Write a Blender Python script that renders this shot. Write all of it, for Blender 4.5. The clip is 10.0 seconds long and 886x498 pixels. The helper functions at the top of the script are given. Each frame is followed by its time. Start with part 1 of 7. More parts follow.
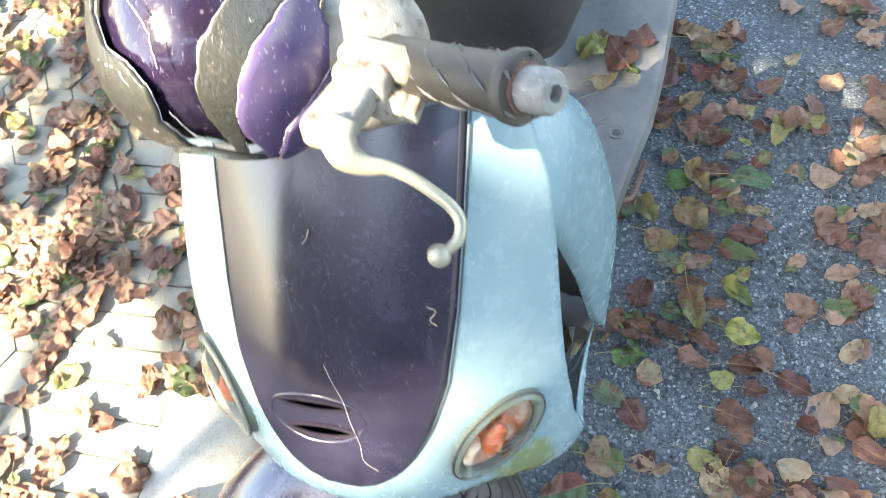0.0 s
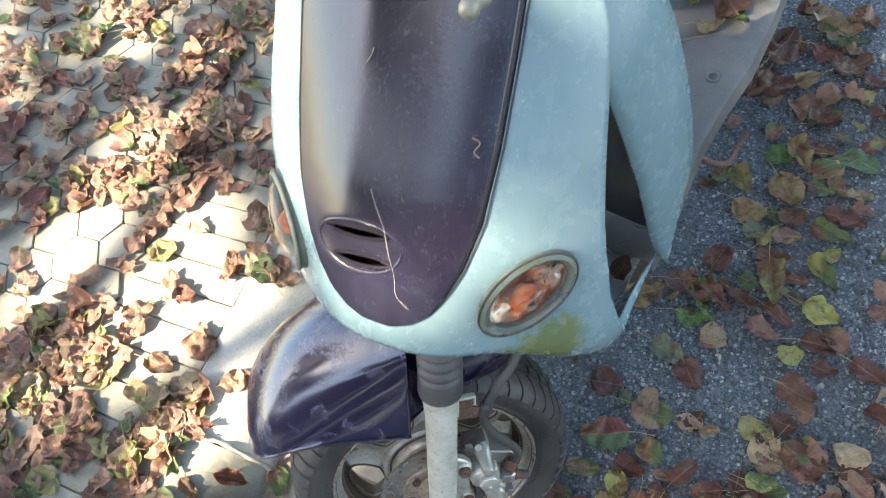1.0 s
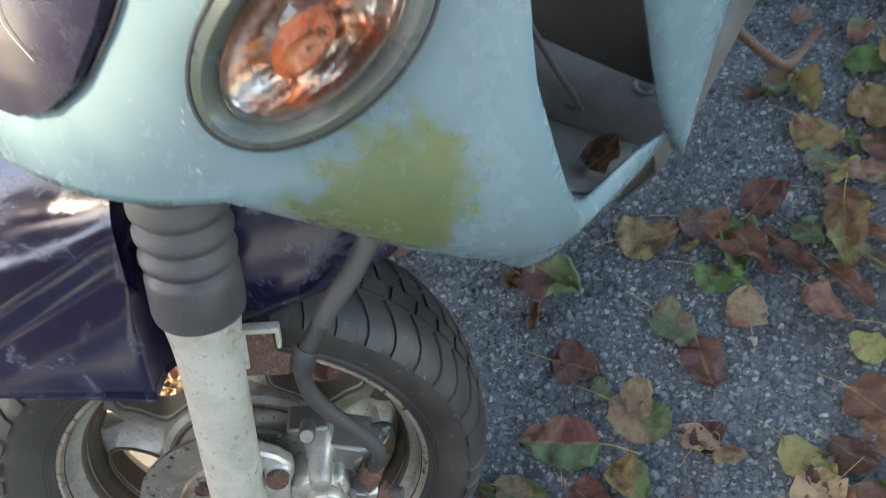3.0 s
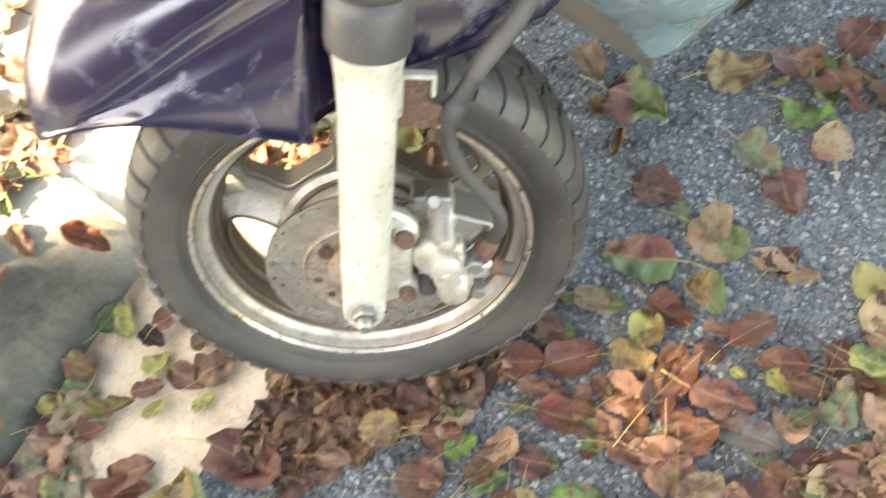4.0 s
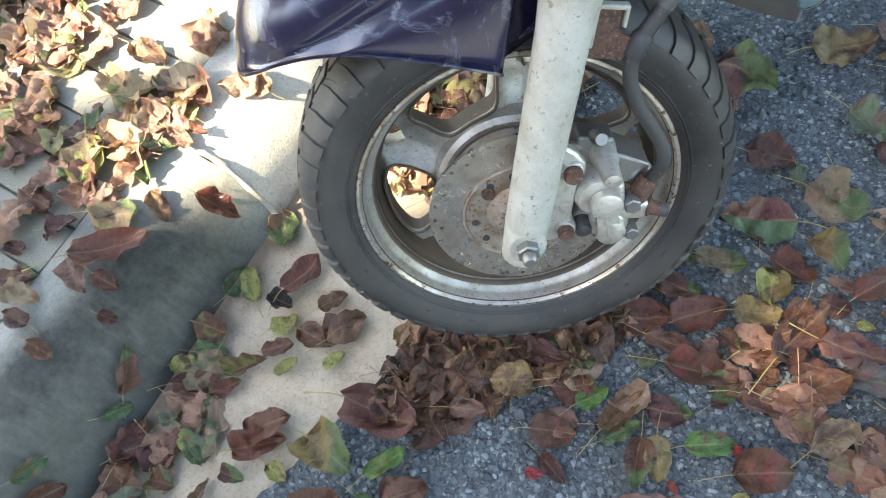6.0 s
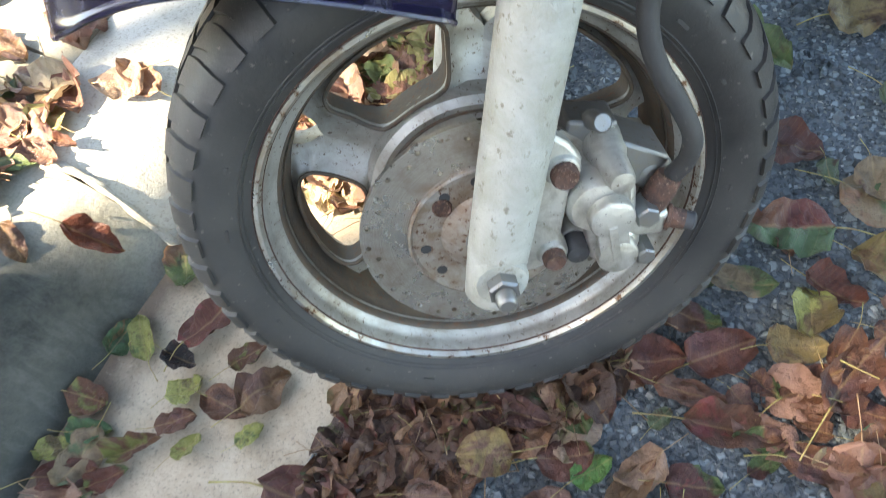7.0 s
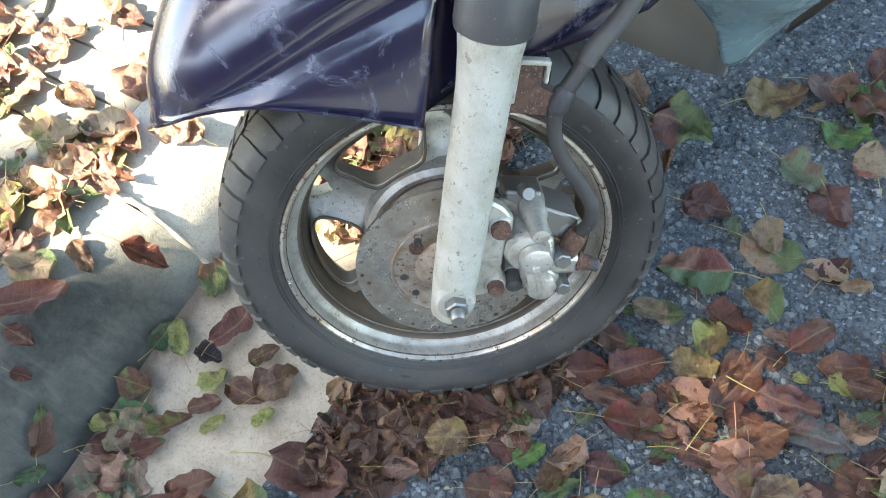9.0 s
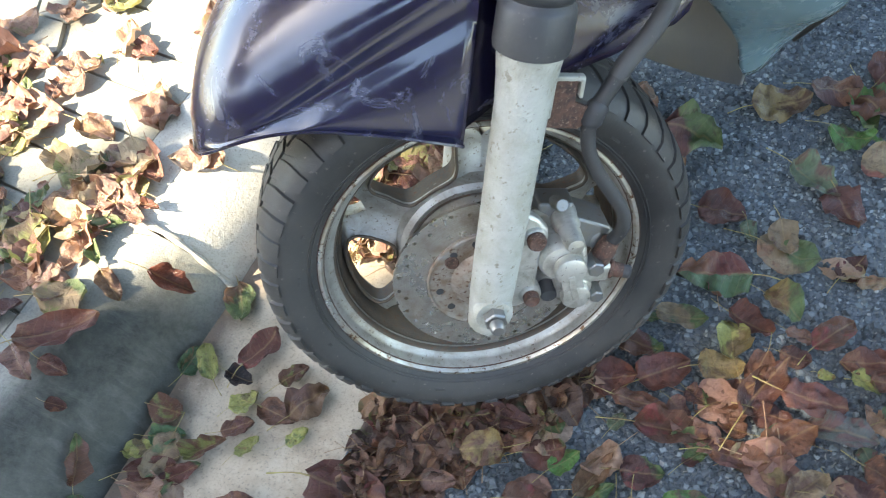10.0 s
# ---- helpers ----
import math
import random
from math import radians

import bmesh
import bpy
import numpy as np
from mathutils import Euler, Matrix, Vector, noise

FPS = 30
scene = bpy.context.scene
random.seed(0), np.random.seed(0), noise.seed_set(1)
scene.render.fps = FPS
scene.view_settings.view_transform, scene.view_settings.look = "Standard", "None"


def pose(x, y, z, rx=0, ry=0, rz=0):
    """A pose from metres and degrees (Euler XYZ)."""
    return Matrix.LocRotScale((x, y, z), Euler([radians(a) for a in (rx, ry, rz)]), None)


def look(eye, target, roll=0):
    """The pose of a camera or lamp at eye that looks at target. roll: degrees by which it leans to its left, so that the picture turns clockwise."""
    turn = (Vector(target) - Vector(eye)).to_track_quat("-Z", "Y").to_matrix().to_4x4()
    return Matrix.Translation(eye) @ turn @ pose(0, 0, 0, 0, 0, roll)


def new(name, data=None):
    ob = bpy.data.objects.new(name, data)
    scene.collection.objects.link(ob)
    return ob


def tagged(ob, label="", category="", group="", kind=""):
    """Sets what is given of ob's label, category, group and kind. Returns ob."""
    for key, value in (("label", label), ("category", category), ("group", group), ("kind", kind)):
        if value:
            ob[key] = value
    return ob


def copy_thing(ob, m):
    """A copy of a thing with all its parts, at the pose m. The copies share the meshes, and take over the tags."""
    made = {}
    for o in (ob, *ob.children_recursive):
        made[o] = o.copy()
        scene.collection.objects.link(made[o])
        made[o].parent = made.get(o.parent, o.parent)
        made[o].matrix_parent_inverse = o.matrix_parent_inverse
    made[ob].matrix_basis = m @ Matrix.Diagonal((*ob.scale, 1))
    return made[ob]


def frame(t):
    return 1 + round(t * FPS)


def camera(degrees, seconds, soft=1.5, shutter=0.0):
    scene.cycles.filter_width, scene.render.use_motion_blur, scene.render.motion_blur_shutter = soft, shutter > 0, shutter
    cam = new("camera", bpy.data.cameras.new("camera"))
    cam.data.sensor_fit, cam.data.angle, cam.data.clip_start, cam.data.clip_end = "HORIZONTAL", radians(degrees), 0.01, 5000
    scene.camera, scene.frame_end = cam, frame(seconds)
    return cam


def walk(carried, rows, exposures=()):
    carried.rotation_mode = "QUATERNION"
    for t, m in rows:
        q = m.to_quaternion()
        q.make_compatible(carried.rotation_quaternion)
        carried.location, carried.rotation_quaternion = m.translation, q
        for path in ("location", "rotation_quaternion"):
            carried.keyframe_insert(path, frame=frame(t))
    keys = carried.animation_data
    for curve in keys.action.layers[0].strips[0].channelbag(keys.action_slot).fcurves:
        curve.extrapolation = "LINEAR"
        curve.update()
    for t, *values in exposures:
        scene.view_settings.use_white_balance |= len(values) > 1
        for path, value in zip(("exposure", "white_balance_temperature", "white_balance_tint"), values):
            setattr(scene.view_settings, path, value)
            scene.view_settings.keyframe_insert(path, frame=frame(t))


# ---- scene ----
cam = camera(61.6, 10.0, 0.9, 0.4)
EXPOSURES = [(0.0, 3.46, 7900, 7.0), (1.0, 2.81, 7900, 7.0), (2.2, 2.6, 8000, 7.0), (3.3, 3.28, 9350, 11.0), (4.0, 4.09, 11650, 12.0), (4.5, 4.13, 11850, 12.0), (5.2, 3.49, 9200, 9.0), (6.3, 3.19, 7960, 7.0), (8.5, 3.27, 7810, 6.5), (9.0, 3.27, 7760, 6.0), (10.0, 3.11, 7560, 6.5)]
PATH = [
    (0, (0.065, 0.041, 1.268), (-0.321, 0.883, -0.504), -19.1),
    (0.5, (0.129, -0.027, 1.255), (-0.406, 0.801, -0.486), -21.4),
    (1, (0.143, -0.092, 1.211), (-0.522, 0.717, -0.492), -22.8),
    (1.2, (0.154, -0.131, 1.199), (-0.532, 0.698, -0.487), -22.1),
    (1.5, (0.177, -0.203, 1.196), (-0.541, 0.635, -0.472), -21.4),
    (2, (0.198, -0.189, 1.14), (-0.525, 0.698, -0.5), -18.1),
    (2.2, (0.175, -0.113, 1.032), (-0.534, 0.774, -0.614), -17.0),
    (3.3, (0.143, 0.028, 0.727), (-0.582, 0.757, -0.988), -22.0),
    (3.5, (0.124, 0.002, 0.722), (-0.519, 0.668, -1.051), -19.0),
    (3.8, (0.127, -0.050, 0.741), (-0.517, 0.554, -1.053), -20.6),
    (4, (0.115, -0.089, 0.747), (-0.533, 0.476, -1.059), -21.9),
    (4.5, (0.079, -0.164, 0.777), (-0.609, 0.357, -1.027), -24.0),
    (5, (0.058, -0.214, 0.774), (-0.665, 0.304, -1.017), -24.8),
    (5.2, (0.056, -0.227, 0.772), (-0.681, 0.301, -1.01), -24.9),
    (6.3, (0.052, -0.206, 0.753), (-0.647, 0.432, -1.009), -21.7),
    (6.5, (0.044, -0.198, 0.708), (-0.635, 0.464, -1.053), -20.9),
    (6.8, (0.020, -0.164, 0.633), (-0.632, 0.529, -1.126), -19.7),
    (7, (-0.008, -0.141, 0.602), (-0.645, 0.555, -1.162), -18.6),
    (7.5, (-0.019, -0.123, 0.603), (-0.596, 0.595, -1.173), -15.5),
    (7.7, (0.031, -0.164, 0.686), (-0.553, 0.528, -1.098), -16.0),
    (8, (0.067, -0.191, 0.738), (-0.548, 0.469, -1.047), -17.0),
    (8.5, (0.066, -0.191, 0.744), (-0.571, 0.515, -1.015), -16.0),
    (9, (0.066, -0.183, 0.749), (-0.602, 0.556, -0.986), -15.9),
    (9.5, (0.059, -0.183, 0.761), (-0.606, 0.59, -0.96), -15.0),
    (10, (0.039, -0.207, 0.766), (-0.622, 0.58, -0.951), -16.4),
]
walk(cam, [(t, look(eye, target, roll)) for t, eye, target, roll in PATH], EXPOSURES)

# ---- world, sun, exposure ----
SUN_DIR = Vector((-0.50, -0.56, 0.80)).normalized()
world = bpy.data.worlds.new("sky")
scene.world = world
world.use_nodes = True
_wn = world.node_tree
_sky = _wn.nodes.new("ShaderNodeTexSky")
_sky.sky_type = "NISHITA"
_sky.sun_disc = False
_sky.ozone_density = 2.2
_sky.sun_elevation = math.asin(SUN_DIR.z)
_sky.sun_rotation = math.atan2(SUN_DIR.x, SUN_DIR.y)
_wn.links.new(_sky.outputs[0], _wn.nodes["Background"].inputs[0])
_wn.nodes["Background"].inputs[1].default_value = 0.14
sun_data = bpy.data.lights.new("sun", "SUN")
sun_data.energy = 5.0
sun_data.angle = radians(0.55)
sun_data.color = (1.0, 0.93, 0.82)
sun = new("sun", sun_data)
sun.matrix_world = look(tuple(SUN_DIR * 20), (0, 0, 0))

# ---- materials ----


class Nodes:
    """A small wrapper that makes node trees readable."""

    def __init__(self, name):
        self.mat = bpy.data.materials.new(name)
        self.mat.use_nodes = True
        self.tree = self.mat.node_tree
        self.bsdf = self.tree.nodes["Principled BSDF"]
        self.where = self.add("ShaderNodeNewGeometry").outputs["Position"]

    def add(self, kind, feature="", operation="", blend_type=""):
        node = self.tree.nodes.new(kind)
        if feature:
            node.feature = feature
        if operation:
            node.operation = operation
        if blend_type:
            node.data_type, node.blend_type = "RGBA", blend_type
        return node

    def link(self, a, b):
        self.tree.links.new(a, b)

    def noise(self, scale, detail=4.0, rough=0.6, vector=None, distort=0.0):
        node = self.add("ShaderNodeTexNoise")
        node.inputs["Scale"].default_value = scale
        node.inputs["Detail"].default_value = detail
        node.inputs["Roughness"].default_value = rough
        node.inputs["Distortion"].default_value = distort
        self.link(vector or self.where, node.inputs["Vector"])
        return node.outputs["Fac"]

    def voronoi(self, scale, feature="F1", out="Distance", vector=None):
        node = self.add("ShaderNodeTexVoronoi", feature=feature)
        node.inputs["Scale"].default_value = scale
        self.link(vector or self.where, node.inputs["Vector"])
        return node.outputs[out]

    def ramp(self, fac, *stops):
        node = self.add("ShaderNodeValToRGB")
        e = node.color_ramp.elements
        while len(e) < len(stops):
            e.new(0.5)
        for el, (pos, col) in zip(e, stops):
            el.position = pos
            el.color = (*col, 1) if isinstance(col, tuple) else (col, col, col, 1)
        self.link(fac, node.inputs[0])
        return node.outputs[0]

    def mix(self, fac, a, b, mode="MIX"):
        node = self.add("ShaderNodeMix", blend_type=mode)
        for sock, v in ((node.inputs[0], fac), (node.inputs[6], a), (node.inputs[7], b)):
            if isinstance(v, (int, float)):
                sock.default_value = v
            elif isinstance(v, tuple):
                sock.default_value = (*v, 1)
            else:
                self.link(v, sock)
        return node.outputs[2]

    def math(self, op, a, b=0.0, clamp=False):
        node = self.add("ShaderNodeMath", operation=op)
        node.use_clamp = clamp
        for sock, v in zip(node.inputs, (a, b)):
            if isinstance(v, (int, float)):
                sock.default_value = v
            else:
                self.link(v, sock)
        return node.outputs[0]

    def bump(self, height, strength, distance, under=None):
        node = self.add("ShaderNodeBump")
        node.inputs["Strength"].default_value = strength
        node.inputs["Distance"].default_value = distance
        self.link(height, node.inputs["Height"])
        if under is not None:
            self.link(under, node.inputs["Normal"])
        return node.outputs[0]

    def done(self, color=None, rough=None, normal=None, metal=None, **fixed):
        for name, v in (("Base Color", color), ("Roughness", rough), ("Normal", normal), ("Metallic", metal)):
            if v is None:
                continue
            if isinstance(v, (int, float)):
                self.bsdf.inputs[name].default_value = v
            elif isinstance(v, tuple):
                self.bsdf.inputs[name].default_value = (*v, 1)
            else:
                self.link(v, self.bsdf.inputs[name])
        for key, v in fixed.items():
            self.bsdf.inputs[key.replace("_", " ")].default_value = v
        return self.mat


def worn(name, base, dirt, spot, rough=0.5, metal=0.0, scale=30.0, dirt_at=0.55, spot_at=0.68, spot_scale=140.0, bump=0.15, grain=400.0, coat=0.0):
    """A painted, plastic or metal surface with large stains, small chips and fine grain."""
    n = Nodes(name)
    big = n.noise(scale, 6, 0.65, distort=0.4)
    small = n.noise(spot_scale, 5, 0.7)
    fine = n.noise(grain, 3, 0.6)
    c = n.mix(n.ramp(big, (dirt_at - 0.12, 0.0), (dirt_at + 0.12, 1.0)), base, dirt)
    c = n.mix(n.ramp(small, (spot_at - 0.03, 0.0), (spot_at + 0.03, 1.0)), c, spot)
    r = n.math("ADD", n.math("MULTIPLY", big, 0.25), rough - 0.125, True)
    b = n.bump(fine, bump, 0.0006, n.bump(small, bump * 0.7, 0.001))
    return n.done(c, r, b, metal, Coat_Weight=coat, Coat_Roughness=0.12)


def make_asphalt():
    n = Nodes("asphalt")
    warp = n.add("ShaderNodeVectorMath", operation="ADD")
    wob = n.add("ShaderNodeTexNoise")
    wob.inputs["Scale"].default_value = 90.0
    n.link(n.where, wob.inputs["Vector"])
    scaled = n.add("ShaderNodeVectorMath", operation="SCALE")
    n.link(wob.outputs["Color"], scaled.inputs[0])
    scaled.inputs["Scale"].default_value = 0.010
    n.link(n.where, warp.inputs[0])
    n.link(scaled.outputs[0], warp.inputs[1])
    v = warp.outputs[0]
    cells = n.voronoi(135.0, out="Color", vector=v)
    dist = n.voronoi(135.0, vector=v)
    small = n.voronoi(420.0, out="Color", vector=v)
    tone = n.add("ShaderNodeSeparateColor")
    n.link(cells, tone.inputs[0])
    grit = n.add("ShaderNodeSeparateColor")
    n.link(small, grit.inputs[0])
    stone = n.ramp(tone.outputs[0], (0.0, (0.081, 0.099, 0.110)), (0.5, (0.158, 0.190, 0.206)), (0.8, (0.241, 0.281, 0.292)), (0.95, (0.253, 0.287, 0.292)), (1.0, (0.357, 0.383, 0.362)))
    fill = n.ramp(grit.outputs[0], (0.0, (0.032, 0.040, 0.047)), (0.7, (0.094, 0.111, 0.124)), (0.95, (0.110, 0.117, 0.109)), (1.0, (0.271, 0.273, 0.245)))
    c = n.mix(n.ramp(n.math("ADD", dist, n.math("MULTIPLY", tone.outputs[1], 0.35)), (0.42, 0.0), (0.58, 1.0)), stone, fill)
    c = n.mix(n.ramp(n.noise(5.0, 5, 0.6), (0.42, 0.0), (0.66, 0.45)), c, (0.058, 0.062, 0.064))
    h = n.math("ADD", n.math("MULTIPLY", dist, -0.7), n.math("MULTIPLY", tone.outputs[1], 0.5))
    b = n.bump(n.noise(700, 3, 0.7), 0.5, 0.0015, n.bump(h, 0.85, 0.005))
    return n.done(c, n.ramp(n.noise(60), (0.3, 0.62), (0.7, 0.9)), b, Specular_IOR_Level=0.3)


def make_concrete(name, base, dark, moss):
    n = Nodes(name)
    big = n.noise(4.0, 6, 0.65, distort=0.5)
    mid = n.noise(26.0, 5, 0.65)
    fine = n.noise(320.0, 4, 0.7)
    c = n.mix(n.ramp(big, (0.38, 0.0), (0.64, 1.0)), base, dark)
    c = n.mix(n.ramp(mid, (0.52, 0.0), (0.75, 0.65)), c, moss)
    c = n.mix(n.ramp(fine, (0.33, 0.45), (0.47, 0.0)), c, (0.07, 0.062, 0.052))
    c = n.mix(n.ramp(n.noise(150.0, 3, 0.7), (0.58, 0.0), (0.72, 0.2)), c, base)
    b = n.bump(fine, 0.45, 0.0018, n.bump(mid, 0.35, 0.006))
    return n.done(c, n.ramp(mid, (0.3, 0.75), (0.7, 0.95)), b)


def make_leaf(name, stuff=False, rotten=False):
    n = Nodes(name)
    if stuff:
        rnd = n.add("ShaderNodeNewGeometry").outputs["Random Per Island"]
    else:
        rnd = n.add("ShaderNodeObjectInfo").outputs["Random"]
    uv = n.add("ShaderNodeTexCoord").outputs["UV"]
    shift = n.add("ShaderNodeVectorMath", operation="ADD")
    n.link(uv, shift.inputs[0])
    comb = n.add("ShaderNodeCombineXYZ")
    n.link(n.math("MULTIPLY", rnd, 37.0), comb.inputs[0])
    n.link(n.math("MULTIPLY", rnd, 91.0), comb.inputs[1])
    n.link(comb.outputs[0], shift.inputs[1])
    v = shift.outputs[0]
    # litter palette is lightened and pinkish: the footway's sunlight is partly in the colour
    ramped = n.ramp(rnd, (0.0, (0.202, 0.092, 0.062)), (0.16, (0.286, 0.164, 0.109)), (0.30, (0.210, 0.113, 0.084)), (0.42, (0.353, 0.235, 0.160)), (0.55, (0.218, 0.122, 0.082)),
                  (0.66, (0.403, 0.302, 0.185)), (0.76, (0.244, 0.130, 0.097)), (0.86, (0.336, 0.206, 0.134)), (0.93, (0.277, 0.252, 0.092)), (1.0, (0.109, 0.168, 0.059)))
    ramped.node.color_ramp.interpolation = "CONSTANT"
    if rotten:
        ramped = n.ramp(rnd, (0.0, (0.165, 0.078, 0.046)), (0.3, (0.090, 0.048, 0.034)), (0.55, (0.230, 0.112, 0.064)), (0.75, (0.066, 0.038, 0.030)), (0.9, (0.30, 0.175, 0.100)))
    main = ramped if stuff else n.add("ShaderNodeObjectInfo").outputs["Color"]
    r2 = n.math("FRACT", n.math("MULTIPLY", rnd, 17.31))
    other = n.ramp(r2, (0.0, (0.07, 0.026, 0.022)), (0.25, (0.22, 0.10, 0.05)), (0.5, (0.13, 0.05, 0.045)), (0.72, (0.16, 0.19, 0.05)), (0.84, (0.20, 0.04, 0.04)), (0.93, (0.06, 0.12, 0.05)))
    other.node.color_ramp.interpolation = "CONSTANT"
    c = n.mix(n.ramp(n.noise(1.7, 4, 0.65, v, 0.6), (0.52, 0.0), (0.60, 0.40 if stuff and not rotten else 0.75)), main, other)
    r3 = n.math("FRACT", n.math("MULTIPLY", rnd, 53.17))
    if not rotten:
        uv_parts = n.add("ShaderNodeSeparateXYZ")
        n.link(uv, uv_parts.inputs[0])
        lean = n.math("ADD", n.math("MULTIPLY", uv_parts.outputs[0], 0.7), n.math("MULTIPLY", uv_parts.outputs[1], 0.6))
        level = n.math("ADD", lean, n.math("MULTIPLY", n.noise(2.2, 4, 0.6, v), 0.5))
        still = n.math("SUBTRACT", level, n.math("ADD", n.math("MULTIPLY", r3, 3.2), 0.62))
        green = n.mix(n.noise(6.0, 4, 0.6, v), (0.035, 0.085, 0.035), (0.12, 0.17, 0.05))
        c = n.mix(n.ramp(still, (0.0, 0.0), (0.07, 0.9)), c, green)
        if not stuff:
            # leaves that kept their green on one side of the midrib
            half = n.math("ADD", n.math("SUBTRACT", uv_parts.outputs[1], 0.5), n.math("MULTIPLY", n.math("SUBTRACT", n.noise(3.0, 4, 0.6, v), 0.5), 0.16))
            kept = n.math("SUBTRACT", half, n.math("SUBTRACT", n.math("MULTIPLY", n.add("ShaderNodeObjectInfo").outputs["Alpha"], 0.9), 0.0))
            c = n.mix(n.ramp(kept, (0.0, 0.0), (0.025, 0.92)), c, n.mix(n.noise(5.0, 4, 0.6, v), (0.030, 0.085, 0.038), (0.085, 0.150, 0.050)))
    c = n.mix(n.ramp(n.noise(5.0, 5, 0.7, v, 0.5), (0.50, 0.0), (0.68, 0.35 if stuff else 0.65)), c, (0.050, 0.024, 0.020))
    c = n.mix(n.ramp(n.noise(26.0, 3, 0.6, v), (0.66, 0.0), (0.72, 0.6)), c, (0.03, 0.015, 0.012))
    sep = n.add("ShaderNodeSeparateXYZ")
    n.link(uv, sep.inputs[0])
    across = n.math("ABSOLUTE", n.math("SUBTRACT", sep.outputs[1], 0.5))
    rib = n.ramp(across, (0.0, 0.55), (0.03, 0.0))
    side = n.math("SINE", n.math("MULTIPLY", n.math("SUBTRACT", sep.outputs[0], n.math("MULTIPLY", across, 0.55)), 62.0))
    vein = n.ramp(side, (0.93, 0.0), (1.0, 0.18))
    c = n.mix(n.math("MAXIMUM", rib, vein), c, n.mix(0.5, c, (0.42, 0.30, 0.14)))
    b = n.bump(side, 0.12, 0.0008, n.bump(n.noise(7.0, 5, 0.7, v), 0.8, 0.005))
    n.done(c, n.ramp(r2, (0.0, 0.30), (1.0, 0.58)), b)
    n.bsdf.inputs["Specular IOR Level"].default_value = 0.5
    trans = n.add("ShaderNodeBsdfTranslucent")
    n.link(c, trans.inputs[0])
    mixer = n.add("ShaderNodeMixShader")
    mixer.inputs[0].default_value = 0.22
    n.link(n.bsdf.outputs[0], mixer.inputs[1])
    n.link(trans.outputs[0], mixer.inputs[2])
    n.link(mixer.outputs[0], n.tree.nodes["Material Output"].inputs[0])
    return n.mat


def make_paint(name, base, streak, rough=0.12, dust=(0.25, 0.22, 0.24), dust_amount=0.25, wrinkle=0.0, film=0.0, ior=1.5):
    """Old glossy paint or plastic under dust, with hair scratches; film paints pale sky reflections."""
    n = Nodes(name)
    big = n.noise(9.0, 5, 0.6)
    fine = n.noise(260.0, 4, 0.75)
    stretch = n.add("ShaderNodeMapping")
    stretch.inputs["Scale"].default_value = (900.0, 120.0, 60.0)
    stretch.inputs["Rotation"].default_value = (0.4, 0.9, 0.3)
    n.link(n.where, stretch.inputs["Vector"])
    hair = n.noise(1.0, 2, 0.5, stretch.outputs[0])
    c = n.mix(n.ramp(big, (0.35, 0.0), (0.7, 1.0)), base, streak)
    c = n.mix(n.ramp(fine, (0.60, 0.0), (0.78, dust_amount)), c, dust)
    c = n.mix(n.ramp(hair, (0.72, 0.0), (0.76, dust_amount)), c, dust)
    r = n.math("ADD", n.math("MULTIPLY", n.ramp(big, (0.3, 0.0), (0.75, 1.0)), 0.16), n.math("ADD", n.math("MULTIPLY", fine, 0.12), rough - 0.05))
    b = n.bump(n.noise(45.0, 3, 0.5), 0.05, 0.002, n.bump(fine, 0.05, 0.0004))
    if film:
        # pale smears painted for blotchy sky reflections, mixed with dust and scuffs
        sheen_smear = n.ramp(n.noise(21.0, 6, 0.72, distort=1.4), (0.50, 0.0), (0.66, film))
        c = n.mix(sheen_smear, c, (0.16, 0.17, 0.23))
        scuff = n.ramp(n.noise(95.0, 4, 0.7, distort=0.8), (0.70, 0.0), (0.75, 0.7))
        c = n.mix(n.math("MULTIPLY", scuff, n.ramp(n.noise(12.0, 3, 0.6), (0.5, 0.0), (0.62, 1.0))), c, (0.40, 0.40, 0.46))
        r = n.math("ADD", r, n.math("MULTIPLY", sheen_smear, 0.5))
    if wrinkle:
        folded = n.noise(wrinkle, 1.5 if film else 4, 0.5 if film else 0.6, distort=0.4 if film else 1.2)
        b = n.bump(folded, 0.2 if film else 0.6, 0.0022, b)
    return n.done(c, r, b, 0.0, IOR=ior)


def make_sky_paint():
    """Chalky light blue plastic, stained by algae low down on one side and scuffed."""
    n = Nodes("faded_blue_plastic")
    big = n.noise(7.0, 5, 0.6, distort=0.3)
    mid = n.noise(42.0, 5, 0.7)
    fine = n.noise(420.0, 3, 0.6)
    c = n.mix(n.ramp(big, (0.35, 0.0), (0.68, 1.0)), (0.130, 0.210, 0.236), (0.172, 0.256, 0.278))
    c = n.mix(n.ramp(mid, (0.60, 0.0), (0.78, 0.35)), c, (0.20, 0.27, 0.25))
    spots = n.noise(115.0, 3, 0.6)
    c = n.mix(n.ramp(spots, (0.70, 0.0), (0.74, 0.6)), c, (0.10, 0.14, 0.13))
    r = n.math("ADD", n.math("MULTIPLY", mid, 0.28), 0.12)
    b = n.bump(fine, 0.08, 0.0006)
    return n.done(c, r, b)


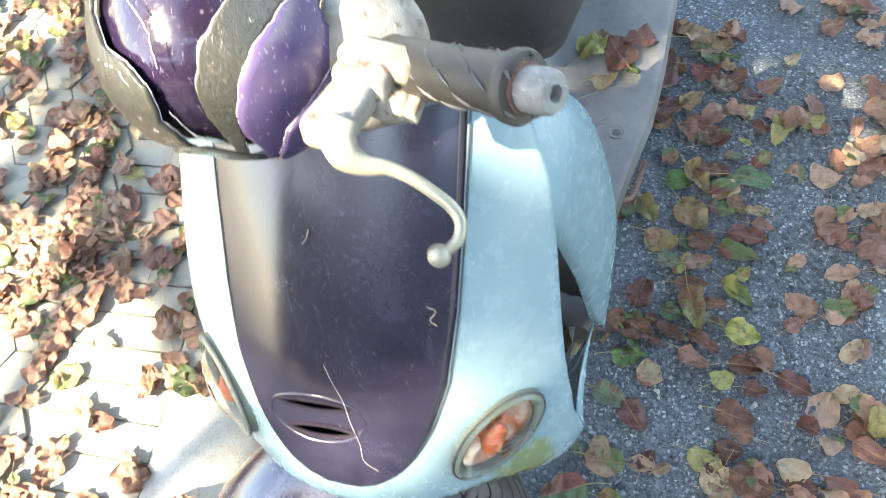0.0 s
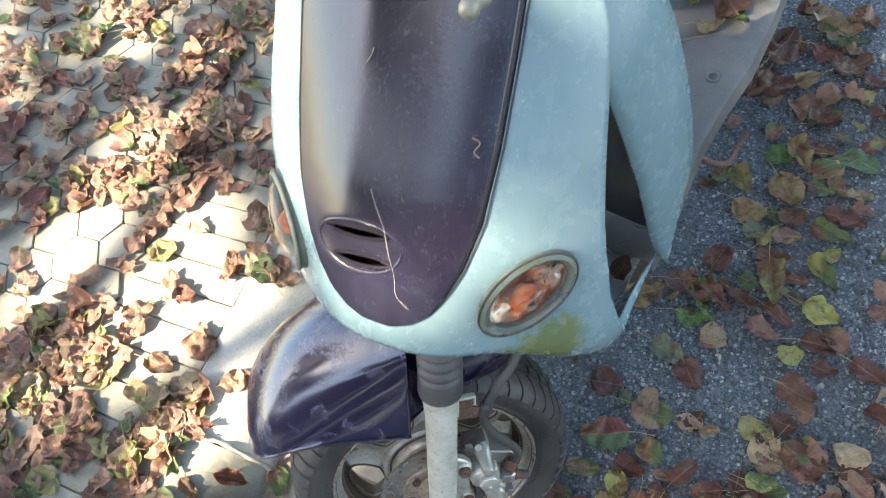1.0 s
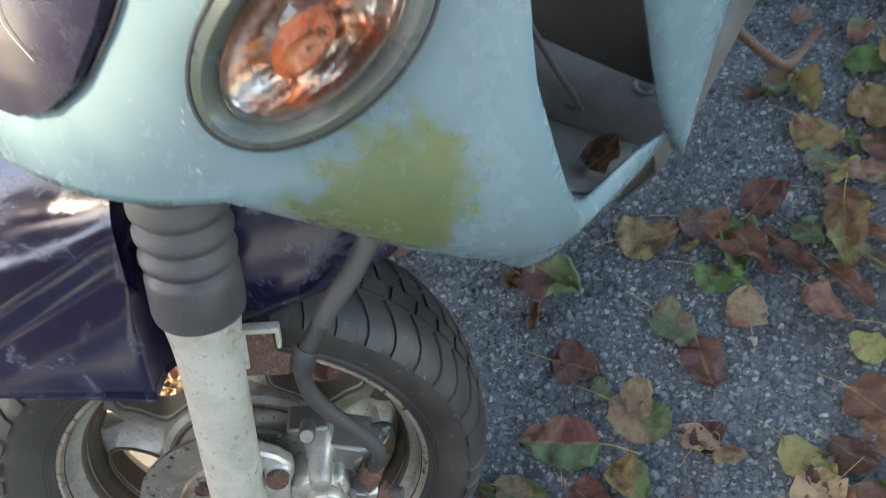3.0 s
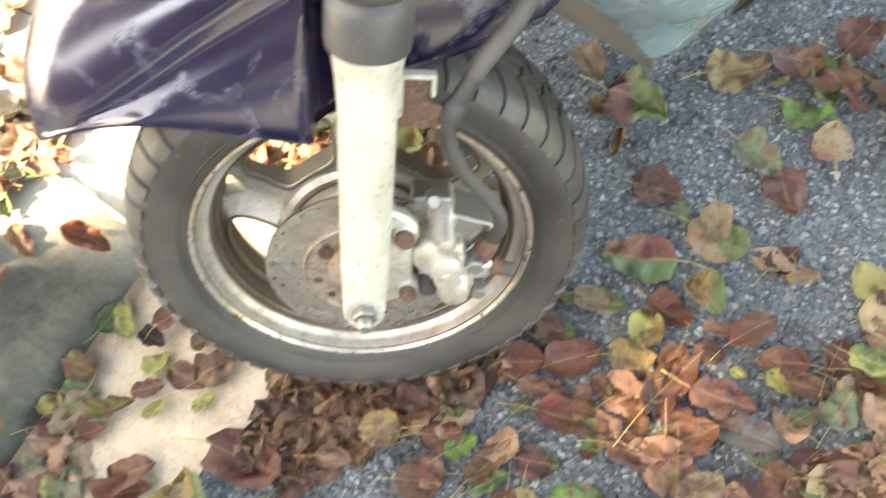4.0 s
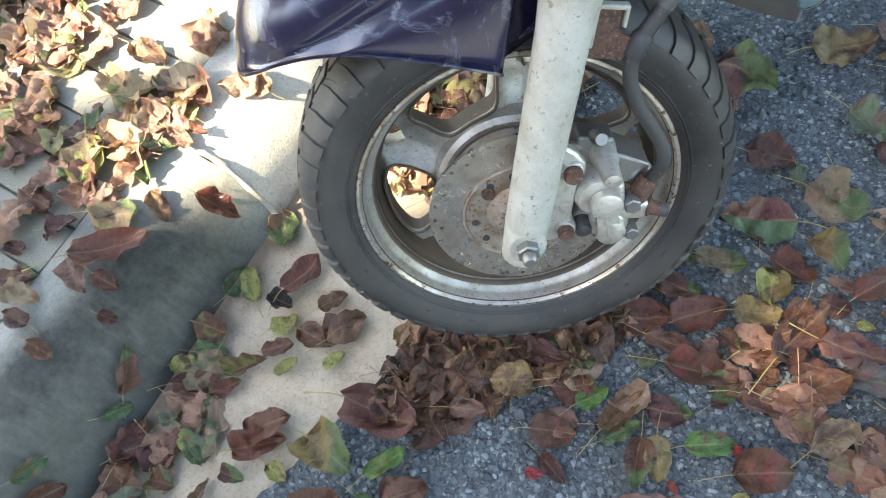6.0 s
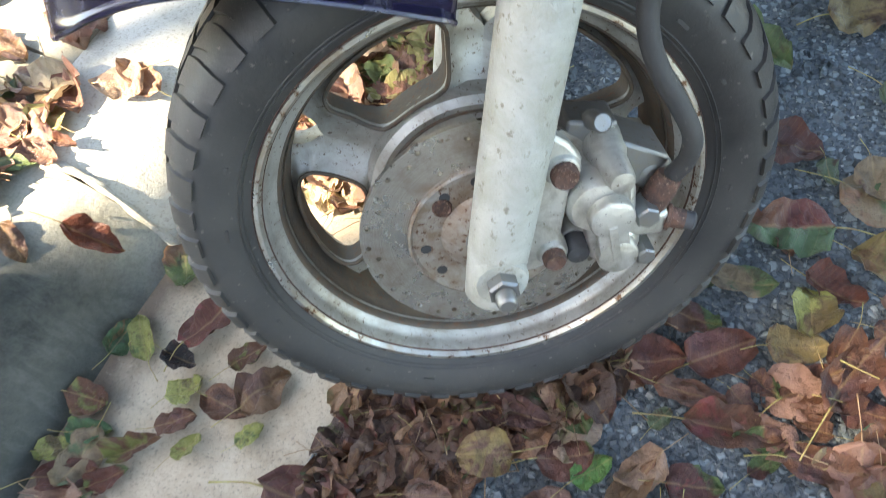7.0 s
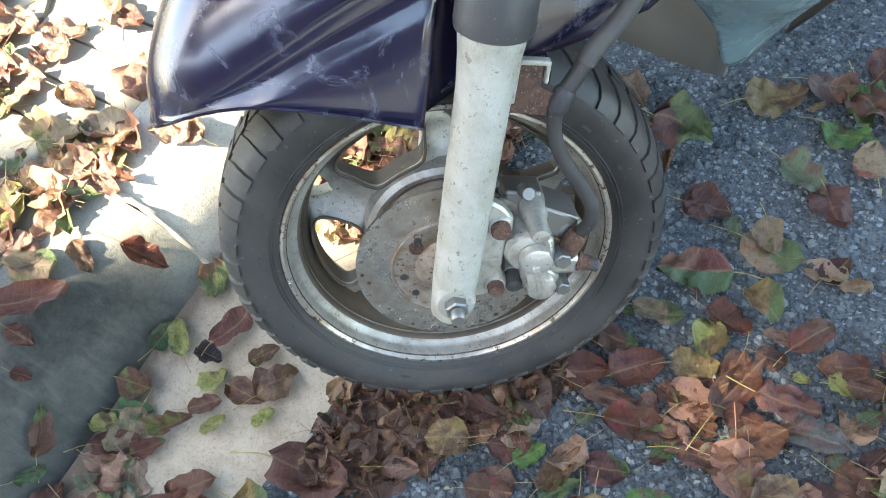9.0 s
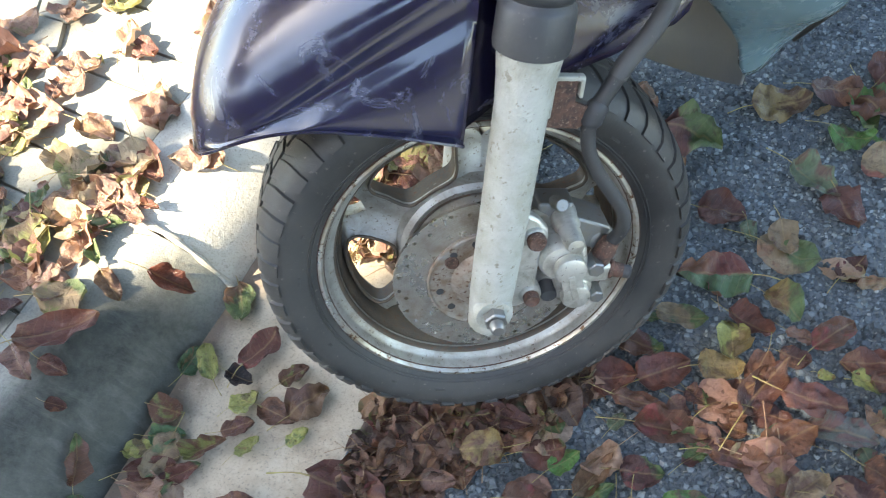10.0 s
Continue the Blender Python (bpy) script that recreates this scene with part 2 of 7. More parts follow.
def make_sky_paint_stained(center):
    """The same plastic with a green-yellow algae stain round a given place."""
    n = Nodes("algae_stained_blue_plastic")
    big = n.noise(7.0, 5, 0.6, distort=0.3)
    mid = n.noise(42.0, 5, 0.7)
    fine = n.noise(420.0, 3, 0.6)
    c = n.mix(n.ramp(big, (0.35, 0.0), (0.68, 1.0)), (0.130, 0.210, 0.236), (0.172, 0.256, 0.278))
    c = n.mix(n.ramp(mid, (0.60, 0.0), (0.78, 0.35)), c, (0.20, 0.27, 0.25))
    spots = n.noise(115.0, 3, 0.6)
    c = n.mix(n.ramp(spots, (0.70, 0.0), (0.74, 0.6)), c, (0.10, 0.14, 0.13))
    off = n.add("ShaderNodeVectorMath", operation="DISTANCE")
    n.link(n.where, off.inputs[0])
    off.inputs[1].default_value = center
    edge = n.math("ADD", n.math("MULTIPLY", off.outputs["Value"], 11.0), n.math("MULTIPLY", n.noise(38.0, 5, 0.7), 0.75))
    stain = n.ramp(edge, (0.60, 0.95), (0.88, 0.80), (0.98, 0.0))
    algae = n.mix(n.noise(30.0, 5, 0.7), (0.070, 0.092, 0.020), (0.18, 0.20, 0.065))
    c = n.mix(stain, c, algae)
    scuff_at = n.add("ShaderNodeMapping")
    scuff_at.inputs["Scale"].default_value = (90.0, 90.0, 30.0)
    n.link(n.where, scuff_at.inputs["Vector"])
    scuff = n.ramp(n.noise(1.0, 4, 0.7, scuff_at.outputs[0]), (0.70, 0.0), (0.74, 0.8))
    c = n.mix(scuff, c, (0.45, 0.55, 0.50))
    r = n.math("ADD", n.math("MULTIPLY", mid, 0.28), 0.12)
    return n.done(c, r, n.bump(n.noise(38.0, 5, 0.7), 0.1, 0.001, n.bump(fine, 0.08, 0.0006)))


def make_rubber(name, base, dusty):
    n = Nodes(name)
    big = n.noise(16.0, 5, 0.65)
    fine = n.noise(300.0, 4, 0.7)
    scar = n.noise(70.0, 5, 0.7, distort=0.8)
    speck = n.noise(190.0, 3, 0.6)
    c = n.mix(n.ramp(big, (0.35, 0.0), (0.7, 1.0)), base, dusty)
    c = n.mix(n.ramp(speck, (0.66, 0.0), (0.72, 0.5)), c, (0.20, 0.18, 0.15))
    c = n.mix(n.ramp(scar, (0.58, 0.0), (0.72, 0.45)), c, dusty)
    return n.done(c, n.ramp(big, (0.3, 0.42), (0.7, 0.72)), n.bump(fine, 0.3, 0.0008, n.bump(scar, 0.25, 0.0015)))


def make_gutter():
    """Pale gutter concrete, water-stained in patches and dirty along the kerb's foot."""
    n = Nodes("gutter_concrete")
    mid = n.noise(26.0, 5, 0.65)
    fine = n.noise(320.0, 4, 0.7)
    c = n.mix(n.ramp(n.noise(5.0, 6, 0.65, distort=0.6), (0.40, 0.0), (0.60, 1.0)), (0.41, 0.335, 0.245), (0.325, 0.275, 0.205))
    c = n.mix(n.ramp(n.noise(11.0, 6, 0.7, distort=1.0), (0.54, 0.0), (0.66, 0.55)), c, (0.19, 0.165, 0.125))
    c = n.mix(n.ramp(mid, (0.52, 0.0), (0.75, 0.55)), c, (0.21, 0.150, 0.100))
    sep = n.add("ShaderNodeSeparateXYZ")
    n.link(n.where, sep.inputs[0])
    foot = n.math("ADD", n.math("MULTIPLY", sep.outputs[0], -14.0), n.math("MULTIPLY", n.noise(17.0, 5, 0.7), 1.1))
    c = n.mix(n.ramp(n.math("SUBTRACT", foot, 6.55), (0.0, 0.0), (0.55, 0.85)), c, n.mix(mid, (0.075, 0.052, 0.040), (0.14, 0.100, 0.070)))
    rim = n.math("ADD", n.math("MULTIPLY", sep.outputs[0], 14.0), n.math("MULTIPLY", n.noise(24.0, 5, 0.7), 1.2))
    c = n.mix(n.ramp(n.math("ADD", rim, 3.1), (0.0, 0.0), (0.6, 0.55)), c, (0.20, 0.20, 0.175))
    c = n.mix(n.ramp(fine, (0.33, 0.45), (0.47, 0.0)), c, (0.07, 0.062, 0.052))
    c = n.mix(n.ramp(n.noise(150.0, 3, 0.7), (0.60, 0.0), (0.74, 0.25)), c, (0.48, 0.42, 0.33))
    return n.done(c, n.ramp(mid, (0.3, 0.75), (0.7, 0.95)), n.bump(fine, 0.45, 0.0018, n.bump(mid, 0.35, 0.006)))


def make_stained_kerb():
    """Kerb concrete whose sloping face is black with algae, in a ragged band."""
    n = Nodes("algae_black_kerb_concrete")
    mid = n.noise(26.0, 5, 0.65)
    fine = n.noise(320.0, 4, 0.7)
    c = n.mix(n.ramp(n.noise(4.0, 6, 0.65), (0.38, 0.0), (0.64, 1.0)), (0.31, 0.30, 0.255), (0.21, 0.205, 0.175))
    sep = n.add("ShaderNodeSeparateXYZ")
    n.link(n.where, sep.inputs[0])
    band = n.math("ADD", n.math("MULTIPLY", sep.outputs[0], 11.0), n.math("ADD", n.math("MULTIPLY", n.noise(11.0, 5, 0.7), 1.1), n.math("MULTIPLY", sep.outputs[1], -2.1)))
    drawn = n.add("ShaderNodeMapping")
    drawn.inputs["Scale"].default_value = (22.0, 70.0, 22.0)
    drawn.inputs["Rotation"].default_value = (0.0, 0.0, 0.5)
    n.link(n.where, drawn.inputs["Vector"])
    algae = n.mix(n.ramp(n.noise(60.0, 6, 0.75), (0.35, 0.0), (0.65, 1.0)), (0.009, 0.011, 0.008), (0.042, 0.045, 0.034))
    algae = n.mix(n.ramp(n.noise(1.0, 5, 0.7, drawn.outputs[0], 0.7), (0.50, 0.0), (0.70, 0.4)), algae, (0.11, 0.108, 0.09))
    start = n.ramp(n.math("ADD", n.math("MULTIPLY", sep.outputs[1], -8.0), n.math("MULTIPLY", n.noise(14.0, 5, 0.7), 0.7)), (0.38, 0.12), (1.15, 1.0))
    c = n.mix(n.math("MULTIPLY", start, n.ramp(n.math("ADD", band, 5.76), (0.0, 0.0), (0.50, 0.93), (0.85, 0.95), (1.0, 0.85))), c, algae)
    c = n.mix(n.ramp(fine, (0.35, 0.3), (0.55, 0.0)), c, (0.05, 0.05, 0.045))
    return n.done(c, 0.85, n.bump(fine, 0.45, 0.0018, n.bump(mid, 0.35, 0.006)))


KERB_STAINED = make_stained_kerb()
ASPHALT = make_asphalt()
GUTTER = make_gutter()
KERB = make_concrete("kerb_concrete", (0.46, 0.44, 0.385), (0.37, 0.355, 0.31), (0.25, 0.24, 0.20))
PAVER = make_concrete("paver_concrete", (0.25, 0.238, 0.195), (0.19, 0.182, 0.145), (0.17, 0.165, 0.12))
JOINT = make_concrete("joint_soil", (0.30, 0.27, 0.22), (0.24, 0.22, 0.17), (0.17, 0.17, 0.11))
MORTAR = make_concrete("pale_mortar", (0.34, 0.32, 0.28), (0.27, 0.26, 0.22), (0.20, 0.19, 0.15))
DARK_RENDER = make_concrete("dark_wall_render", (0.150, 0.125, 0.098), (0.105, 0.090, 0.070), (0.080, 0.080, 0.060))
LEAF = make_leaf("fallen_leaf")
LEAF_STUFF = make_leaf("fallen_leaf_litter", True)
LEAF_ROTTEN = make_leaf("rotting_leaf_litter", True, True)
PURPLE = make_paint("purple_gloss_plastic", (0.0066, 0.0050, 0.0260), (0.009, 0.007, 0.034), 0.10, (0.20, 0.18, 0.22), 0.16, 9.0, 0.32, 1.85)
PURPLE_PANEL = make_paint("dull_purple_plastic", (0.0115, 0.0098, 0.020), (0.0095, 0.0082, 0.023), 0.14, (0.25, 0.21, 0.22), 0.14, 10.0, 0.04, 1.6)
VIOLET = make_paint("violet_cowl_plastic", (0.070, 0.050, 0.112), (0.050, 0.034, 0.088), 0.09, (0.6, 0.55, 0.65), 0.45)
VIOLET_DARK = make_paint("dark_violet_plastic", (0.013, 0.008, 0.022), (0.007, 0.005, 0.010), 0.10, (0.55, 0.5, 0.6), 0.25, 14.0)
BLACK_GLOSS = make_paint("scratched_black_plastic", (0.024, 0.024, 0.020), (0.050, 0.049, 0.041), 0.16, (0.40, 0.38, 0.33), 0.22, 210.0)
BLUE = make_sky_paint()
TYRE = make_rubber("dusty_tyre_rubber", (0.024, 0.0235, 0.0235), (0.060, 0.055, 0.049))
GAITER = make_rubber("faded_gaiter_rubber", (0.045, 0.045, 0.047), (0.085, 0.082, 0.078))
GRIP = make_rubber("sun_faded_grip_rubber", (0.020, 0.0185, 0.016), (0.046, 0.041, 0.034))
HOSE = make_rubber("hose_rubber", (0.020, 0.020, 0.022), (0.050, 0.048, 0.045))
FLOOR_PLASTIC = make_rubber("grey_floor_plastic", (0.075, 0.073, 0.070), (0.135, 0.128, 0.118))
DARK_PLASTIC = make_rubber("dark_inner_plastic", (0.030, 0.031, 0.034), (0.055, 0.055, 0.056))
FORK = worn("oxidised_fork_alloy", (0.46, 0.455, 0.405), (0.36, 0.345, 0.285), (0.24, 0.215, 0.165), 0.48, 0.1, 38, 0.52, 0.62, 150, 1.2, 300.0)
RIM = worn("pitted_rim_alloy", (0.46, 0.445, 0.40), (0.27, 0.24, 0.195), (0.10, 0.058, 0.036), 0.38, 0.5, 30, 0.53, 0.63, 300, 0.4)
RIM_EDGE = worn("polished_rim_lip", (0.52, 0.51, 0.46), (0.34, 0.26, 0.18), (0.13, 0.068, 0.036), 0.30, 0.75, 34, 0.56, 0.59, 120, 0.2)
DISC_HUB = worn("rusty_hub_steel", (0.36, 0.33, 0.29), (0.24, 0.17, 0.12), (0.12, 0.06, 0.035), 0.55, 0.5, 60, 0.5, 0.60, 240, 0.3)


def make_disc():
    """Worn brake steel with fine turned rings round the axle and a thin film of rust."""
    n = Nodes("brake_disc_steel")
    off = n.add("ShaderNodeVectorMath", operation="SUBTRACT")
    n.link(n.where, off.inputs[0])
    off.inputs[1].default_value = (-0.1669, 0.0860, 0.1803)
    turn = n.add("ShaderNodeVectorMath", operation="CROSS_PRODUCT")
    n.link(off.outputs[0], turn.inputs[0])
    turn.inputs[1].default_value = (0.5680, -0.7521, 0.3342)
    size = n.add("ShaderNodeVectorMath", operation="LENGTH")
    n.link(turn.outputs[0], size.inputs[0])
    ring = n.add("ShaderNodeCombineXYZ")
    n.link(size.outputs["Value"], ring.inputs[0])
    rings = n.noise(1500.0, 4, 0.7, ring.outputs[0])
    c = n.mix(n.ramp(rings, (0.35, 0.0), (0.65, 1.0)), (0.34, 0.315, 0.28), (0.52, 0.50, 0.46))
    c = n.mix(n.ramp(n.noise(45.0, 6, 0.65), (0.46, 0.0), (0.68, 0.7)), c, (0.25, 0.19, 0.145))
    c = n.mix(n.ramp(n.noise(260.0, 4, 0.7), (0.62, 0.0), (0.70, 0.7)), c, (0.14, 0.085, 0.05))
    return n.done(c, n.ramp(n.noise(45.0, 6, 0.65), (0.4, 0.24), (0.7, 0.45)), n.bump(rings, 0.5, 0.0006), 0.85)


RUST = worn("rust", (0.128, 0.062, 0.042), (0.058, 0.036, 0.029), (0.23, 0.155, 0.105), 0.8, 0.15, 170, 0.5, 0.6, 420, 0.8)
DISC = make_disc()
ALLOY = worn("caliper_alloy", (0.60, 0.585, 0.53), (0.37, 0.345, 0.29), (0.13, 0.10, 0.07), 0.33, 0.65, 60, 0.54, 0.66, 260, 0.6)
LEVER = worn("aged_lever_alloy", (0.28, 0.268, 0.206), (0.22, 0.208, 0.155), (0.20, 0.176, 0.12), 0.36, 0.35, 26, 0.56, 0.72, 160, 0.12)
HOUSING = worn("flaking_grey_paint", (0.235, 0.226, 0.20), (0.145, 0.124, 0.098), (0.09, 0.055, 0.035), 0.6, 0.0, 40, 0.50, 0.60, 90, 0.9)
STEEL = worn("dull_steel", (0.26, 0.26, 0.255), (0.28, 0.26, 0.23), (0.16, 0.10, 0.06), 0.42, 0.8, 90, 0.55, 0.66, 240, 0.2)
VENT_BLACK = make_rubber("vent_black", (0.006, 0.006, 0.007), (0.012, 0.012, 0.012))
VENT_BLACK.node_tree.nodes["Principled BSDF"].inputs["Specular IOR Level"].default_value = 0.0
VENT_LIP = worn("dull_vent_lip", (0.016, 0.014, 0.020), (0.022, 0.018, 0.024), (0.03, 0.03, 0.03), 0.95, 0, 60)
VENT_LIP.node_tree.nodes["Principled BSDF"].inputs["Specular IOR Level"].default_value = 0.05
GUARD = make_rubber("grey_guard_plastic", (0.120, 0.128, 0.130), (0.165, 0.168, 0.160))
SEAT_VINYL = make_rubber("black_seat_vinyl", (0.016, 0.016, 0.018), (0.03, 0.03, 0.031))
BARK = worn("tree_bark", (0.16, 0.13, 0.10), (0.09, 0.075, 0.06), (0.22, 0.21, 0.17), 0.9, 0, 14, 0.5, 0.65, 60, 1.0)


def make_crown_leaf():
    n = Nodes("crown_leaf")
    rnd = n.add("ShaderNodeNewGeometry").outputs["Random Per Island"]
    c = n.ramp(rnd, (0.0, (0.05, 0.10, 0.025)), (0.5, (0.09, 0.14, 0.03)), (0.8, (0.20, 0.15, 0.04)), (1.0, (0.18, 0.06, 0.03)))
    return n.done(c, 0.5)


CROWN = make_crown_leaf()


def make_lens():
    n = Nodes("clear_lamp_lens")
    b = n.bump(n.noise(130.0, 3, 0.6), 0.35, 0.002)
    dirt = n.ramp(n.noise(60.0, 4, 0.7), (0.45, 0.0), (0.75, 0.06))
    return n.done((0.95, 0.93, 0.90), dirt, b, 0.0, Transmission_Weight=1.0, IOR=1.2)


LENS = make_lens()
AMBER = worn("amber_bulb_glass", (0.50, 0.085, 0.02), (0.50, 0.22, 0.11), (0.16, 0.07, 0.04), 0.2, 0, 70, 0.50, 0.58, 130, 0.6)
# orange blotches are the bulb's reflection put into the chrome's colour
REFLECTOR = worn("lamp_reflector", (0.52, 0.49, 0.45), (0.50, 0.15, 0.05), (0.12, 0.08, 0.05), 0.16, 0.85, 52, 0.53, 0.60, 120, 0.6)
BAR_END = worn("scuffed_bar_end", (0.17, 0.175, 0.17), (0.12, 0.12, 0.115), (0.30, 0.29, 0.26), 0.6, 0.2, 120, 0.5, 0.62, 400, 0.6)
# brown grime, with shade of the deep barrel and windows in its colour
GRIME_SHADE = worn("brown_rim_grime_and_shade", (0.085, 0.070, 0.056), (0.13, 0.095, 0.065), (0.14, 0.065, 0.035), 0.7, 0.2, 80, 0.5, 0.6, 260, 0.5)
BEZEL = worn("lamp_bezel_plastic", (0.095, 0.115, 0.105), (0.085, 0.10, 0.070), (0.10, 0.11, 0.07), 0.3, 0, 50, 0.52, 0.68, 180, 0.2)
SCRAPE = worn("scraped_bare_plastic", (0.42, 0.40, 0.42), (0.4, 0.38, 0.42), (0.25, 0.2, 0.2), 0.6, 0, 60)
STRAND = worn("bleached_strand", (0.50, 0.46, 0.38), (0.42, 0.36, 0.28), (0.3, 0.25, 0.2), 0.7, 0, 60)
TWIG = worn("dry_twig", (0.27, 0.21, 0.15), (0.20, 0.14, 0.10), (0.1, 0.05, 0.03), 0.8, 0, 60)
STEM = worn("yellow_leaf_stalk", (0.31, 0.27, 0.09), (0.24, 0.15, 0.07), (0.22, 0.10, 0.05), 0.6, 0, 60)


def make_stone():
    n = Nodes("grit_stone")
    rnd = n.add("ShaderNodeNewGeometry").outputs["Random Per Island"]
    c = n.ramp(rnd, (0.0, (0.036, 0.044, 0.050)), (0.5, (0.077, 0.093, 0.103)), (0.85, (0.126, 0.148, 0.158)), (0.97, (0.18, 0.20, 0.205)), (1.0, (0.34, 0.33, 0.30)))
    return n.done(n.mix(n.ramp(n.noise(300), (0.4, 0.0), (0.7, 0.4)), c, (0.05, 0.05, 0.05)), 0.75)


STONE = make_stone()

# ---- mesh helpers ----


def mesh_of(name, verts, faces, material=None, smooth=True, uvs=None):
    me = bpy.data.meshes.new(name)
    me.from_pydata([tuple(map(float, v)) for v in verts], [], [tuple(f) for f in faces])
    if smooth:
        me.polygons.foreach_set("use_smooth", [True] * len(me.polygons))
    if uvs is not None:
        layer = me.uv_layers.new(name="UVMap")
        for loop in me.loops:
            layer.data[loop.index].uv = uvs[loop.vertex_index]
    if material:
        me.materials.append(material)
    me.update()
    return me


def thing(name, label, category, group="", kind="", place=(0, 0, 0)):
    ob = new(name)
    ob.location = place
    return tagged(ob, label, category, group, kind)


def child(ob, parent, label=""):
    """Hang ob under parent, keeping its place in the world."""
    bpy.context.view_layer.update()
    ob.parent = parent
    ob.matrix_parent_inverse = parent.matrix_world.inverted()
    return tagged(ob, label) if label else ob


def part(name, verts, faces, material, parent=None, label="", smooth=True, bevel=0.0, solid=0.0, auto=True):
    ob = new(name, mesh_of(name, verts, faces, material, smooth))
    if solid:
        m = ob.modifiers.new("thickness", "SOLIDIFY")
        m.thickness, m.offset = solid, -1.0
    if bevel:
        m = ob.modifiers.new("edge", "BEVEL")
        m.width, m.segments, m.limit_method = bevel, 2, "ANGLE"
        m.angle_limit = radians(40)
        m.harden_normals = False
    if smooth and auto:
        ob.data.set_sharp_from_angle(angle=radians(42))
    if parent is not None:
        child(ob, parent, label)
    return ob


def grid_faces(rows, cols, wrap=False):
    out = []
    for i in range(rows - 1):
        for j in range(cols if wrap else cols - 1):
            k = (j + 1) % cols
            out.append((i * cols + j, i * cols + k, (i + 1) * cols + k, (i + 1) * cols + j))
    return out


def frame_of(axis, side=(0, 0, 1)):
    """Two unit vectors square to axis."""
    axis = Vector(axis).normalized()
    s = Vector(side)
    if abs(axis.dot(s.normalized())) > 0.97:
        s = Vector((1, 0, 0))
    e1 = (s - axis * s.dot(axis)).normalized()
    return e1, axis.cross(e1)


def lathe(profile, origin, axis, segs=48, caps=True, side=(0, 0, 1), arc=(0.0, 360.0)):
    """Turn (distance along axis, radius) pairs round an axis."""
    origin, axis = Vector(origin), Vector(axis).normalized()
    e1, e2 = frame_of(axis, side)
    full = abs(arc[1] - arc[0]) > 359.9
    count = segs if full else segs + 1
    verts = []
    for d, r in profile:
        for k in range(count):
            a = radians(arc[0] + (arc[1] - arc[0]) * k / segs)
            verts.append(origin + axis * d + (e1 * math.cos(a) + e2 * math.sin(a)) * r)
    faces = [f[::-1] for f in grid_faces(len(profile), count, full)]
    if caps and full:
        for row, flip in ((0, False), (len(profile) - 1, True)):
            if profile[row][1] > 1e-6:
                loop = [row * count + k for k in range(count)]
                faces.append(loop[::-1] if flip else loop)
    return verts, faces


def tube(points, radii, segs=10, caps=True, squash=1.0):
    """A round bar along points, with a radius at each."""
    pts = [Vector(p) for p in points]
    if isinstance(radii, (int, float)):
        radii = [radii] * len(pts)
    verts, e1 = [], None
    for i, p in enumerate(pts):
        d = (pts[min(i + 1, len(pts) - 1)] - pts[max(i - 1, 0)]).normalized()
        if e1 is None:
            e1 = frame_of(d)[0]
        e1 = (e1 - d * e1.dot(d)).normalized()
        e2 = d.cross(e1)
        for k in range(segs):
            a = 2 * math.pi * k / segs
            verts.append(p + (e1 * math.cos(a) + e2 * math.sin(a) * squash) * radii[i])
    faces = grid_faces(len(pts), segs, True)
    if caps:
        faces.append(tuple(range(segs))[::-1])
        faces.append(tuple((len(pts) - 1) * segs + k for k in range(segs)))
    return verts, faces


def smooth_path(points, steps=6):
    """Catmull-Rom through points."""
    p = [Vector(q) for q in points]
    p = [p[0] * 2 - p[1]] + p + [p[-1] * 2 - p[-2]]
    out = []
    for i in range(1, len(p) - 2):
        for s in range(steps):
            t = s / steps
            out.append(0.5 * ((2 * p[i]) + (p[i + 1] - p[i - 1]) * t + (2 * p[i - 1] - 5 * p[i] + 4 * p[i + 1] - p[i + 2]) * t * t + (3 * p[i] - p[i - 1] - 3 * p[i + 1] + p[i + 2]) * t ** 3))
    out.append(p[-2])
    return out


def joined(*pieces):
    verts, faces = [], []
    for v, f in pieces:
        base = len(verts)
        verts += [Vector(q) for q in v]
        faces += [tuple(base + i for i in g) for g in f]
    return verts, faces


def box(center, e1, e2, e3, size):
    c = Vector(center)
    e1, e2, e3 = (Vector(e).normalized() * s / 2 for e, s in zip((e1, e2, e3), size))
    v = [c + e1 * a + e2 * b + e3 * d for a in (-1, 1) for b in (-1, 1) for d in (-1, 1)]
    return v, [(0, 1, 3, 2), (4, 6, 7, 5), (0, 4, 5, 1), (2, 3, 7, 6), (0, 2, 6, 4), (1, 5, 7, 3)]


def prism(outline, origin, e1, e2, depth):
    """A flat outline (pairs along e1, e2) pushed along their normal by depth."""
    o, e1, e2 = Vector(origin), Vector(e1).normalized(), Vector(e2).normalized()
    n = e1.cross(e2)
    k = len(outline)
    v = [o + e1 * a + e2 * b for a, b in outline] + [o + e1 * a + e2 * b + n * depth for a, b in outline]
    f = [tuple(range(k))[::-1], tuple(range(k, 2 * k))]
    f += [(i, (i + 1) % k, k + (i + 1) % k, k + i) for i in range(k)]
    return v, f


def lerp_table(x, xs, ys):
    return float(np.interp(x, xs, ys))


# ---- ground: road, gutter, kerb, pavement ----
GROUND_Z = -0.006
PAVE_Z = 0.078


def facing(verts, faces, way):
    """The faces, turned as one so that they look the given way on the whole."""
    total = 0.0
    for g in faces:
        a, b, c = Vector(verts[g[0]]), Vector(verts[g[1]]), Vector(verts[g[2]])
        d = Vector(verts[g[3]]) if len(g) > 3 else c
        total += ((c - a).cross(d - b) if len(g) > 3 else (b - a).cross(c - a)).dot(way)
    return list(faces) if total > 0 else [g[::-1] for g in faces]


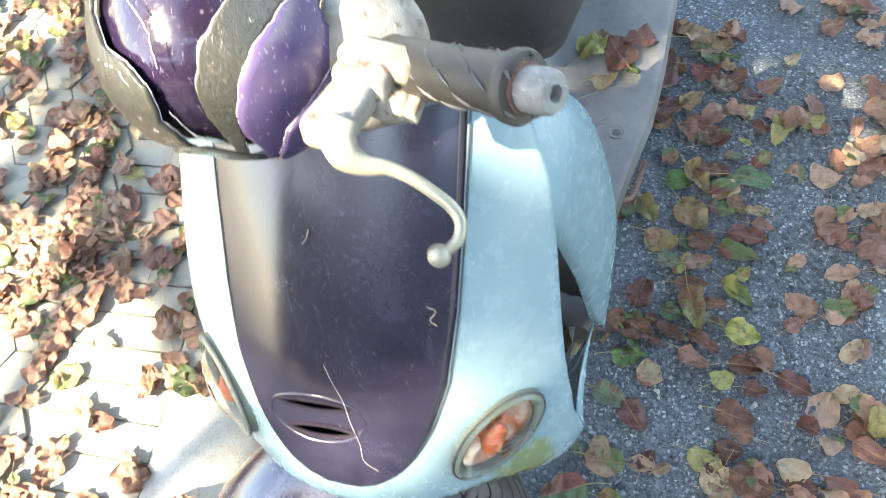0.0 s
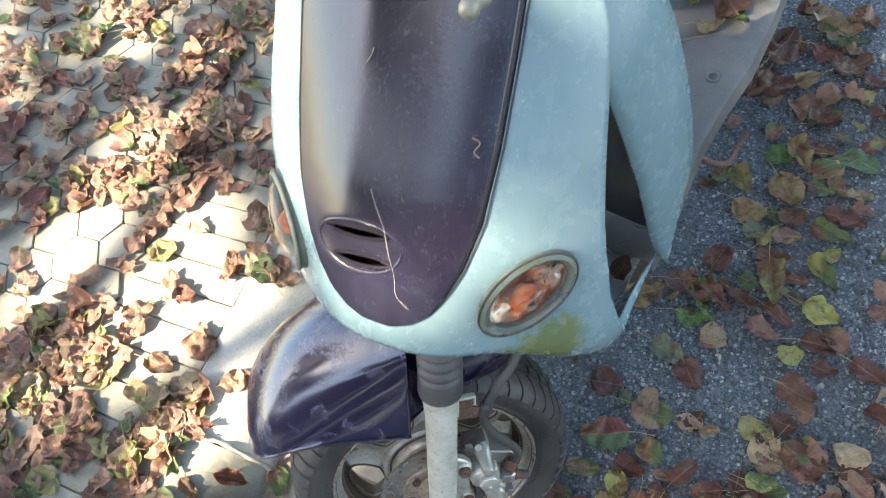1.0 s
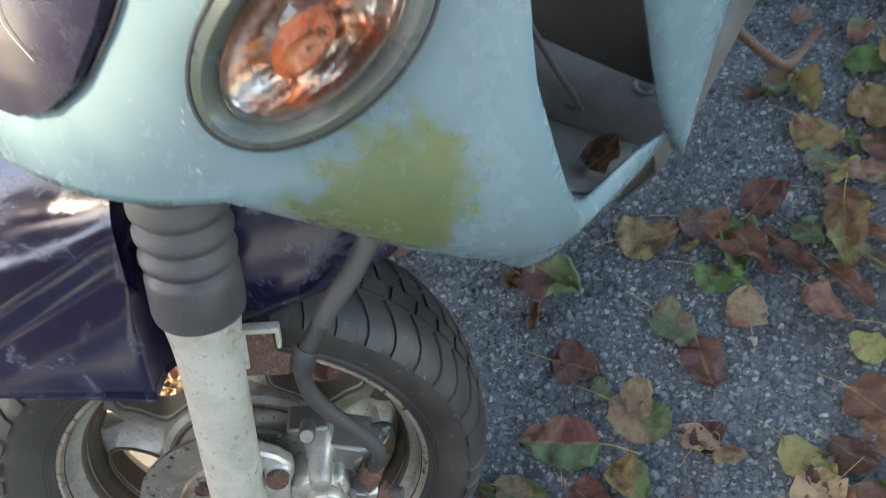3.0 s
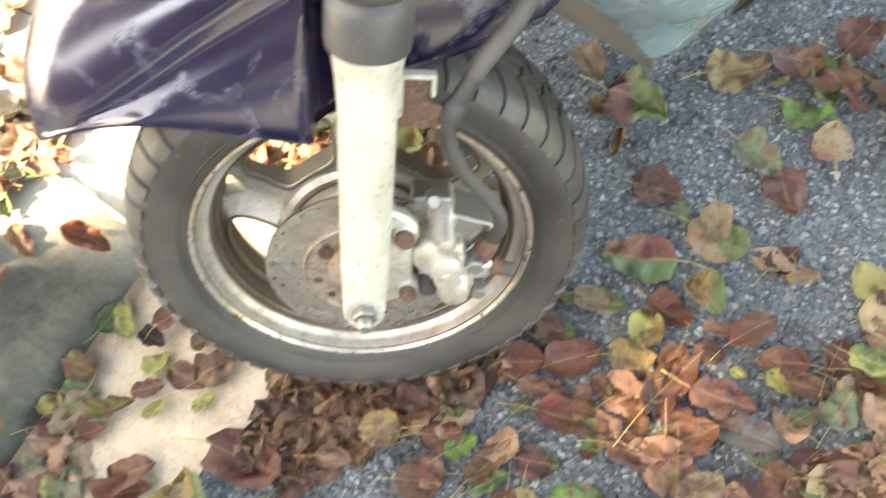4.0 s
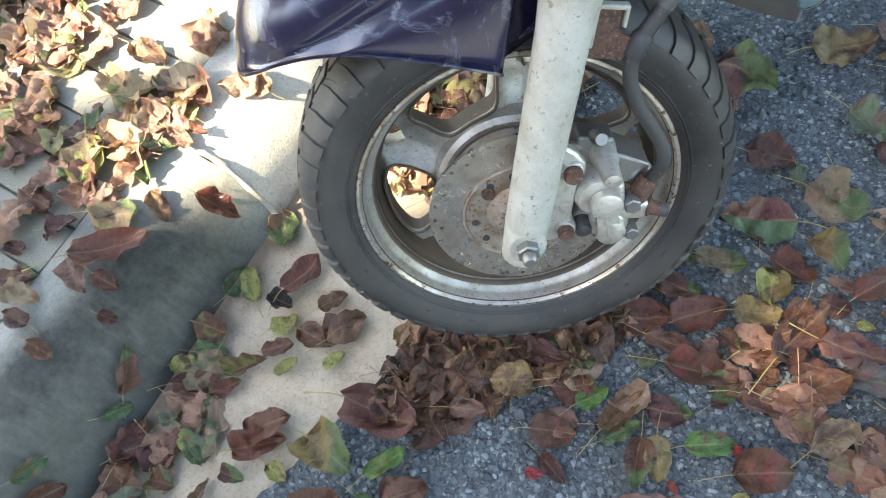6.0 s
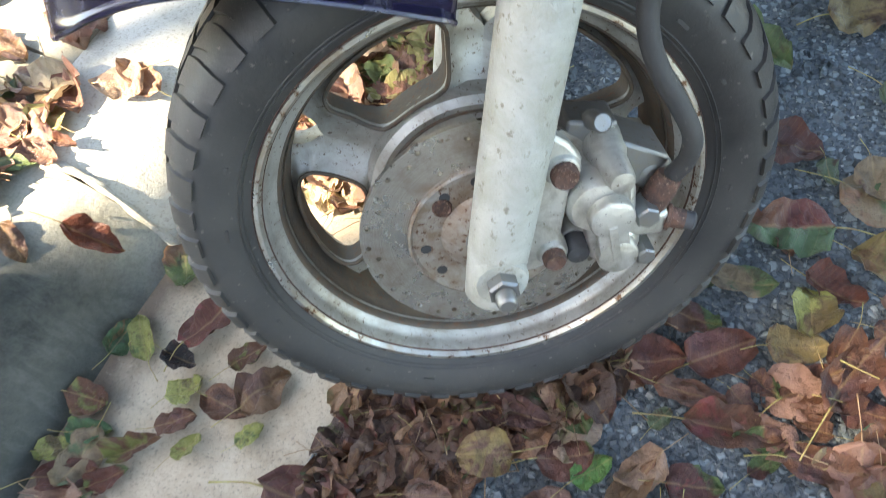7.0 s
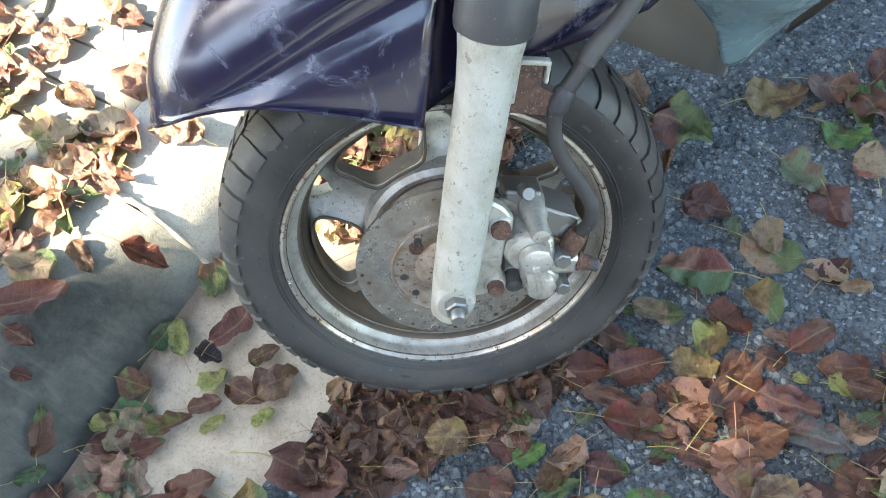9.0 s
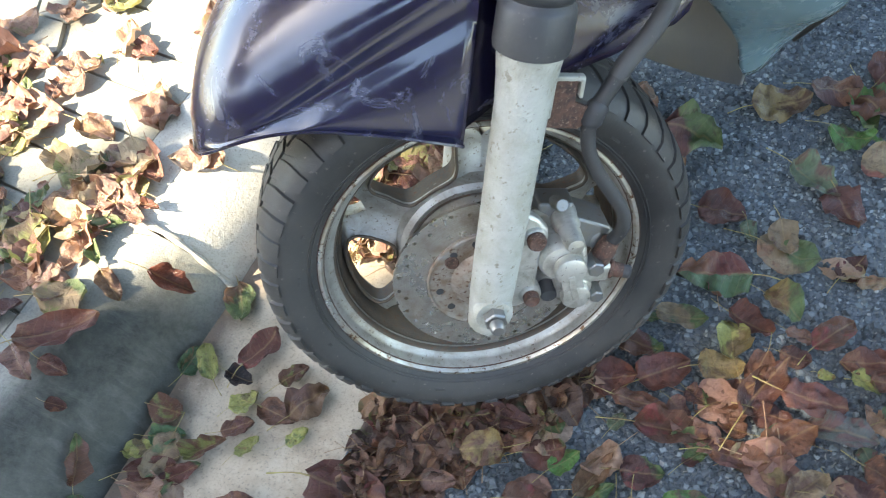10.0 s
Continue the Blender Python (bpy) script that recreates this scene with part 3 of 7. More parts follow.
def extrude_y(profile, y0, y1, step, wobble=0.0, seed=0):
    """A profile of (x, z) pairs drawn along y, with small unevenness."""
    ys = np.linspace(y0, y1, max(2, int(abs(y1 - y0) / step) + 1))
    verts = []
    for y in ys:
        for x, z in profile:
            d = noise.noise(Vector((x * 9 + seed, y * 9, z * 9))) * wobble
            verts.append((x + d, y, z + d))
    faces = grid_faces(len(ys), len(profile))
    for row, flip in ((0, True), (len(ys) - 1, False)):
        loop = [row * len(profile) + k for k in range(len(profile))]
        faces.append(tuple(loop[::-1] if flip else loop))
    return verts, faces


def build_ground():
    s = 400.0
    far = part("ground", [(-s, -s, -0.09), (s, -s, -0.09), (s, s, -0.09), (-s, s, -0.09)], [(0, 1, 2, 3)], JOINT, smooth=False)
    tagged(far, "flat soil under the street reaching to the horizon", "ground", kind="structure")

    # the road: a fine sheet near the scooter and a coarse one beyond
    xs = np.r_[np.linspace(-0.25, 1.1, 150), np.linspace(1.3, 8.0, 14), 60.0]
    ys = np.r_[-60.0, np.linspace(-8.0, -0.9, 12), np.linspace(-0.8, 2.2, 330), np.linspace(2.4, 9.0, 12), 60.0]
    verts = []
    for y in ys:
        for i, x in enumerate(xs):
            near = 1.0 if (x < 1.15 and -0.85 < y < 2.25) else 0.0
            z = GROUND_Z + near * (0.0035 * noise.noise(Vector((x * 7, y * 7, 0))) + 0.0022 * noise.noise(Vector((x * 60, y * 60, 3))))
            edge = (0.28 * (y + 0.06) if -0.33 < y < -0.06 else -0.0756 if y <= -0.33 else 0.0) + 0.010 + 0.012 * noise.noise(Vector((0, y * 11, 5))) + 0.008 * noise.noise(Vector((0, y * 45, 5)))
            xx = x + edge * max(0.0, 1 - (x + 0.25) / 0.25)
            verts.append((xx, y, z - (0.010 if i == 0 else 0.0)))
    road = part("road", verts, grid_faces(len(ys), len(xs)), ASPHALT, smooth=True, auto=False)
    tagged(road, "weathered dark grey asphalt with pale stones", "road", kind="structure")

    pan_profile = [(-0.215, -0.07), (-0.215, -0.011), (-0.26, -0.009), (-0.33, -0.011), (-0.42, -0.016), (-0.49, -0.020), (-0.52, -0.020), (-0.52, -0.07)]
    v, f = extrude_y(pan_profile, -6, 8, 0.03, 0.003, 3)
    gutter = part("gutter", v, f, GUTTER)
    tagged(gutter, "pale worn concrete gutter strip beside the asphalt", "gutter", kind="structure")

    kerb = thing("kerb", "grey concrete kerb with sloping stained face", "kerb", kind="structure")
    prof = [(-0.475, -0.06), (-0.481, -0.018), (-0.500, 0.018), (-0.520, 0.044), (-0.544, 0.064), (-0.572, 0.076), (-0.605, 0.081), (-0.640, 0.081), (-0.643, 0.074), (-0.643, -0.06)]
    for k in range(-6, 8):
        v, f = extrude_y(prof, 0.010 + k * 1.0, 1.006 + k * 1.0, 0.03, 0.0035, k * 3.7)
        part("kerb_stone", v, f, KERB_STAINED if k == -1 else KERB, kerb)
        line = smooth_path([(x - 0.001 + 0.004 * math.sin(7 * x), 0.008 + k + 0.004 * math.sin(31 * x), z + 0.0005) for x, z in prof[1:8]], 3)
        v, f = tube(line, [0.0042 + 0.0012 * math.sin(i * 1.7) for i in range(len(line))], 7)
        part("mortar_joint", v, f, MORTAR, kerb)
    return gutter, road


build_ground()


def build_pavement():
    pave = thing("pavement", "footway of grey concrete pavers littered with leaves", "pavement", kind="structure")
    part("paving_bed", [(-12, -9, PAVE_Z - 0.008), (-0.62, -9, PAVE_Z - 0.008), (-0.62, 12, PAVE_Z - 0.008), (-12, 12, PAVE_Z - 0.008)], [(0, 1, 2, 3)], JOINT, pave, smooth=False)

    def paver_mesh(name, outline, depth=0.02):
        rim = [(x * 0.985, y * 0.97) for x, y in outline]
        k = len(outline)
        v = [(x, y, -depth) for x, y in outline] + [(x, y, -0.004) for x, y in outline] + [(x, y, 0.0) for x, y in rim]
        f = [(i, (i + 1) % k, k + (i + 1) % k, k + i) for i in range(k)] + [(k + i, k + (i + 1) % k, 2 * k + (i + 1) % k, 2 * k + i) for i in range(k)] + [tuple(range(2 * k, 3 * k))]
        return mesh_of(name, v, f, PAVER, False)

    rnd = random.Random(4)
    # a band of oblong slabs laid across the footway next to the kerb
    slab = paver_mesh("slab", [(-0.1195, -0.0308), (0.1195, -0.0308), (0.1195, 0.0308), (-0.1195, 0.0308)])
    for k in range(-11, 30):
        ob = new("slab", slab)
        ob.matrix_world = pose(-0.762, 0.022 + k * 0.0640, PAVE_Z + rnd.uniform(-0.0015, 0.0015), rnd.uniform(-0.5, 0.5), rnd.uniform(-0.5, 0.5), -2.0 + rnd.uniform(-0.5, 0.5))
        child(ob, pave)
    # hexagon pavers beyond
    r = 0.058
    hexa = paver_mesh("hexagon_paver", [(0.982 * r * math.cos(radians(60 * i)), 0.982 * r * math.sin(radians(60 * i))) for i in range(6)])
    for i in range(0, 13):
        for j in range(-6, 17):
            x = -0.945 - i * r * 1.5
            y = j * r * 1.732 + (r * 0.866 if i % 2 else 0)
            ob = new("hexagon_paver", hexa)
            ob.matrix_world = pose(x, y, PAVE_Z + rnd.uniform(-0.002, 0.002), rnd.uniform(-0.8, 0.8), rnd.uniform(-0.8, 0.8), rnd.uniform(-1, 1))
            child(ob, pave)
    # the same pavers carry on, out of the camera's sight, as one mesh
    verts, faces = [], []
    for i in range(-1, 46):
        for j in range(-45, 70):
            if 0 <= i < 13 and -6 <= j < 17:
                continue
            x, y = -0.945 - i * r * 1.5, j * r * 1.732 + (r * 0.866 if i % 2 else 0)
            if i < 0 and -0.6 < y < 1.9:
                continue
            b = len(verts)
            verts += [(x + 0.975 * r * math.cos(radians(60 * k)), y + 0.975 * r * math.sin(radians(60 * k)), PAVE_Z) for k in range(6)]
            faces.append(tuple(range(b, b + 6)))
    field = part("paver_field", verts, faces, PAVER, pave, smooth=False)
    tagged(field, kind="stuff")
    return pave


build_pavement()


# ---- an unseen plain wall behind the camera, added to darken reflections ----
def build_reflection_wall():
    for name, c, size in (("wall_south", (-1.0, -13.0, 2.9), (26.0, 0.3, 6.0)),):
        v, f = box(c, (1, 0, 0), (0, 1, 0), (0, 0, 1), size)
        ob = part(name, v, f, DARK_RENDER, smooth=False, bevel=0.02)
        tagged(ob, "unseen plain dark rendered wall, added to darken reflections", "wall", kind="structure")


build_reflection_wall()

# ---- the scooter ----
# Body axes: u to its left, v to its rear, z up. Fork axes: N along the axle to the left, A up the steering, F ahead.
HEAD = radians(5.0)
BODY_X = -0.158
CENTER_U = -0.008


def S(u, v, z):
    u = u + CENTER_U
    return Vector((BODY_X + u * math.cos(HEAD) + v * math.sin(HEAD), -u * math.sin(HEAD) + v * math.cos(HEAD), z))


S_LEFT = Vector((math.cos(HEAD), -math.sin(HEAD), 0))
S_REAR = Vector((math.sin(HEAD), math.cos(HEAD), 0))
UP = Vector((0, 0, 1))
N = Vector((0.5680, -0.7521, 0.3342)).normalized()
A = Vector((0.0297, 0.4246, 0.9049)).normalized()
F = N.cross(A).normalized()
HUB = Vector((-0.1669, 0.0860, 0.1803))


def K(n, f, a):
    """A place in the fork's axes."""
    return HUB + N * n + F * f + A * a


scooter = thing("scooter", "old light blue and purple scooter with broken cowl parked on asphalt", "scooter", place=(-0.12, 0.5, 0))

# -- front wheel
TYRE_R = 0.1925


def build_front_wheel():
    wheel = thing("front_wheel", "", "")
    wheel.location = HUB
    child(wheel, scooter)
    # tyre: a section from the left bead over the crown to the right bead
    half = [(0.0380, 0.1390), (0.0425, 0.1420), (0.0450, 0.1460), (0.0490, 0.1540), (0.0520, 0.1620), (0.0530, 0.1685), (0.0525, 0.1745), (0.0490, 0.1810), (0.0420, 0.1865), (0.0300, 0.1903), (0.0140, 0.1921)]
    prof = half + [(0.0, TYRE_R)] + [(-d, r) for d, r in half[::-1]]
    v, f = lathe(prof, HUB, N, 120, False)
    tyre = part("tyre", v, f, TYRE, wheel, "dusty worn black tyre with shallow tread blocks")
    e1, e2 = frame_of(N)
    # tread blocks: worn lugs over the shoulder, each ending in a step above the sidewall
    bars = []
    count = 50
    lug = random.Random(3)
    for k in range(count):
        for side in (1, -1):
            start, end = 0.020 + lug.uniform(-0.001, 0.001), 0.0525
            rows = []
            top = 0.0026 + lug.uniform(-0.0006, 0.0005)
            for s in np.linspace(0, 1, 9):
                d = start + (end - start) * s
                r = lerp_table(d, (0.014, 0.030, 0.042, 0.049, 0.0525), (0.1921, 0.1903, 0.1865, 0.1810, 0.1745))
                out_n = lerp_table(d, (0.02, 0.035, 0.045, 0.0525), (0.12, 0.40, 0.75, 1.0))
                ang = 2 * math.pi * (k + (0.5 if side < 0 else 0)) / count + 0.075 * (1 - s) ** 1.5 * side
                half_w = (0.0450 - 0.010 * s ** 2) * (1 + 0.06 * math.sin(k * 2.3))
                for w, h in ((-half_w - 0.006, -0.0008), (-half_w, top), (half_w, top), (half_w + 0.006, -0.0008)):
                    a2 = ang + w
                    rr = r + h * (1 - 0.7 * out_n)
                    rows.append(HUB + N * side * (d + h * out_n) + (e1 * math.cos(a2) + e2 * math.sin(a2)) * rr)
            fs = grid_faces(9, 4)
            fs.append((0, 1, 2, 3))
            fs.append((35, 34, 33, 32))
            bars.append((rows, [g if side > 0 else g[::-1] for g in fs]))
        # the crown's own lugs, in two staggered rows
        for side in (1, -1):
            rows = []
            for d in (0.0015, 0.0165):
                for w, h in ((-0.050, -0.0012), (-0.048, 0.0022), (0.048, 0.0022), (0.050, -0.0012)):
                    a2 = 2 * math.pi * (k + 0.25 * side) / count + w + 0.9 * d
                    rows.append(HUB + N * side * d + (e1 * math.cos(a2) + e2 * math.sin(a2)) * (lerp_table(d, (0.0, 0.0165), (TYRE_R, 0.1918)) + h))
            fs = grid_faces(2, 4) + [(0, 1, 2, 3), (7, 6, 5, 4)]
            bars.append((rows, [g if side > 0 else g[::-1] for g in fs]))
    v, f = joined(*bars)
    tread = part("tread", v, f, TYRE, tyre, auto=True)
    tagged(tread, kind="stuff")
    # fine mould rings on the sidewall
    for r, n_ in ((0.1475, 0.0462), (0.1500, 0.0474)):
        v, f = lathe([(n_ - 0.0006, r - 0.0008), (n_ + 0.0006, r), (n_ - 0.0002, r + 0.0009)], HUB, N, 96, False)
        part("mould_ring", v, f, TYRE, tyre)
    # small moulded marks on the sidewall
    e1, e2 = frame_of(N)
    for k in range(14):
        a = 2 * math.pi * k / 14 + 0.07 * (k % 3)
        c = HUB + N * 0.0507 + (e1 * math.cos(a) + e2 * math.sin(a)) * 0.1590
        rad = (e1 * math.cos(a) + e2 * math.sin(a))
        v, f = box(c, rad, N.cross(rad), N + rad * 0.4, (0.004, 0.004 if k % 3 else 0.009, 0.0007))
        part("sidewall_mark", v, f, TYRE, tyre, smooth=False)

    # rim: stepped well on the left side, lip, barrel
    rim_prof = [(0.036, 0.1400), (0.0405, 0.1408), (0.0425, 0.1398), (0.0420, 0.1376), (0.0385, 0.1356), (0.0330, 0.1346), (0.0300, 0.1330), (0.0282, 0.1300), (0.0262, 0.1276), (0.0215, 0.1258), (0.0150, 0.1248), (0.0135, 0.1236),
                (0.0060, 0.1222), (-0.0060, 0.1205), (-0.0200, 0.1205), (-0.030, 0.124), (-0.036, 0.133), (-0.040, 0.141), (-0.036, 0.1400)]
    v, f = lathe(rim_prof, HUB, N, 96, False)
    rim = part("rim", v, f, RIM, wheel, "pitted silver cast alloy rim")
    v, f = lathe([(0.0385, 0.1412), (0.0415, 0.1424), (0.0440, 0.1416), (0.0442, 0.1390), (0.0415, 0.1370)], HUB, N, 96, False)
    part("rim_lip", v, f, RIM_EDGE, rim, "polished rim lip with rust specks")
    # hub drum and five broad spokes with deep windows between
    v, f = lathe([(0.034, 0.0), (0.034, 0.050), (0.030, 0.056), (0.018, 0.060), (-0.030, 0.060), (-0.034, 0.05), (-0.034, 0.0)], HUB, N, 48, False)
    part("hub", v, f, RIM, rim)
    v, f = lathe([(0.018, 0.054), (0.021, 0.060), (0.022, 0.065), (0.019, 0.070), (0.005, 0.072)], HUB, N, 60, False)
    part("hub_ring", v, f, RIM, rim)
    v, f = lathe([(0.0408, 0.1424), (0.0428, 0.1430), (0.0437, 0.1421)], HUB, N, 96, False)
    part("rust_line", v, f, RUST, rim)
    v, f = lathe([(0.0212, 0.0588), (0.0226, 0.0602), (0.0222, 0.0618)], HUB, N, 60, False)
    part("rust_line", v, f, GRIME_SHADE, rim)
    v, f = lathe([(0.0414, 0.1374), (0.0405, 0.1366), (0.0392, 0.1361)], HUB, N, 96, False)
    part("rust_line", v, f, RUST, rim)
    K_ = 64
    for k in range(5):
        mid = radians(72 * k + 52)
        rc, hr, ha = 0.0945, 0.0225, radians(21.5)
        vs = []
        for layer in range(7):
            for i in range(K_):
                a = 2 * math.pi * i / K_
                ca, sa = math.cos(a), math.sin(a)
                # window outline: a rounded wedge; outer outline: the sector's edge
                wx, wy = math.copysign(abs(ca) ** 0.45, ca), math.copysign(abs(sa) ** 0.45, sa)
                m = 1 / max(abs(ca), abs(sa))
                bx, by = ca * m, sa * m
                wr, wa = rc + hr * wx, ha * wy * (1.0 + 0.10 * wx)
                br = 0.1235 if bx > 0.99 else 0.0640 if bx < -0.99 else 0.09375 + 0.02975 * bx
                ba = radians(36 - 5.6 * max(0.0, 1 - ((0.1235 - br) / 0.018) ** 2) ** 0.5) * by
                if layer == 0:
                    r, an, d = wr, wa, -0.012
                else:
                    t = (0.0, 0.06, 0.22, 0.6, 1.0, 1.0)[layer - 1]
                    r, an = wr + (br - wr) * t, wa + (ba - wa) * t
                    d = 0.004 + 0.008 * max(0.0, (0.095 - r) / 0.03) + (0.0, 0.0028, 0.0, -0.005, -0.006, -0.022)[layer - 1]
                vs.append(HUB + (F * math.cos(mid + an) + A * math.sin(mid + an)) * r + N * d)
        plate = part("spoke_plate", vs, [g[::-1] for g in grid_faces(7, K_, True)], RIM, rim)
        plate.data.materials.append(GRIME_SHADE)
        for g in plate.data.polygons[:K_]:
            g.material_index = 1
        v, f = tube([vs[2 * K_ + i] + N * 0.0006 for i in range(K_)] + [vs[2 * K_] + N * 0.0006], 0.0014, 6, False)
        part("window_edge", v, f, GRIME_SHADE, rim, "rusty dark edge of a wheel window")
    v, f = lathe([(0.0268, 0.1283), (0.0258, 0.1270), (0.0240, 0.1262), (0.0215, 0.1256)], HUB, N, 96, False)
    part("rim_groove", v, f, GRIME_SHADE, rim)
    v, f = lathe([(0.0200, 0.1248), (0.0150, 0.1243), (0.0128, 0.1231), (0.0060, 0.1216), (-0.0030, 0.1203), (-0.0200, 0.1200)], HUB, N, 96, False)
    part("rim_barrel", v, f, GRIME_SHADE, rim)
    # brake disc with drilled holes as real openings
    r0, r1 = 0.0500, 0.0792
    d0, d1 = 0.0625, 0.0590
    segs = 96
    e1, e2 = F, A
    rr = [r0, 0.0545, 0.0590, 0.0635, 0.0680, 0.0725, 0.0768, r1]

    def on_disc(r, k, d):
        a = 2 * math.pi * k / segs
        return HUB + N * d + (e1 * math.cos(a) + e2 * math.sin(a)) * r

    verts = [on_disc(r, k, d) for d in (d0, d1) for r in rr for k in range(segs)]
    faces = []
    stride = len(rr) * segs
    drilled = {(5, 0), (4, 3), (5, 5)}
    for i in range(len(rr) - 1):
        for k in range(segs):
            k2 = (k + 1) % segs
            q = (i * segs + k, i * segs + k2, (i + 1) * segs + k2, (i + 1) * segs + k)
            if (i, k % 8) not in drilled:
                faces.append(q)
                faces.append(tuple(j + stride for j in q[::-1]))
                continue
            rings = []
            for d in (d0, d1):
                base = len(verts)
                for m in range(8):
                    t = radians(225 + 45 * m)
                    verts.append(on_disc((rr[i] + rr[i + 1]) / 2 + 0.0019 * math.sin(t), k + 0.5 + 0.0019 * math.cos(t) * segs / (2 * math.pi * rr[i]), d))
                rings.append(base)
            for c in range(4):
                o = [rings[0] + (2 * c + m) % 8 for m in range(3)]
                f_ = (q[c], q[(c + 1) % 4], o[2], o[1], o[0])
                faces.append(f_)
                faces.append(tuple(x + stride for x in f_[:2][::-1]) + tuple(x - rings[0] + rings[1] for x in (o[0], o[1], o[2])))
            for m in range(8):
                m2 = (m + 1) % 8
                faces.append((rings[0] + m, rings[0] + m2, rings[1] + m2, rings[1] + m))
    for i in (0, len(rr) - 1):
        for k in range(segs):
            a, b = i * segs + k, i * segs + (k + 1) % segs
            faces.append((a, b, b + stride, a + stride) if i else (b, a, a + stride, b + stride))
    disc = part("brake_disc", verts, faces, DISC, wheel, "drilled steel brake disc with rust film", smooth=False)
    v, f = lathe([(0.030, 0.0505), (0.0655, 0.0505), (0.0662, 0.0490), (0.0640, 0.0475), (0.0635, 0.030), (0.0670, 0.027), (0.0710, 0.020), (0.073, 0.0)], HUB, N, 72, False)
    part("disc_carrier", v, f, DISC_HUB, disc, "rusty brown disc carrier")
    for k in range(3):
        a = radians(120 * k + 33)
        c = HUB + (F * math.cos(a) + A * math.sin(a)) * 0.037
        v, f = lathe([(0.0630, 0.0062), (0.0660, 0.0060), (0.0668, 0.0050), (0.0655, 0.0042), (0.0655, 0.0)], c, N, 12, False)
        part("disc_bolt", v, f, RUST, disc)
    for k in range(12):
        a = radians(30 * k + 12)
        c = HUB + (F * math.cos(a) + A * math.sin(a)) * 0.0405
        if k % 4 == 0:
            continue
        # small dark discs on the surface give the shade of the carrier's holes
        v, f = lathe([(0.0630, 0.0034), (0.0642, 0.0034), (0.0642, 0.0)], c, N, 10, False)
        part("carrier_hole", v, f, DARK_PLASTIC, disc, smooth=False)
    v, f = lathe([(0.062, 0.0165), (0.072, 0.016), (0.073, 0.012), (0.080, 0.0115)], HUB, N, 24, False)
    part("axle_spacer", v, f, STEEL, wheel)
    return wheel


build_front_wheel()

LEG_N = 0.088


def build_fork():
    for side, name in ((1, "left"), (-1, "other")):
        base = K(LEG_N * side, 0.0, 0.0)
        out = N * side
        prof = [(-0.030, 0.0), (-0.030, 0.0135), (-0.026, 0.0165), (0.000, 0.0178), (0.010, 0.0182), (0.060, 0.0188), (0.130, 0.0190), (0.180, 0.0193), (0.200, 0.0206), (0.214, 0.0222), (0.223, 0.0226), (0.228, 0.0205)]
        v, f = lathe(prof, base, A, 40, True)
        leg = part("fork_leg", v, f, FORK, scooter, "whitish oxidised alloy fork leg")
        # flattened foot round the axle
        v, f = lathe([(-0.012, 0.012), (-0.016, 0.0150), (0.014, 0.0165), (0.0185, 0.0150), (0.0185, 0.0)], base - A * 0.003, out, 24, True)
        part("axle_boss", v, f, FORK, leg)
        # gaiter bellows
        rows = [(0.219, 0.0232), (0.2205, 0.0256), (0.225, 0.0262), (0.248, 0.0256), (0.251, 0.0244), (0.2525, 0.0224)]
        d = 0.254
        while d < 0.40:
            rows += [(d, 0.0218), (d + 0.002, 0.0236), (d + 0.0050, 0.0258), (d + 0.0085, 0.0260), (d + 0.0120, 0.0238), (d + 0.0140, 0.0220)]
            d += 0.0155
        v, f = lathe(rows, base, A, 36, True)
        part("fork_gaiter", v, f, GAITER, scooter, "faded black rubber bellows")
    # axle nut, washer and thread end on the left
    b = K(LEG_N + 0.0160, 0, -0.003)
    v, f = lathe([(0.0, 0.0135), (0.0022, 0.0135), (0.0024, 0.0)], b, N, 24, True)
    part("axle_washer", v, f, STEEL, scooter)
    v, f = lathe([(0.0024, 0.0098), (0.0095, 0.0098), (0.0108, 0.0084), (0.0108, 0.0)], b, N, 6, True)
    nut = part("axle_nut", v, f, STEEL, scooter, "dull steel hexagon axle nut", smooth=False)
    v, f = lathe([(0.0118, 0.0060), (0.0190, 0.0058), (0.0205, 0.0045), (0.0205, 0.0)], b, N, 16, True)
    part("axle_end", v, f, STEEL, nut)


build_fork()


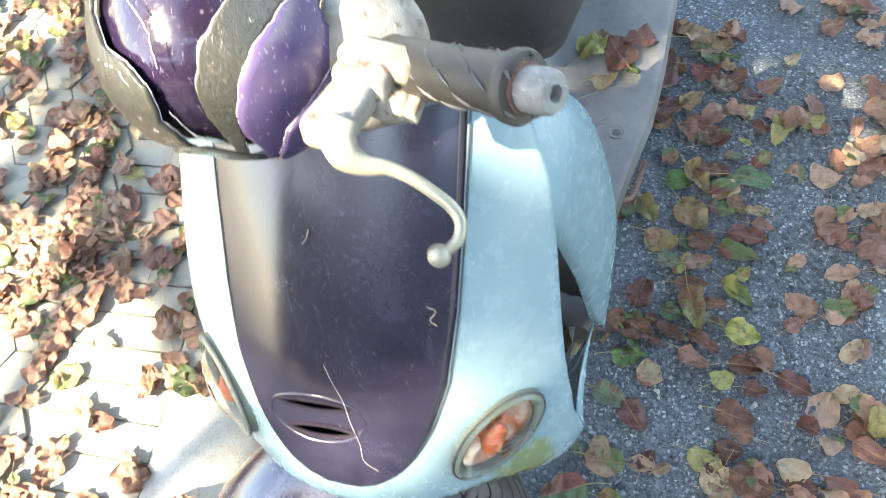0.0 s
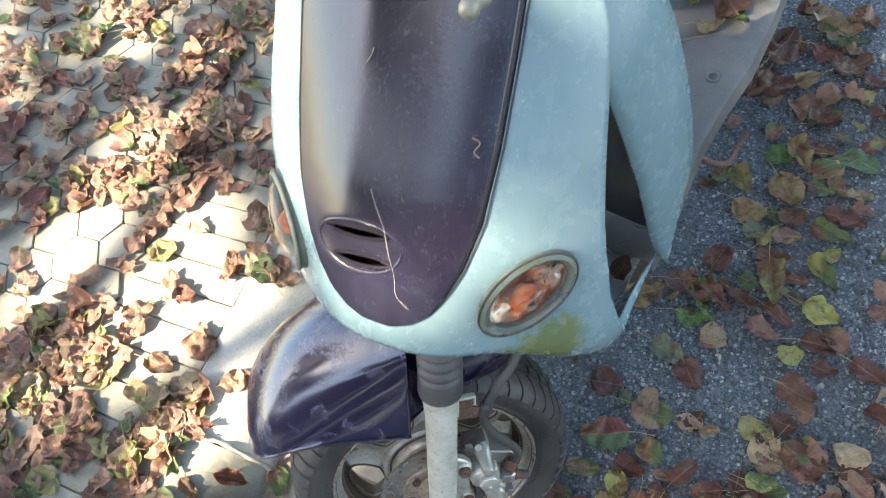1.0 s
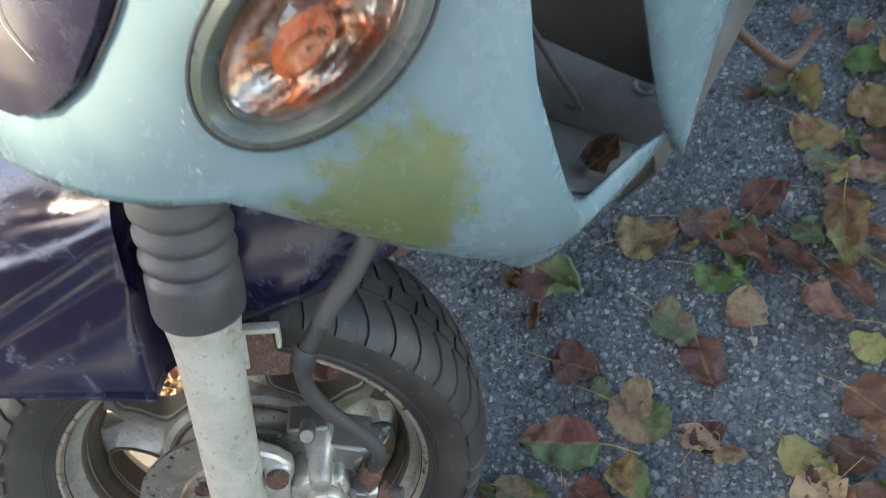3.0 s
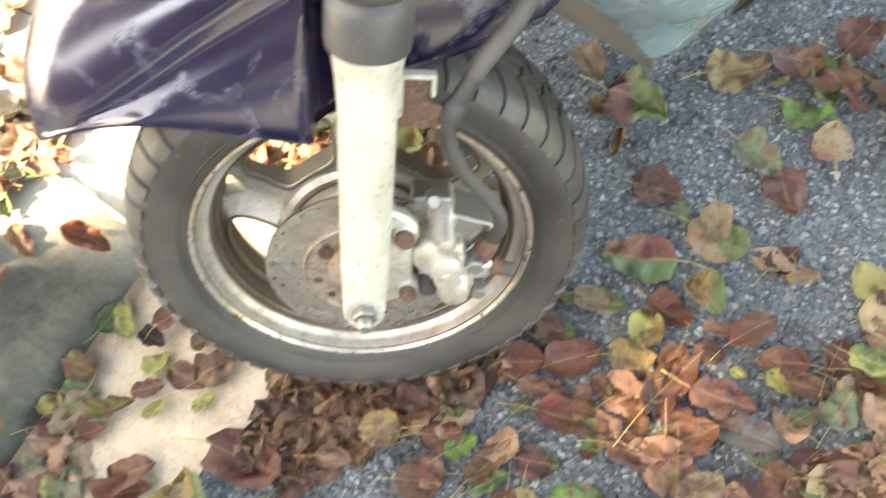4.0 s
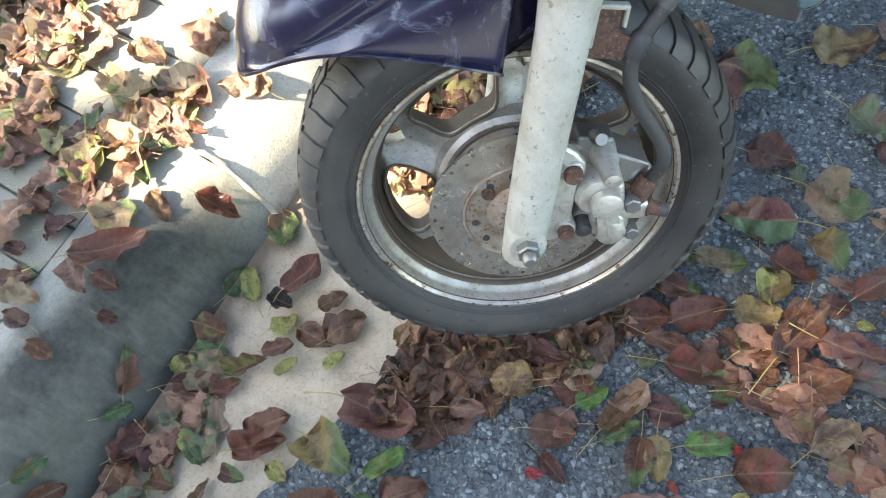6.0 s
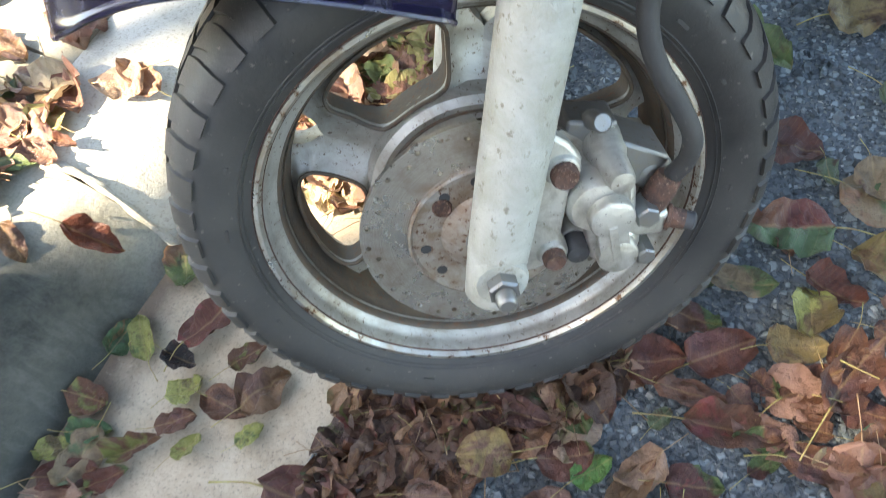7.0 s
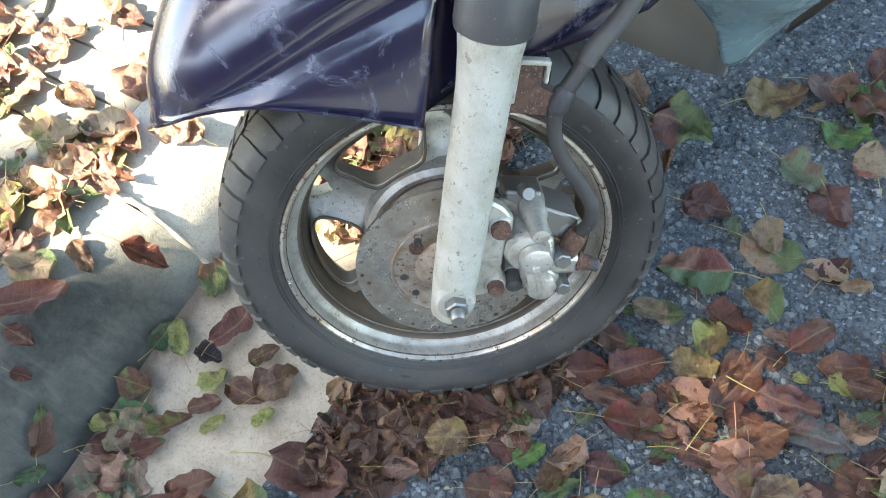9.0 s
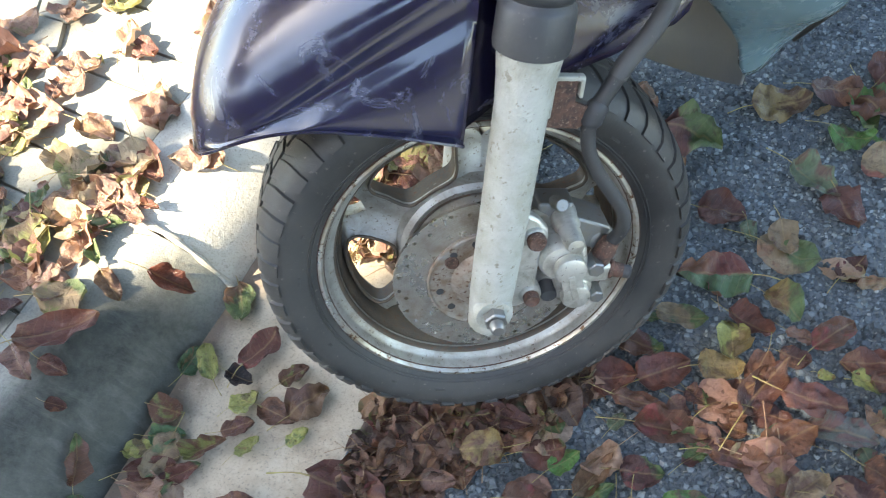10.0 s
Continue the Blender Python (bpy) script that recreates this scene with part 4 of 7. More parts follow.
def build_caliper():
    cal = thing("brake_caliper", "", "")
    cal.location = K(0.09, -0.07, 0.03)
    child(cal, scooter, "weathered silver brake caliper bolted to the fork")
    # carrier plate from the leg, with two rusty bolts
    plate = [(-0.008, -0.016), (-0.026, -0.012), (-0.040, -0.004), (-0.042, 0.006), (-0.037, 0.016), (-0.036, 0.046), (-0.040, 0.058), (-0.039, 0.068), (-0.030, 0.078), (-0.016, 0.086), (-0.006, 0.082)]
    v, f = prism(plate, K(0.074, 0, 0), F, A, 0.012 * math.copysign(1, F.cross(A).dot(N)))
    part("bracket", v, f, ALLOY, cal, bevel=0.0025)
    for f0, a0, r in ((-0.0289, 0.0617, 0.0078), (-0.0339, 0.0014, 0.0070)):
        c = K(0.083, f0, a0)
        v, f = lathe([(-0.006, r + 0.0030), (0.003, r + 0.0026), (0.0055, r + 0.0012), (0.0058, r)], c, N, 24, True)
        part("bolt_boss", v, f, ALLOY, cal)
        v, f = lathe([(0.005, r), (0.0105, r), (0.0125, r - 0.0012), (0.0118, r - 0.003), (0.0105, 0.0)], c, N, 14, True)
        part("bolt", v, f, RUST, cal, "rusty bolt head")
    # piston housing with a rounded shoulder
    v, f = lathe([(-0.040, 0.0185), (-0.008, 0.0190), (-0.001, 0.0182), (0.0025, 0.0160), (0.0030, 0.0)], K(0.087, -0.0545, 0.0370), N, 36, True)
    part("piston_housing", v, f, ALLOY, cal)
    v, f = joined(box(K(0.070, -0.066, 0.0230), F - A * 0.1, A + F * 0.25, N, (0.030, 0.056, 0.034)), lathe([(-0.030, 0.0150), (-0.002, 0.0152), (0.002, 0.0135), (0.002, 0.0)], K(0.086, -0.072, 0.0060), N, 28, True))
    part("caliper_body", v, f, ALLOY, cal, bevel=0.004)
    # the figure-eight cover in front
    up = (A + F * 0.345).normalized()
    side = up.cross(N).normalized()
    lobes = [lathe([(0.0, r), (0.0060, r), (0.0076, r - 0.0008), (0.0082, r - 0.0024), (0.0082, 0.0)], K(0.0905, f0, a0), N, 40, True) for f0, a0, r in ((-0.0605, 0.0345, 0.0134), (-0.0700, 0.0070, 0.0124))]
    lobes.append(box(K(0.0944, -0.0652, 0.0178), up, side, N, (0.018, 0.0175, 0.0078)))
    v, f = joined(*lobes)
    cover = part("cover_plate", v, f, ALLOY, cal, "cast alloy figure-eight cover with a worn raised strip")
    v, f = box(K(0.0990, -0.0652, 0.0178), up, side, N, (0.027, 0.0052, 0.0012))
    part("cast_mark", v, f, ALLOY, cover, smooth=False, bevel=0.0004)
    # slide pin tower, its cap and the bolt above it
    v, f = lathe([(-0.040, 0.0125), (-0.018, 0.0122), (-0.004, 0.0108), (0.000, 0.0088), (0.020, 0.0078), (0.0235, 0.0066), (0.0245, 0.0)], K(0.077, -0.0585, 0.0625), N, 28, True)
    part("slide_pin", v, f, ALLOY, cal)
    v, f = lathe([(-0.012, 0.0060), (0.006, 0.0060), (0.0075, 0.0048), (0.0075, 0.0)], K(0.068, -0.0500, 0.0810), N + A * 0.5, 10, True)
    part("caliper_bolt", v, f, STEEL, cal)
    # dark shoulder behind, bridging the disc
    v, f = joined(box(K(0.056, -0.074, 0.0550), F + A * 0.35, A - F * 0.35, N, (0.040, 0.024, 0.034)), lathe([(-0.016, 0.0125), (0.012, 0.0120), (0.015, 0.009), (0.015, 0.0)], K(0.058, -0.089, 0.0470), N - F * 0.2, 20, True), box(K(0.050, -0.050, 0.0670), F, A, N, (0.030, 0.020, 0.024)))
    part("bridge", v, f, STEEL, cal, "dull grey caliper bridge", bevel=0.006)
    # rubber boot in its collar
    v, f = lathe([(-0.022, 0.0098), (0.002, 0.0100), (0.004, 0.0090)], K(0.070, -0.0500, 0.0015), N - A * 0.1, 24, True)
    part("boot_collar", v, f, ALLOY, cal)
    v, f = lathe([(0.000, 0.0085), (0.010, 0.0082), (0.0145, 0.0066), (0.0155, 0.0)], K(0.072, -0.0505, 0.0005), N - A * 0.1, 24, True)
    part("rubber_boot", v, f, DARK_PLASTIC, cal, "black rubber boot")
    # fluid union block with its bolts, bleeder and rusty hose end
    v, f = box(K(0.080, -0.0855, 0.0215), F - A * 0.12, A, N, (0.028, 0.017, 0.014))
    part("union_block", v, f, ALLOY, cal, bevel=0.003)
    v, f = lathe([(-0.012, 0.0074), (0.003, 0.0074), (0.0042, 0.0064), (0.0042, 0.0)], K(0.088, -0.0845, 0.0305), N, 6, True)
    part("caliper_bolt", v, f, STEEL, cal, smooth=False)
    v, f = lathe([(-0.012, 0.0064), (0.004, 0.0064), (0.0052, 0.0054), (0.0052, 0.0)], K(0.087, -0.0910, 0.0005), N, 6, True)
    part("caliper_bolt", v, f, STEEL, cal, smooth=False)
    v, f = lathe([(-0.014, 0.0066), (0.000, 0.0068), (0.001, 0.0084), (0.003, 0.0084), (0.004, 0.0066), (0.012, 0.0062), (0.013, 0.0)], K(0.080, -0.1000, 0.0230), N * 0.35 - F, 10, True)
    part("bleeder", v, f, RUST, cal, "rusty bleed screw")
    v, f = lathe([(0.010, 0.0058), (0.017, 0.0060), (0.0185, 0.0045), (0.0185, 0.0)], K(0.080, -0.1000, 0.0230), N * 0.35 - F, 14, True)
    part("bleeder_cap", v, f, DARK_PLASTIC, cal)
    v, f = lathe([(-0.014, 0.0062), (-0.010, 0.0088), (0.004, 0.0090), (0.012, 0.0076), (0.013, 0.0)], K(0.078, -0.0930, 0.0400), A - F * 0.30, 14, True)
    part("banjo", v, f, RUST, cal, "rusty hose union")
    # tab on the leg with a rusty hose bracket
    tab_edge = [(-0.014, 0.168), (-0.014, 0.200), (-0.042, 0.200), (-0.0425, 0.184), (-0.0395, 0.184), (-0.0392, 0.1965), (-0.022, 0.1965), (-0.022, 0.168)]
    v, f = prism(tab_edge, K(0.081, 0, 0), F, A, 0.008 * math.copysign(1, F.cross(A).dot(N)))
    part("hose_tab", v, f, FORK, scooter, "pale oxidised tab on the fork leg", bevel=0.0012)
    steel = [(-0.021, 0.198), (-0.038, 0.1985), (-0.0385, 0.180), (-0.050, 0.176), (-0.052, 0.166), (-0.044, 0.159), (-0.018, 0.160), (-0.016, 0.172), (-0.022, 0.178)]
    v, f = prism(steel, K(0.0835, 0, 0), F, A, 0.003 * math.copysign(1, F.cross(A).dot(N)))
    part("hose_bracket", v, f, RUST, scooter, "rusty steel hose bracket", bevel=0.0008)
    path = smooth_path([K(0.079, -0.0970, 0.052), K(0.083, -0.1005, 0.066), K(0.086, -0.0965, 0.084), K(0.086, -0.0820, 0.104), K(0.086, -0.0680, 0.121), K(0.086, -0.0570, 0.140), K(0.085, -0.0530, 0.157), K(0.085, -0.0550, 0.173), K(0.082, -0.0640, 0.192), K(0.080, -0.0720, 0.208), K(0.075, -0.0890, 0.234), K(0.066, -0.099, 0.262), K(0.057, -0.100, 0.31), K(0.050, -0.09, 0.38)], 6)
    v, f = tube(path, [0.0056 if i < 42 else 0.0060 for i in range(len(path))], 12)
    hose = part("brake_hose", v, f, HOSE, scooter, "black rubber brake hose")
    v, f = tube(path[50:76], 0.0069, 12)
    part("hose_sleeve", v, f, GAITER, hose, "grey sleeve on the hose")
    v, f = tube(path[38:45], [0.0066, 0.0082, 0.0078, 0.0082, 0.0078, 0.0082, 0.0066], 12)
    part("grommet", v, f, DARK_PLASTIC, hose)


build_caliper()


def build_fender():
    # stations from the nose to the step behind the legs: f, top, bottom, half width
    st = [(0.2315, 0.134, 0.120, 0.014), (0.2290, 0.156, 0.117, 0.034), (0.222, 0.184, 0.123, 0.052), (0.210, 0.209, 0.134, 0.066), (0.194, 0.234, 0.145, 0.075), (0.172, 0.259, 0.154, 0.080),
          (0.145, 0.280, 0.159, 0.083), (0.115, 0.297, 0.159, 0.085), (0.085, 0.309, 0.157, 0.087), (0.060, 0.315, 0.154, 0.088), (0.040, 0.318, 0.151, 0.088), (0.037, 0.318, 0.149, 0.086), (0.034, 0.318, 0.151, 0.066), (0.010, 0.318, 0.170, 0.060),
          (-0.03, 0.315, 0.188, 0.058), (-0.07, 0.308, 0.207, 0.058), (-0.092, 0.303, 0.221, 0.058), (-0.110, 0.300, 0.231, 0.058), (-0.117, 0.299, 0.240, 0.058), (-0.120, 0.298, 0.254, 0.057)]
    front, rear = st[:12], st[12:]
    a = smooth_path([(f, top, bot) for f, top, bot, w in front[:11]], 4)
    b = smooth_path([(f, w, 0) for f, top, bot, w in front[:11]], 4)
    st = [(p.x, p.y, p.z, q.y) for p, q in zip(a, b)] + front[11:] + rear
    verts, half = [], 24
    cols = 2 * half + 1
    for f, top, bot, w in st:
        hollow = max(0.0, min(1.0, (0.185 - f) / 0.03)) if f > 0.038 else 0.0
        crease = lerp_table(f, (0.036, 0.045, 0.17, 0.24), (0.228, 0.222, 0.150, 0.130))
        ridge = lerp_table(f, (0.036, 0.045, 0.10, 0.17, 0.24), (0.276, 0.270, 0.228, 0.168, 0.140))
        if f < 0.036:
            crease, ridge = bot + 0.35 * (top - bot), bot + 0.5 * (top - bot)
        crease = min(max(crease, bot + 0.003), top - 0.012)
        ridge = min(max(ridge, crease + 0.006), top - 0.006)
        row = []
        for j in range(half + 1):
            if j <= 12:
                t = j / 12
                n = (w - 0.002 * hollow) * math.sin(t * math.pi / 2) ** 0.9
                h = ridge + (top - ridge) * math.cos(t * math.pi / 2) ** 1.1
            elif j <= 18:
                t = (j - 12) / 6
                n = w - 0.002 * hollow * (1 - t) - 0.0036 * hollow * math.sin(math.pi * t) ** 1.6
                h = ridge + (crease - ridge) * t
            else:
                t = (j - 18) / 6
                n = w + 0.0015 * math.sin(math.pi * t)
                h = crease + (bot - crease) * t
            row.append((n, h))
        verts += [K(-n, f, h - 0.0045) for n, h in row[:0:-1]] + [K(n, f, h - 0.0045) for n, h in row]
    ob = part("front_fender", verts, grid_faces(len(st), cols), PURPLE, scooter, "glossy dark purple plastic front mudguard with scrapes", solid=0.003)
    ob.data.set_sharp_from_angle(angle=radians(75))
    nose = [verts[j] for j in range(cols)]
    part("fender_nose", nose + [K(0, 0.2325, 0.1215)], [(j, j + 1, cols) for j in range(cols - 1)], PURPLE, ob)
    v, f = tube([verts[i * cols + cols - 1] for i in range(1, 42)], 0.0016, 6)
    part("fender_edge", v, f, PURPLE, ob)


build_fender()

# -- apron: the leg shield's front skin
AP_Z = (0.25, 0.40, 0.455, 0.50, 0.578, 0.638, 0.674, 0.766, 0.83, 0.90, 1.10)
AP_V = (0.06, 0.085, 0.098, 0.112, 0.145, 0.183, 0.213, 0.293, 0.350, 0.410, 0.58)


def apron_v(u, z):
    """How far back the front skin lies at a place across and up."""
    # a smoothed table
    c = sum(lerp_table(z + d, AP_Z, AP_V) for d in (-0.03, -0.015, 0.0, 0.015, 0.03)) / 5
    return c + 4.48 * abs(u) ** 2.25


def apron_point(u, z, lift=0.0):
    p = S(u, apron_v(u, z), z)
    if lift:
        e = 0.002
        du = S(u + e, apron_v(u + e, z), z) - S(u - e, apron_v(u - e, z), z)
        dz = S(u, apron_v(u, z + e), z + e) - S(u, apron_v(u, z - e), z - e)
        nrm = du.cross(dz).normalized()
        if nrm.dot(S_REAR) > 0:
            nrm = -nrm
        p = p + nrm * lift
    return p


EDGE_Z = (0.50, 0.54, 0.587, 0.643, 0.703, 0.755, 0.803, 0.825, 0.838)
EDGE_U = (0.206, 0.202, 0.194, 0.186, 0.177, 0.168, 0.150, 0.134, 0.103)
LOW_Z = 0.510


STAIN = S(0.140, 0.208, 0.482)
BLUE_STAINED = make_sky_paint_stained(tuple(STAIN))


def dish(u, z):
    """The vent's oval dish in the panel."""
    k = ((u + 0.018) / 0.053) ** 2 + ((z - 0.620 - 0.12 * (u + 0.018)) / 0.026) ** 2
    return 0.0040 * (1 - k) ** 1.3 if k < 1 else 0.0


def across(p):
    """How far to the left of the scooter's middle a place lies."""
    return (p - S(0, 0, p.z)).dot(S_LEFT)


SLITS = ((0.0122, -0.002, 0.035), (-0.0112, 0.004, 0.033))
SLIT_RISE = 0.004


def in_slit(p):
    for dz, du, wid in SLITS:
        t = (across(p) + 0.018 - du) / wid
        if abs(t) < 1 and abs(p.z - 0.620 - dz - t * SLIT_RISE) < 0.0046 * (1 - t * t) ** 0.6:
            return True
    return False


def open_vent(p):
    return ((across(p) + 0.018) / 0.058) ** 2 + ((p.z - 0.620) / 0.034) ** 2 < 1


SIGNAL_A, SIGNAL_B = 0.054, 0.0315


def signal_frame(side):
    """The middle, long axis, short axis and outward direction of an indicator."""
    c = apron_point(side * 0.139, 0.572)
    e1 = (apron_point(side * 0.170, 0.601) - apron_point(side * 0.106, 0.549)).normalized()
    q = apron_point(side * 0.113, 0.592) - apron_point(side * 0.158, 0.545)
    e2 = (q - e1 * q.dot(e1)).normalized()
    nrm = e1.cross(e2)
    if nrm.dot(S_REAR) > 0:
        nrm = -nrm
    return c + nrm * 0.004, e1, e2, nrm


def in_lamp(p):
    for side in (1, -1):
        c, e1, e2, nrm = signal_frame(side)
        d = p - c
        if (d.dot(e1) / (SIGNAL_A - 0.002)) ** 2 + (d.dot(e2) / (SIGNAL_B - 0.002)) ** 2 < 1 and abs(d.dot(nrm)) < 0.05:
            return True
    return False


def build_apron():
    rows, cols, extra = 80, 97, 3
    slot_z, slot_u, slot_v = (0.50, 0.54, 0.587, 0.60), (0.203, 0.198, 0.194, 0.192), (0.2500, 0.2535, 0.263, 0.263)
    verts, low_row = [], []
    for i in range(rows):
        z = LOW_Z + (0.838 - LOW_Z) * i / (rows - 1)
        w = lerp_table(z, EDGE_Z, EDGE_U)
        line = []
        for j in range(cols):
            u = (-1 + 2 * j / (cols - 1)) * w
            line.append((u, apron_v(u, z), z))
        # the skin turns back at each side towards the slot
        for side in (1, -1):
            u, v, z = line[-1] if side > 0 else line[0]
            su, sv = (lerp_table(z, slot_z, slot_u), max(lerp_table(z, slot_z, slot_v), v + 0.002)) if z < 0.60 else (abs(u) - 0.001, v + 0.002)
            more = []
            for k in range(1, extra + 1):
                t = k / extra
                more.append((side * (abs(u) + (su - abs(u)) * t), v + (sv - v) * t, z))
            line = line + more if side > 0 else more[::-1] + line
        if i == 0:
            low_row = line
        verts += [S(*p) for p in line]
    cols += 2 * extra
    # open behind the panel's vent
    faces = [g for g in grid_faces(rows, cols) if not open_vent(verts[g[0]].lerp(verts[g[2]], 0.5)) and not in_lamp(verts[g[0]].lerp(verts[g[2]], 0.5))]
    # the lower cheeks tuck back and down to a corner, then run out to the floor under the slot
    steps = 14

    def resample(pts, count):
        p = smooth_path(pts, 8)
        d = [0.0]
        for a_, b_ in zip(p, p[1:]):
            d.append(d[-1] + (b_ - a_).length)
        out = []
        for k in range(count):
            x = d[-1] * k / (count - 1)
            i_ = max(0, min(len(p) - 2, int(np.searchsorted(d, x)) - 1))
            t = (x - d[i_]) / max(d[i_ + 1] - d[i_], 1e-9)
            out.append(p[i_].lerp(p[i_ + 1], t))
        return out

    for side in (1, -1):
        top_pts = [S(*p) for p in (low_row[75:] if side > 0 else low_row[27::-1])]
        n_top = len(top_pts)
        p0 = top_pts[0]
        left = resample([p0, S(side * 0.119, 0.182, 0.440), S(side * 0.146, 0.243, 0.340), S(side * 0.151, 0.272, 0.280), S(side * 0.154, 0.297, 0.247)], steps)
        right = resample([top_pts[-1], S(side * 0.205, 0.258, 0.450), S(side * 0.204, 0.270, 0.405), S(side * 0.202, 0.288, 0.376), S(side * 0.200, 0.326, 0.347), S(side * 0.203, 0.378, 0.318), S(side * 0.207, 0.430, 0.282)], steps)
        bottom = resample([left[-1], S(side * 0.163, 0.318, 0.2405), S(side * 0.172, 0.348, 0.246), S(side * 0.196, 0.398, 0.262), right[-1]], n_top)
        base = len(verts)
        for i in range(steps):
            t = i / (steps - 1)
            for j in range(n_top):
                k = j / (n_top - 1)
                p = left[i] * (1 - k) + right[i] * k + top_pts[j] * (1 - t) + bottom[j] * t - (top_pts[0] * (1 - k) * (1 - t) + top_pts[-1] * k * (1 - t) + left[-1] * (1 - k) * t + right[-1] * k * t)
                swell = 0.021 * math.sin(math.pi * t ** 0.65) * math.sin(math.pi * k ** 1.35) ** 0.8
                verts.append(p + (S_LEFT * side * 0.75 - S_REAR * 0.65) * swell)
        fs = grid_faces(steps, n_top)
        faces += [tuple(base + x for x in (g if side > 0 else g[::-1])) for g in fs]
    bm = bmesh.new()
    bv = [bm.verts.new(p) for p in verts]
    for g in faces:
        bm.faces.new([bv[x] for x in g])
    bmesh.ops.remove_doubles(bm, verts=bm.verts, dist=0.0006)
    bmesh.ops.recalc_face_normals(bm, faces=bm.faces)
    bm.normal_update()
    if sum(g.normal.dot(S_REAR) * g.calc_area() for g in bm.faces) > 0:
        bmesh.ops.reverse_faces(bm, faces=bm.faces)
    bmesh.ops.smooth_vert(bm, verts=[q for q in bm.verts if not q.is_boundary and 0.46 < q.co.z < 0.545], factor=0.5, use_axis_x=True, use_axis_y=True, use_axis_z=True)
    bm.verts.index_update()
    apron = part("apron", [q.co.copy() for q in bm.verts], [[q.index for q in g.verts] for g in bm.faces], BLUE_STAINED, scooter, "chalky light blue plastic front apron with algae stain", solid=0.0035)
    bm.free()
    apron.data.set_sharp_from_angle(angle=radians(80))
    # plain splash guard closing the belly behind the front wheel
    vs = []
    for t in np.linspace(0, 1, 9):
        for q in np.linspace(-1, 1, 17):
            low_v, low_z = 0.375 - 0.082 * abs(q) ** 1.5, 0.150 + 0.088 * abs(q) ** 1.7
            v = low_v + (0.345 + 0.03 * (1 - q * q) - low_v) * t ** 0.6
            vs.append(S(q * (0.151 - 0.004 * t), v, low_z + (0.54 - low_z) * t))
    part("splash_guard", vs, facing(vs, grid_faces(9, 17), -S_REAR), GUARD, scooter, "dirty grey plastic splash guard", solid=0.003)
    for side in (1, -1):
        # outer wing strip behind the slot
        inner = [(0.209, 0.432, 0.262), (0.203, 0.412, 0.33), (0.196, 0.397, 0.42), (0.188, 0.382, 0.52), (0.178, 0.362, 0.62), (0.169, 0.347, 0.70), (0.158, 0.357, 0.745), (0.138, 0.380, 0.785), (0.104, 0.390, 0.808)]
        outer = [(0.214, 0.442, 0.262), (0.219, 0.480, 0.33), (0.220, 0.512, 0.40), (0.210, 0.515, 0.50), (0.194, 0.508, 0.60), (0.178, 0.492, 0.68), (0.156, 0.472, 0.735), (0.128, 0.448, 0.775), (0.093, 0.428, 0.800)]
        ip, op = smooth_path([S(side * a, b, c) for a, b, c in inner], 4), smooth_path([S(side * a, b, c) for a, b, c in outer], 4)
        vs = []
        for k in range(7):
            t = k / 6
            for p, q in zip(ip, op):
                vs.append(p.lerp(q, t) + (S_LEFT * side * 0.8 - S_REAR * 0.6) * 0.012 * math.sin(math.pi * t))
        fs = grid_faces(7, len(ip))
        part("wing", vs, fs if side < 0 else [g[::-1] for g in fs], BLUE, apron, "light blue outer leg shield wing", solid=0.003)

    # the dark purple centre panel, set into the skin
    pz = (0.545, 0.552, 0.565, 0.585, 0.610, 0.648, 0.70, 0.76, 0.836)
    pu = (0.012, 0.036, 0.056, 0.072, 0.086, 0.099, 0.105, 0.107, 0.107)
    rows, cols = 150, 121
    verts = []
    for i in range(rows):
        z = 0.545 + (0.836 - 0.545) * (i / (rows - 1)) ** 1.25
        w = lerp_table(z, pz, pu)
        for j in range(cols):
            q = -1 + 2 * j / (cols - 1)
            lift = 0.0055 - 0.0065 * max(0.0, abs(q) - 0.94) / 0.06
            if i < 2:
                lift -= 0.003 * (2 - i) / 2
            u = q * w
            verts.append(apron_point(u, z, lift - dish(u, z)))
    panel = part("front_panel", verts, facing(verts, [g for g in grid_faces(rows, cols) if not in_slit(verts[g[0]].lerp(verts[g[2]], 0.5))], -S_REAR), PURPLE_PANEL, apron, "scratched dark purple front panel")
    groove = [apron_point(side * lerp_table(z, pz, pu) * 1.008, z, 0.0012) for side in (1,) for z in np.linspace(0.836, 0.545, 40)] + [apron_point(-lerp_table(z, pz, pu) * 1.008, z, 0.0012) for z in np.linspace(0.545, 0.836, 40)]
    v, f = tube(groove, 0.0009, 6)
    part("panel_seam", v, f, DARK_PLASTIC, panel)
    for dz, du, wid in SLITS:
        rim_pts = []
        for k in range(49):
            a = 2 * math.pi * k / 48
            t, up = math.cos(a), math.sin(a)
            u = -0.018 + du + t * wid
            z = 0.620 + dz + t * SLIT_RISE + math.copysign(0.0046 * (1 - t * t) ** 0.6, up)
            rim_pts.append(apron_point(u, z, 0.0056 - dish(u, z)))
        v, f = tube(rim_pts, 0.0018, 8)
        part("vent_slot", v, f, VENT_LIP, panel, "black vent slot")
    pod = []
    for k in range(72):
        a = 2 * math.pi * k / 72
        u, z = -0.018 + 0.047 * math.cos(a), 0.620 + 0.0225 * math.sin(a) + SLIT_RISE * 1.1 * math.cos(a)
        pod.append(apron_point(u, z, 0.0046 - dish(u, z)))
    v, f = tube(pod + pod[:1], 0.0020, 10)
    part("vent_surround", v, f, PURPLE_PANEL, panel, "raised oval edge round the vents")
    vs = []
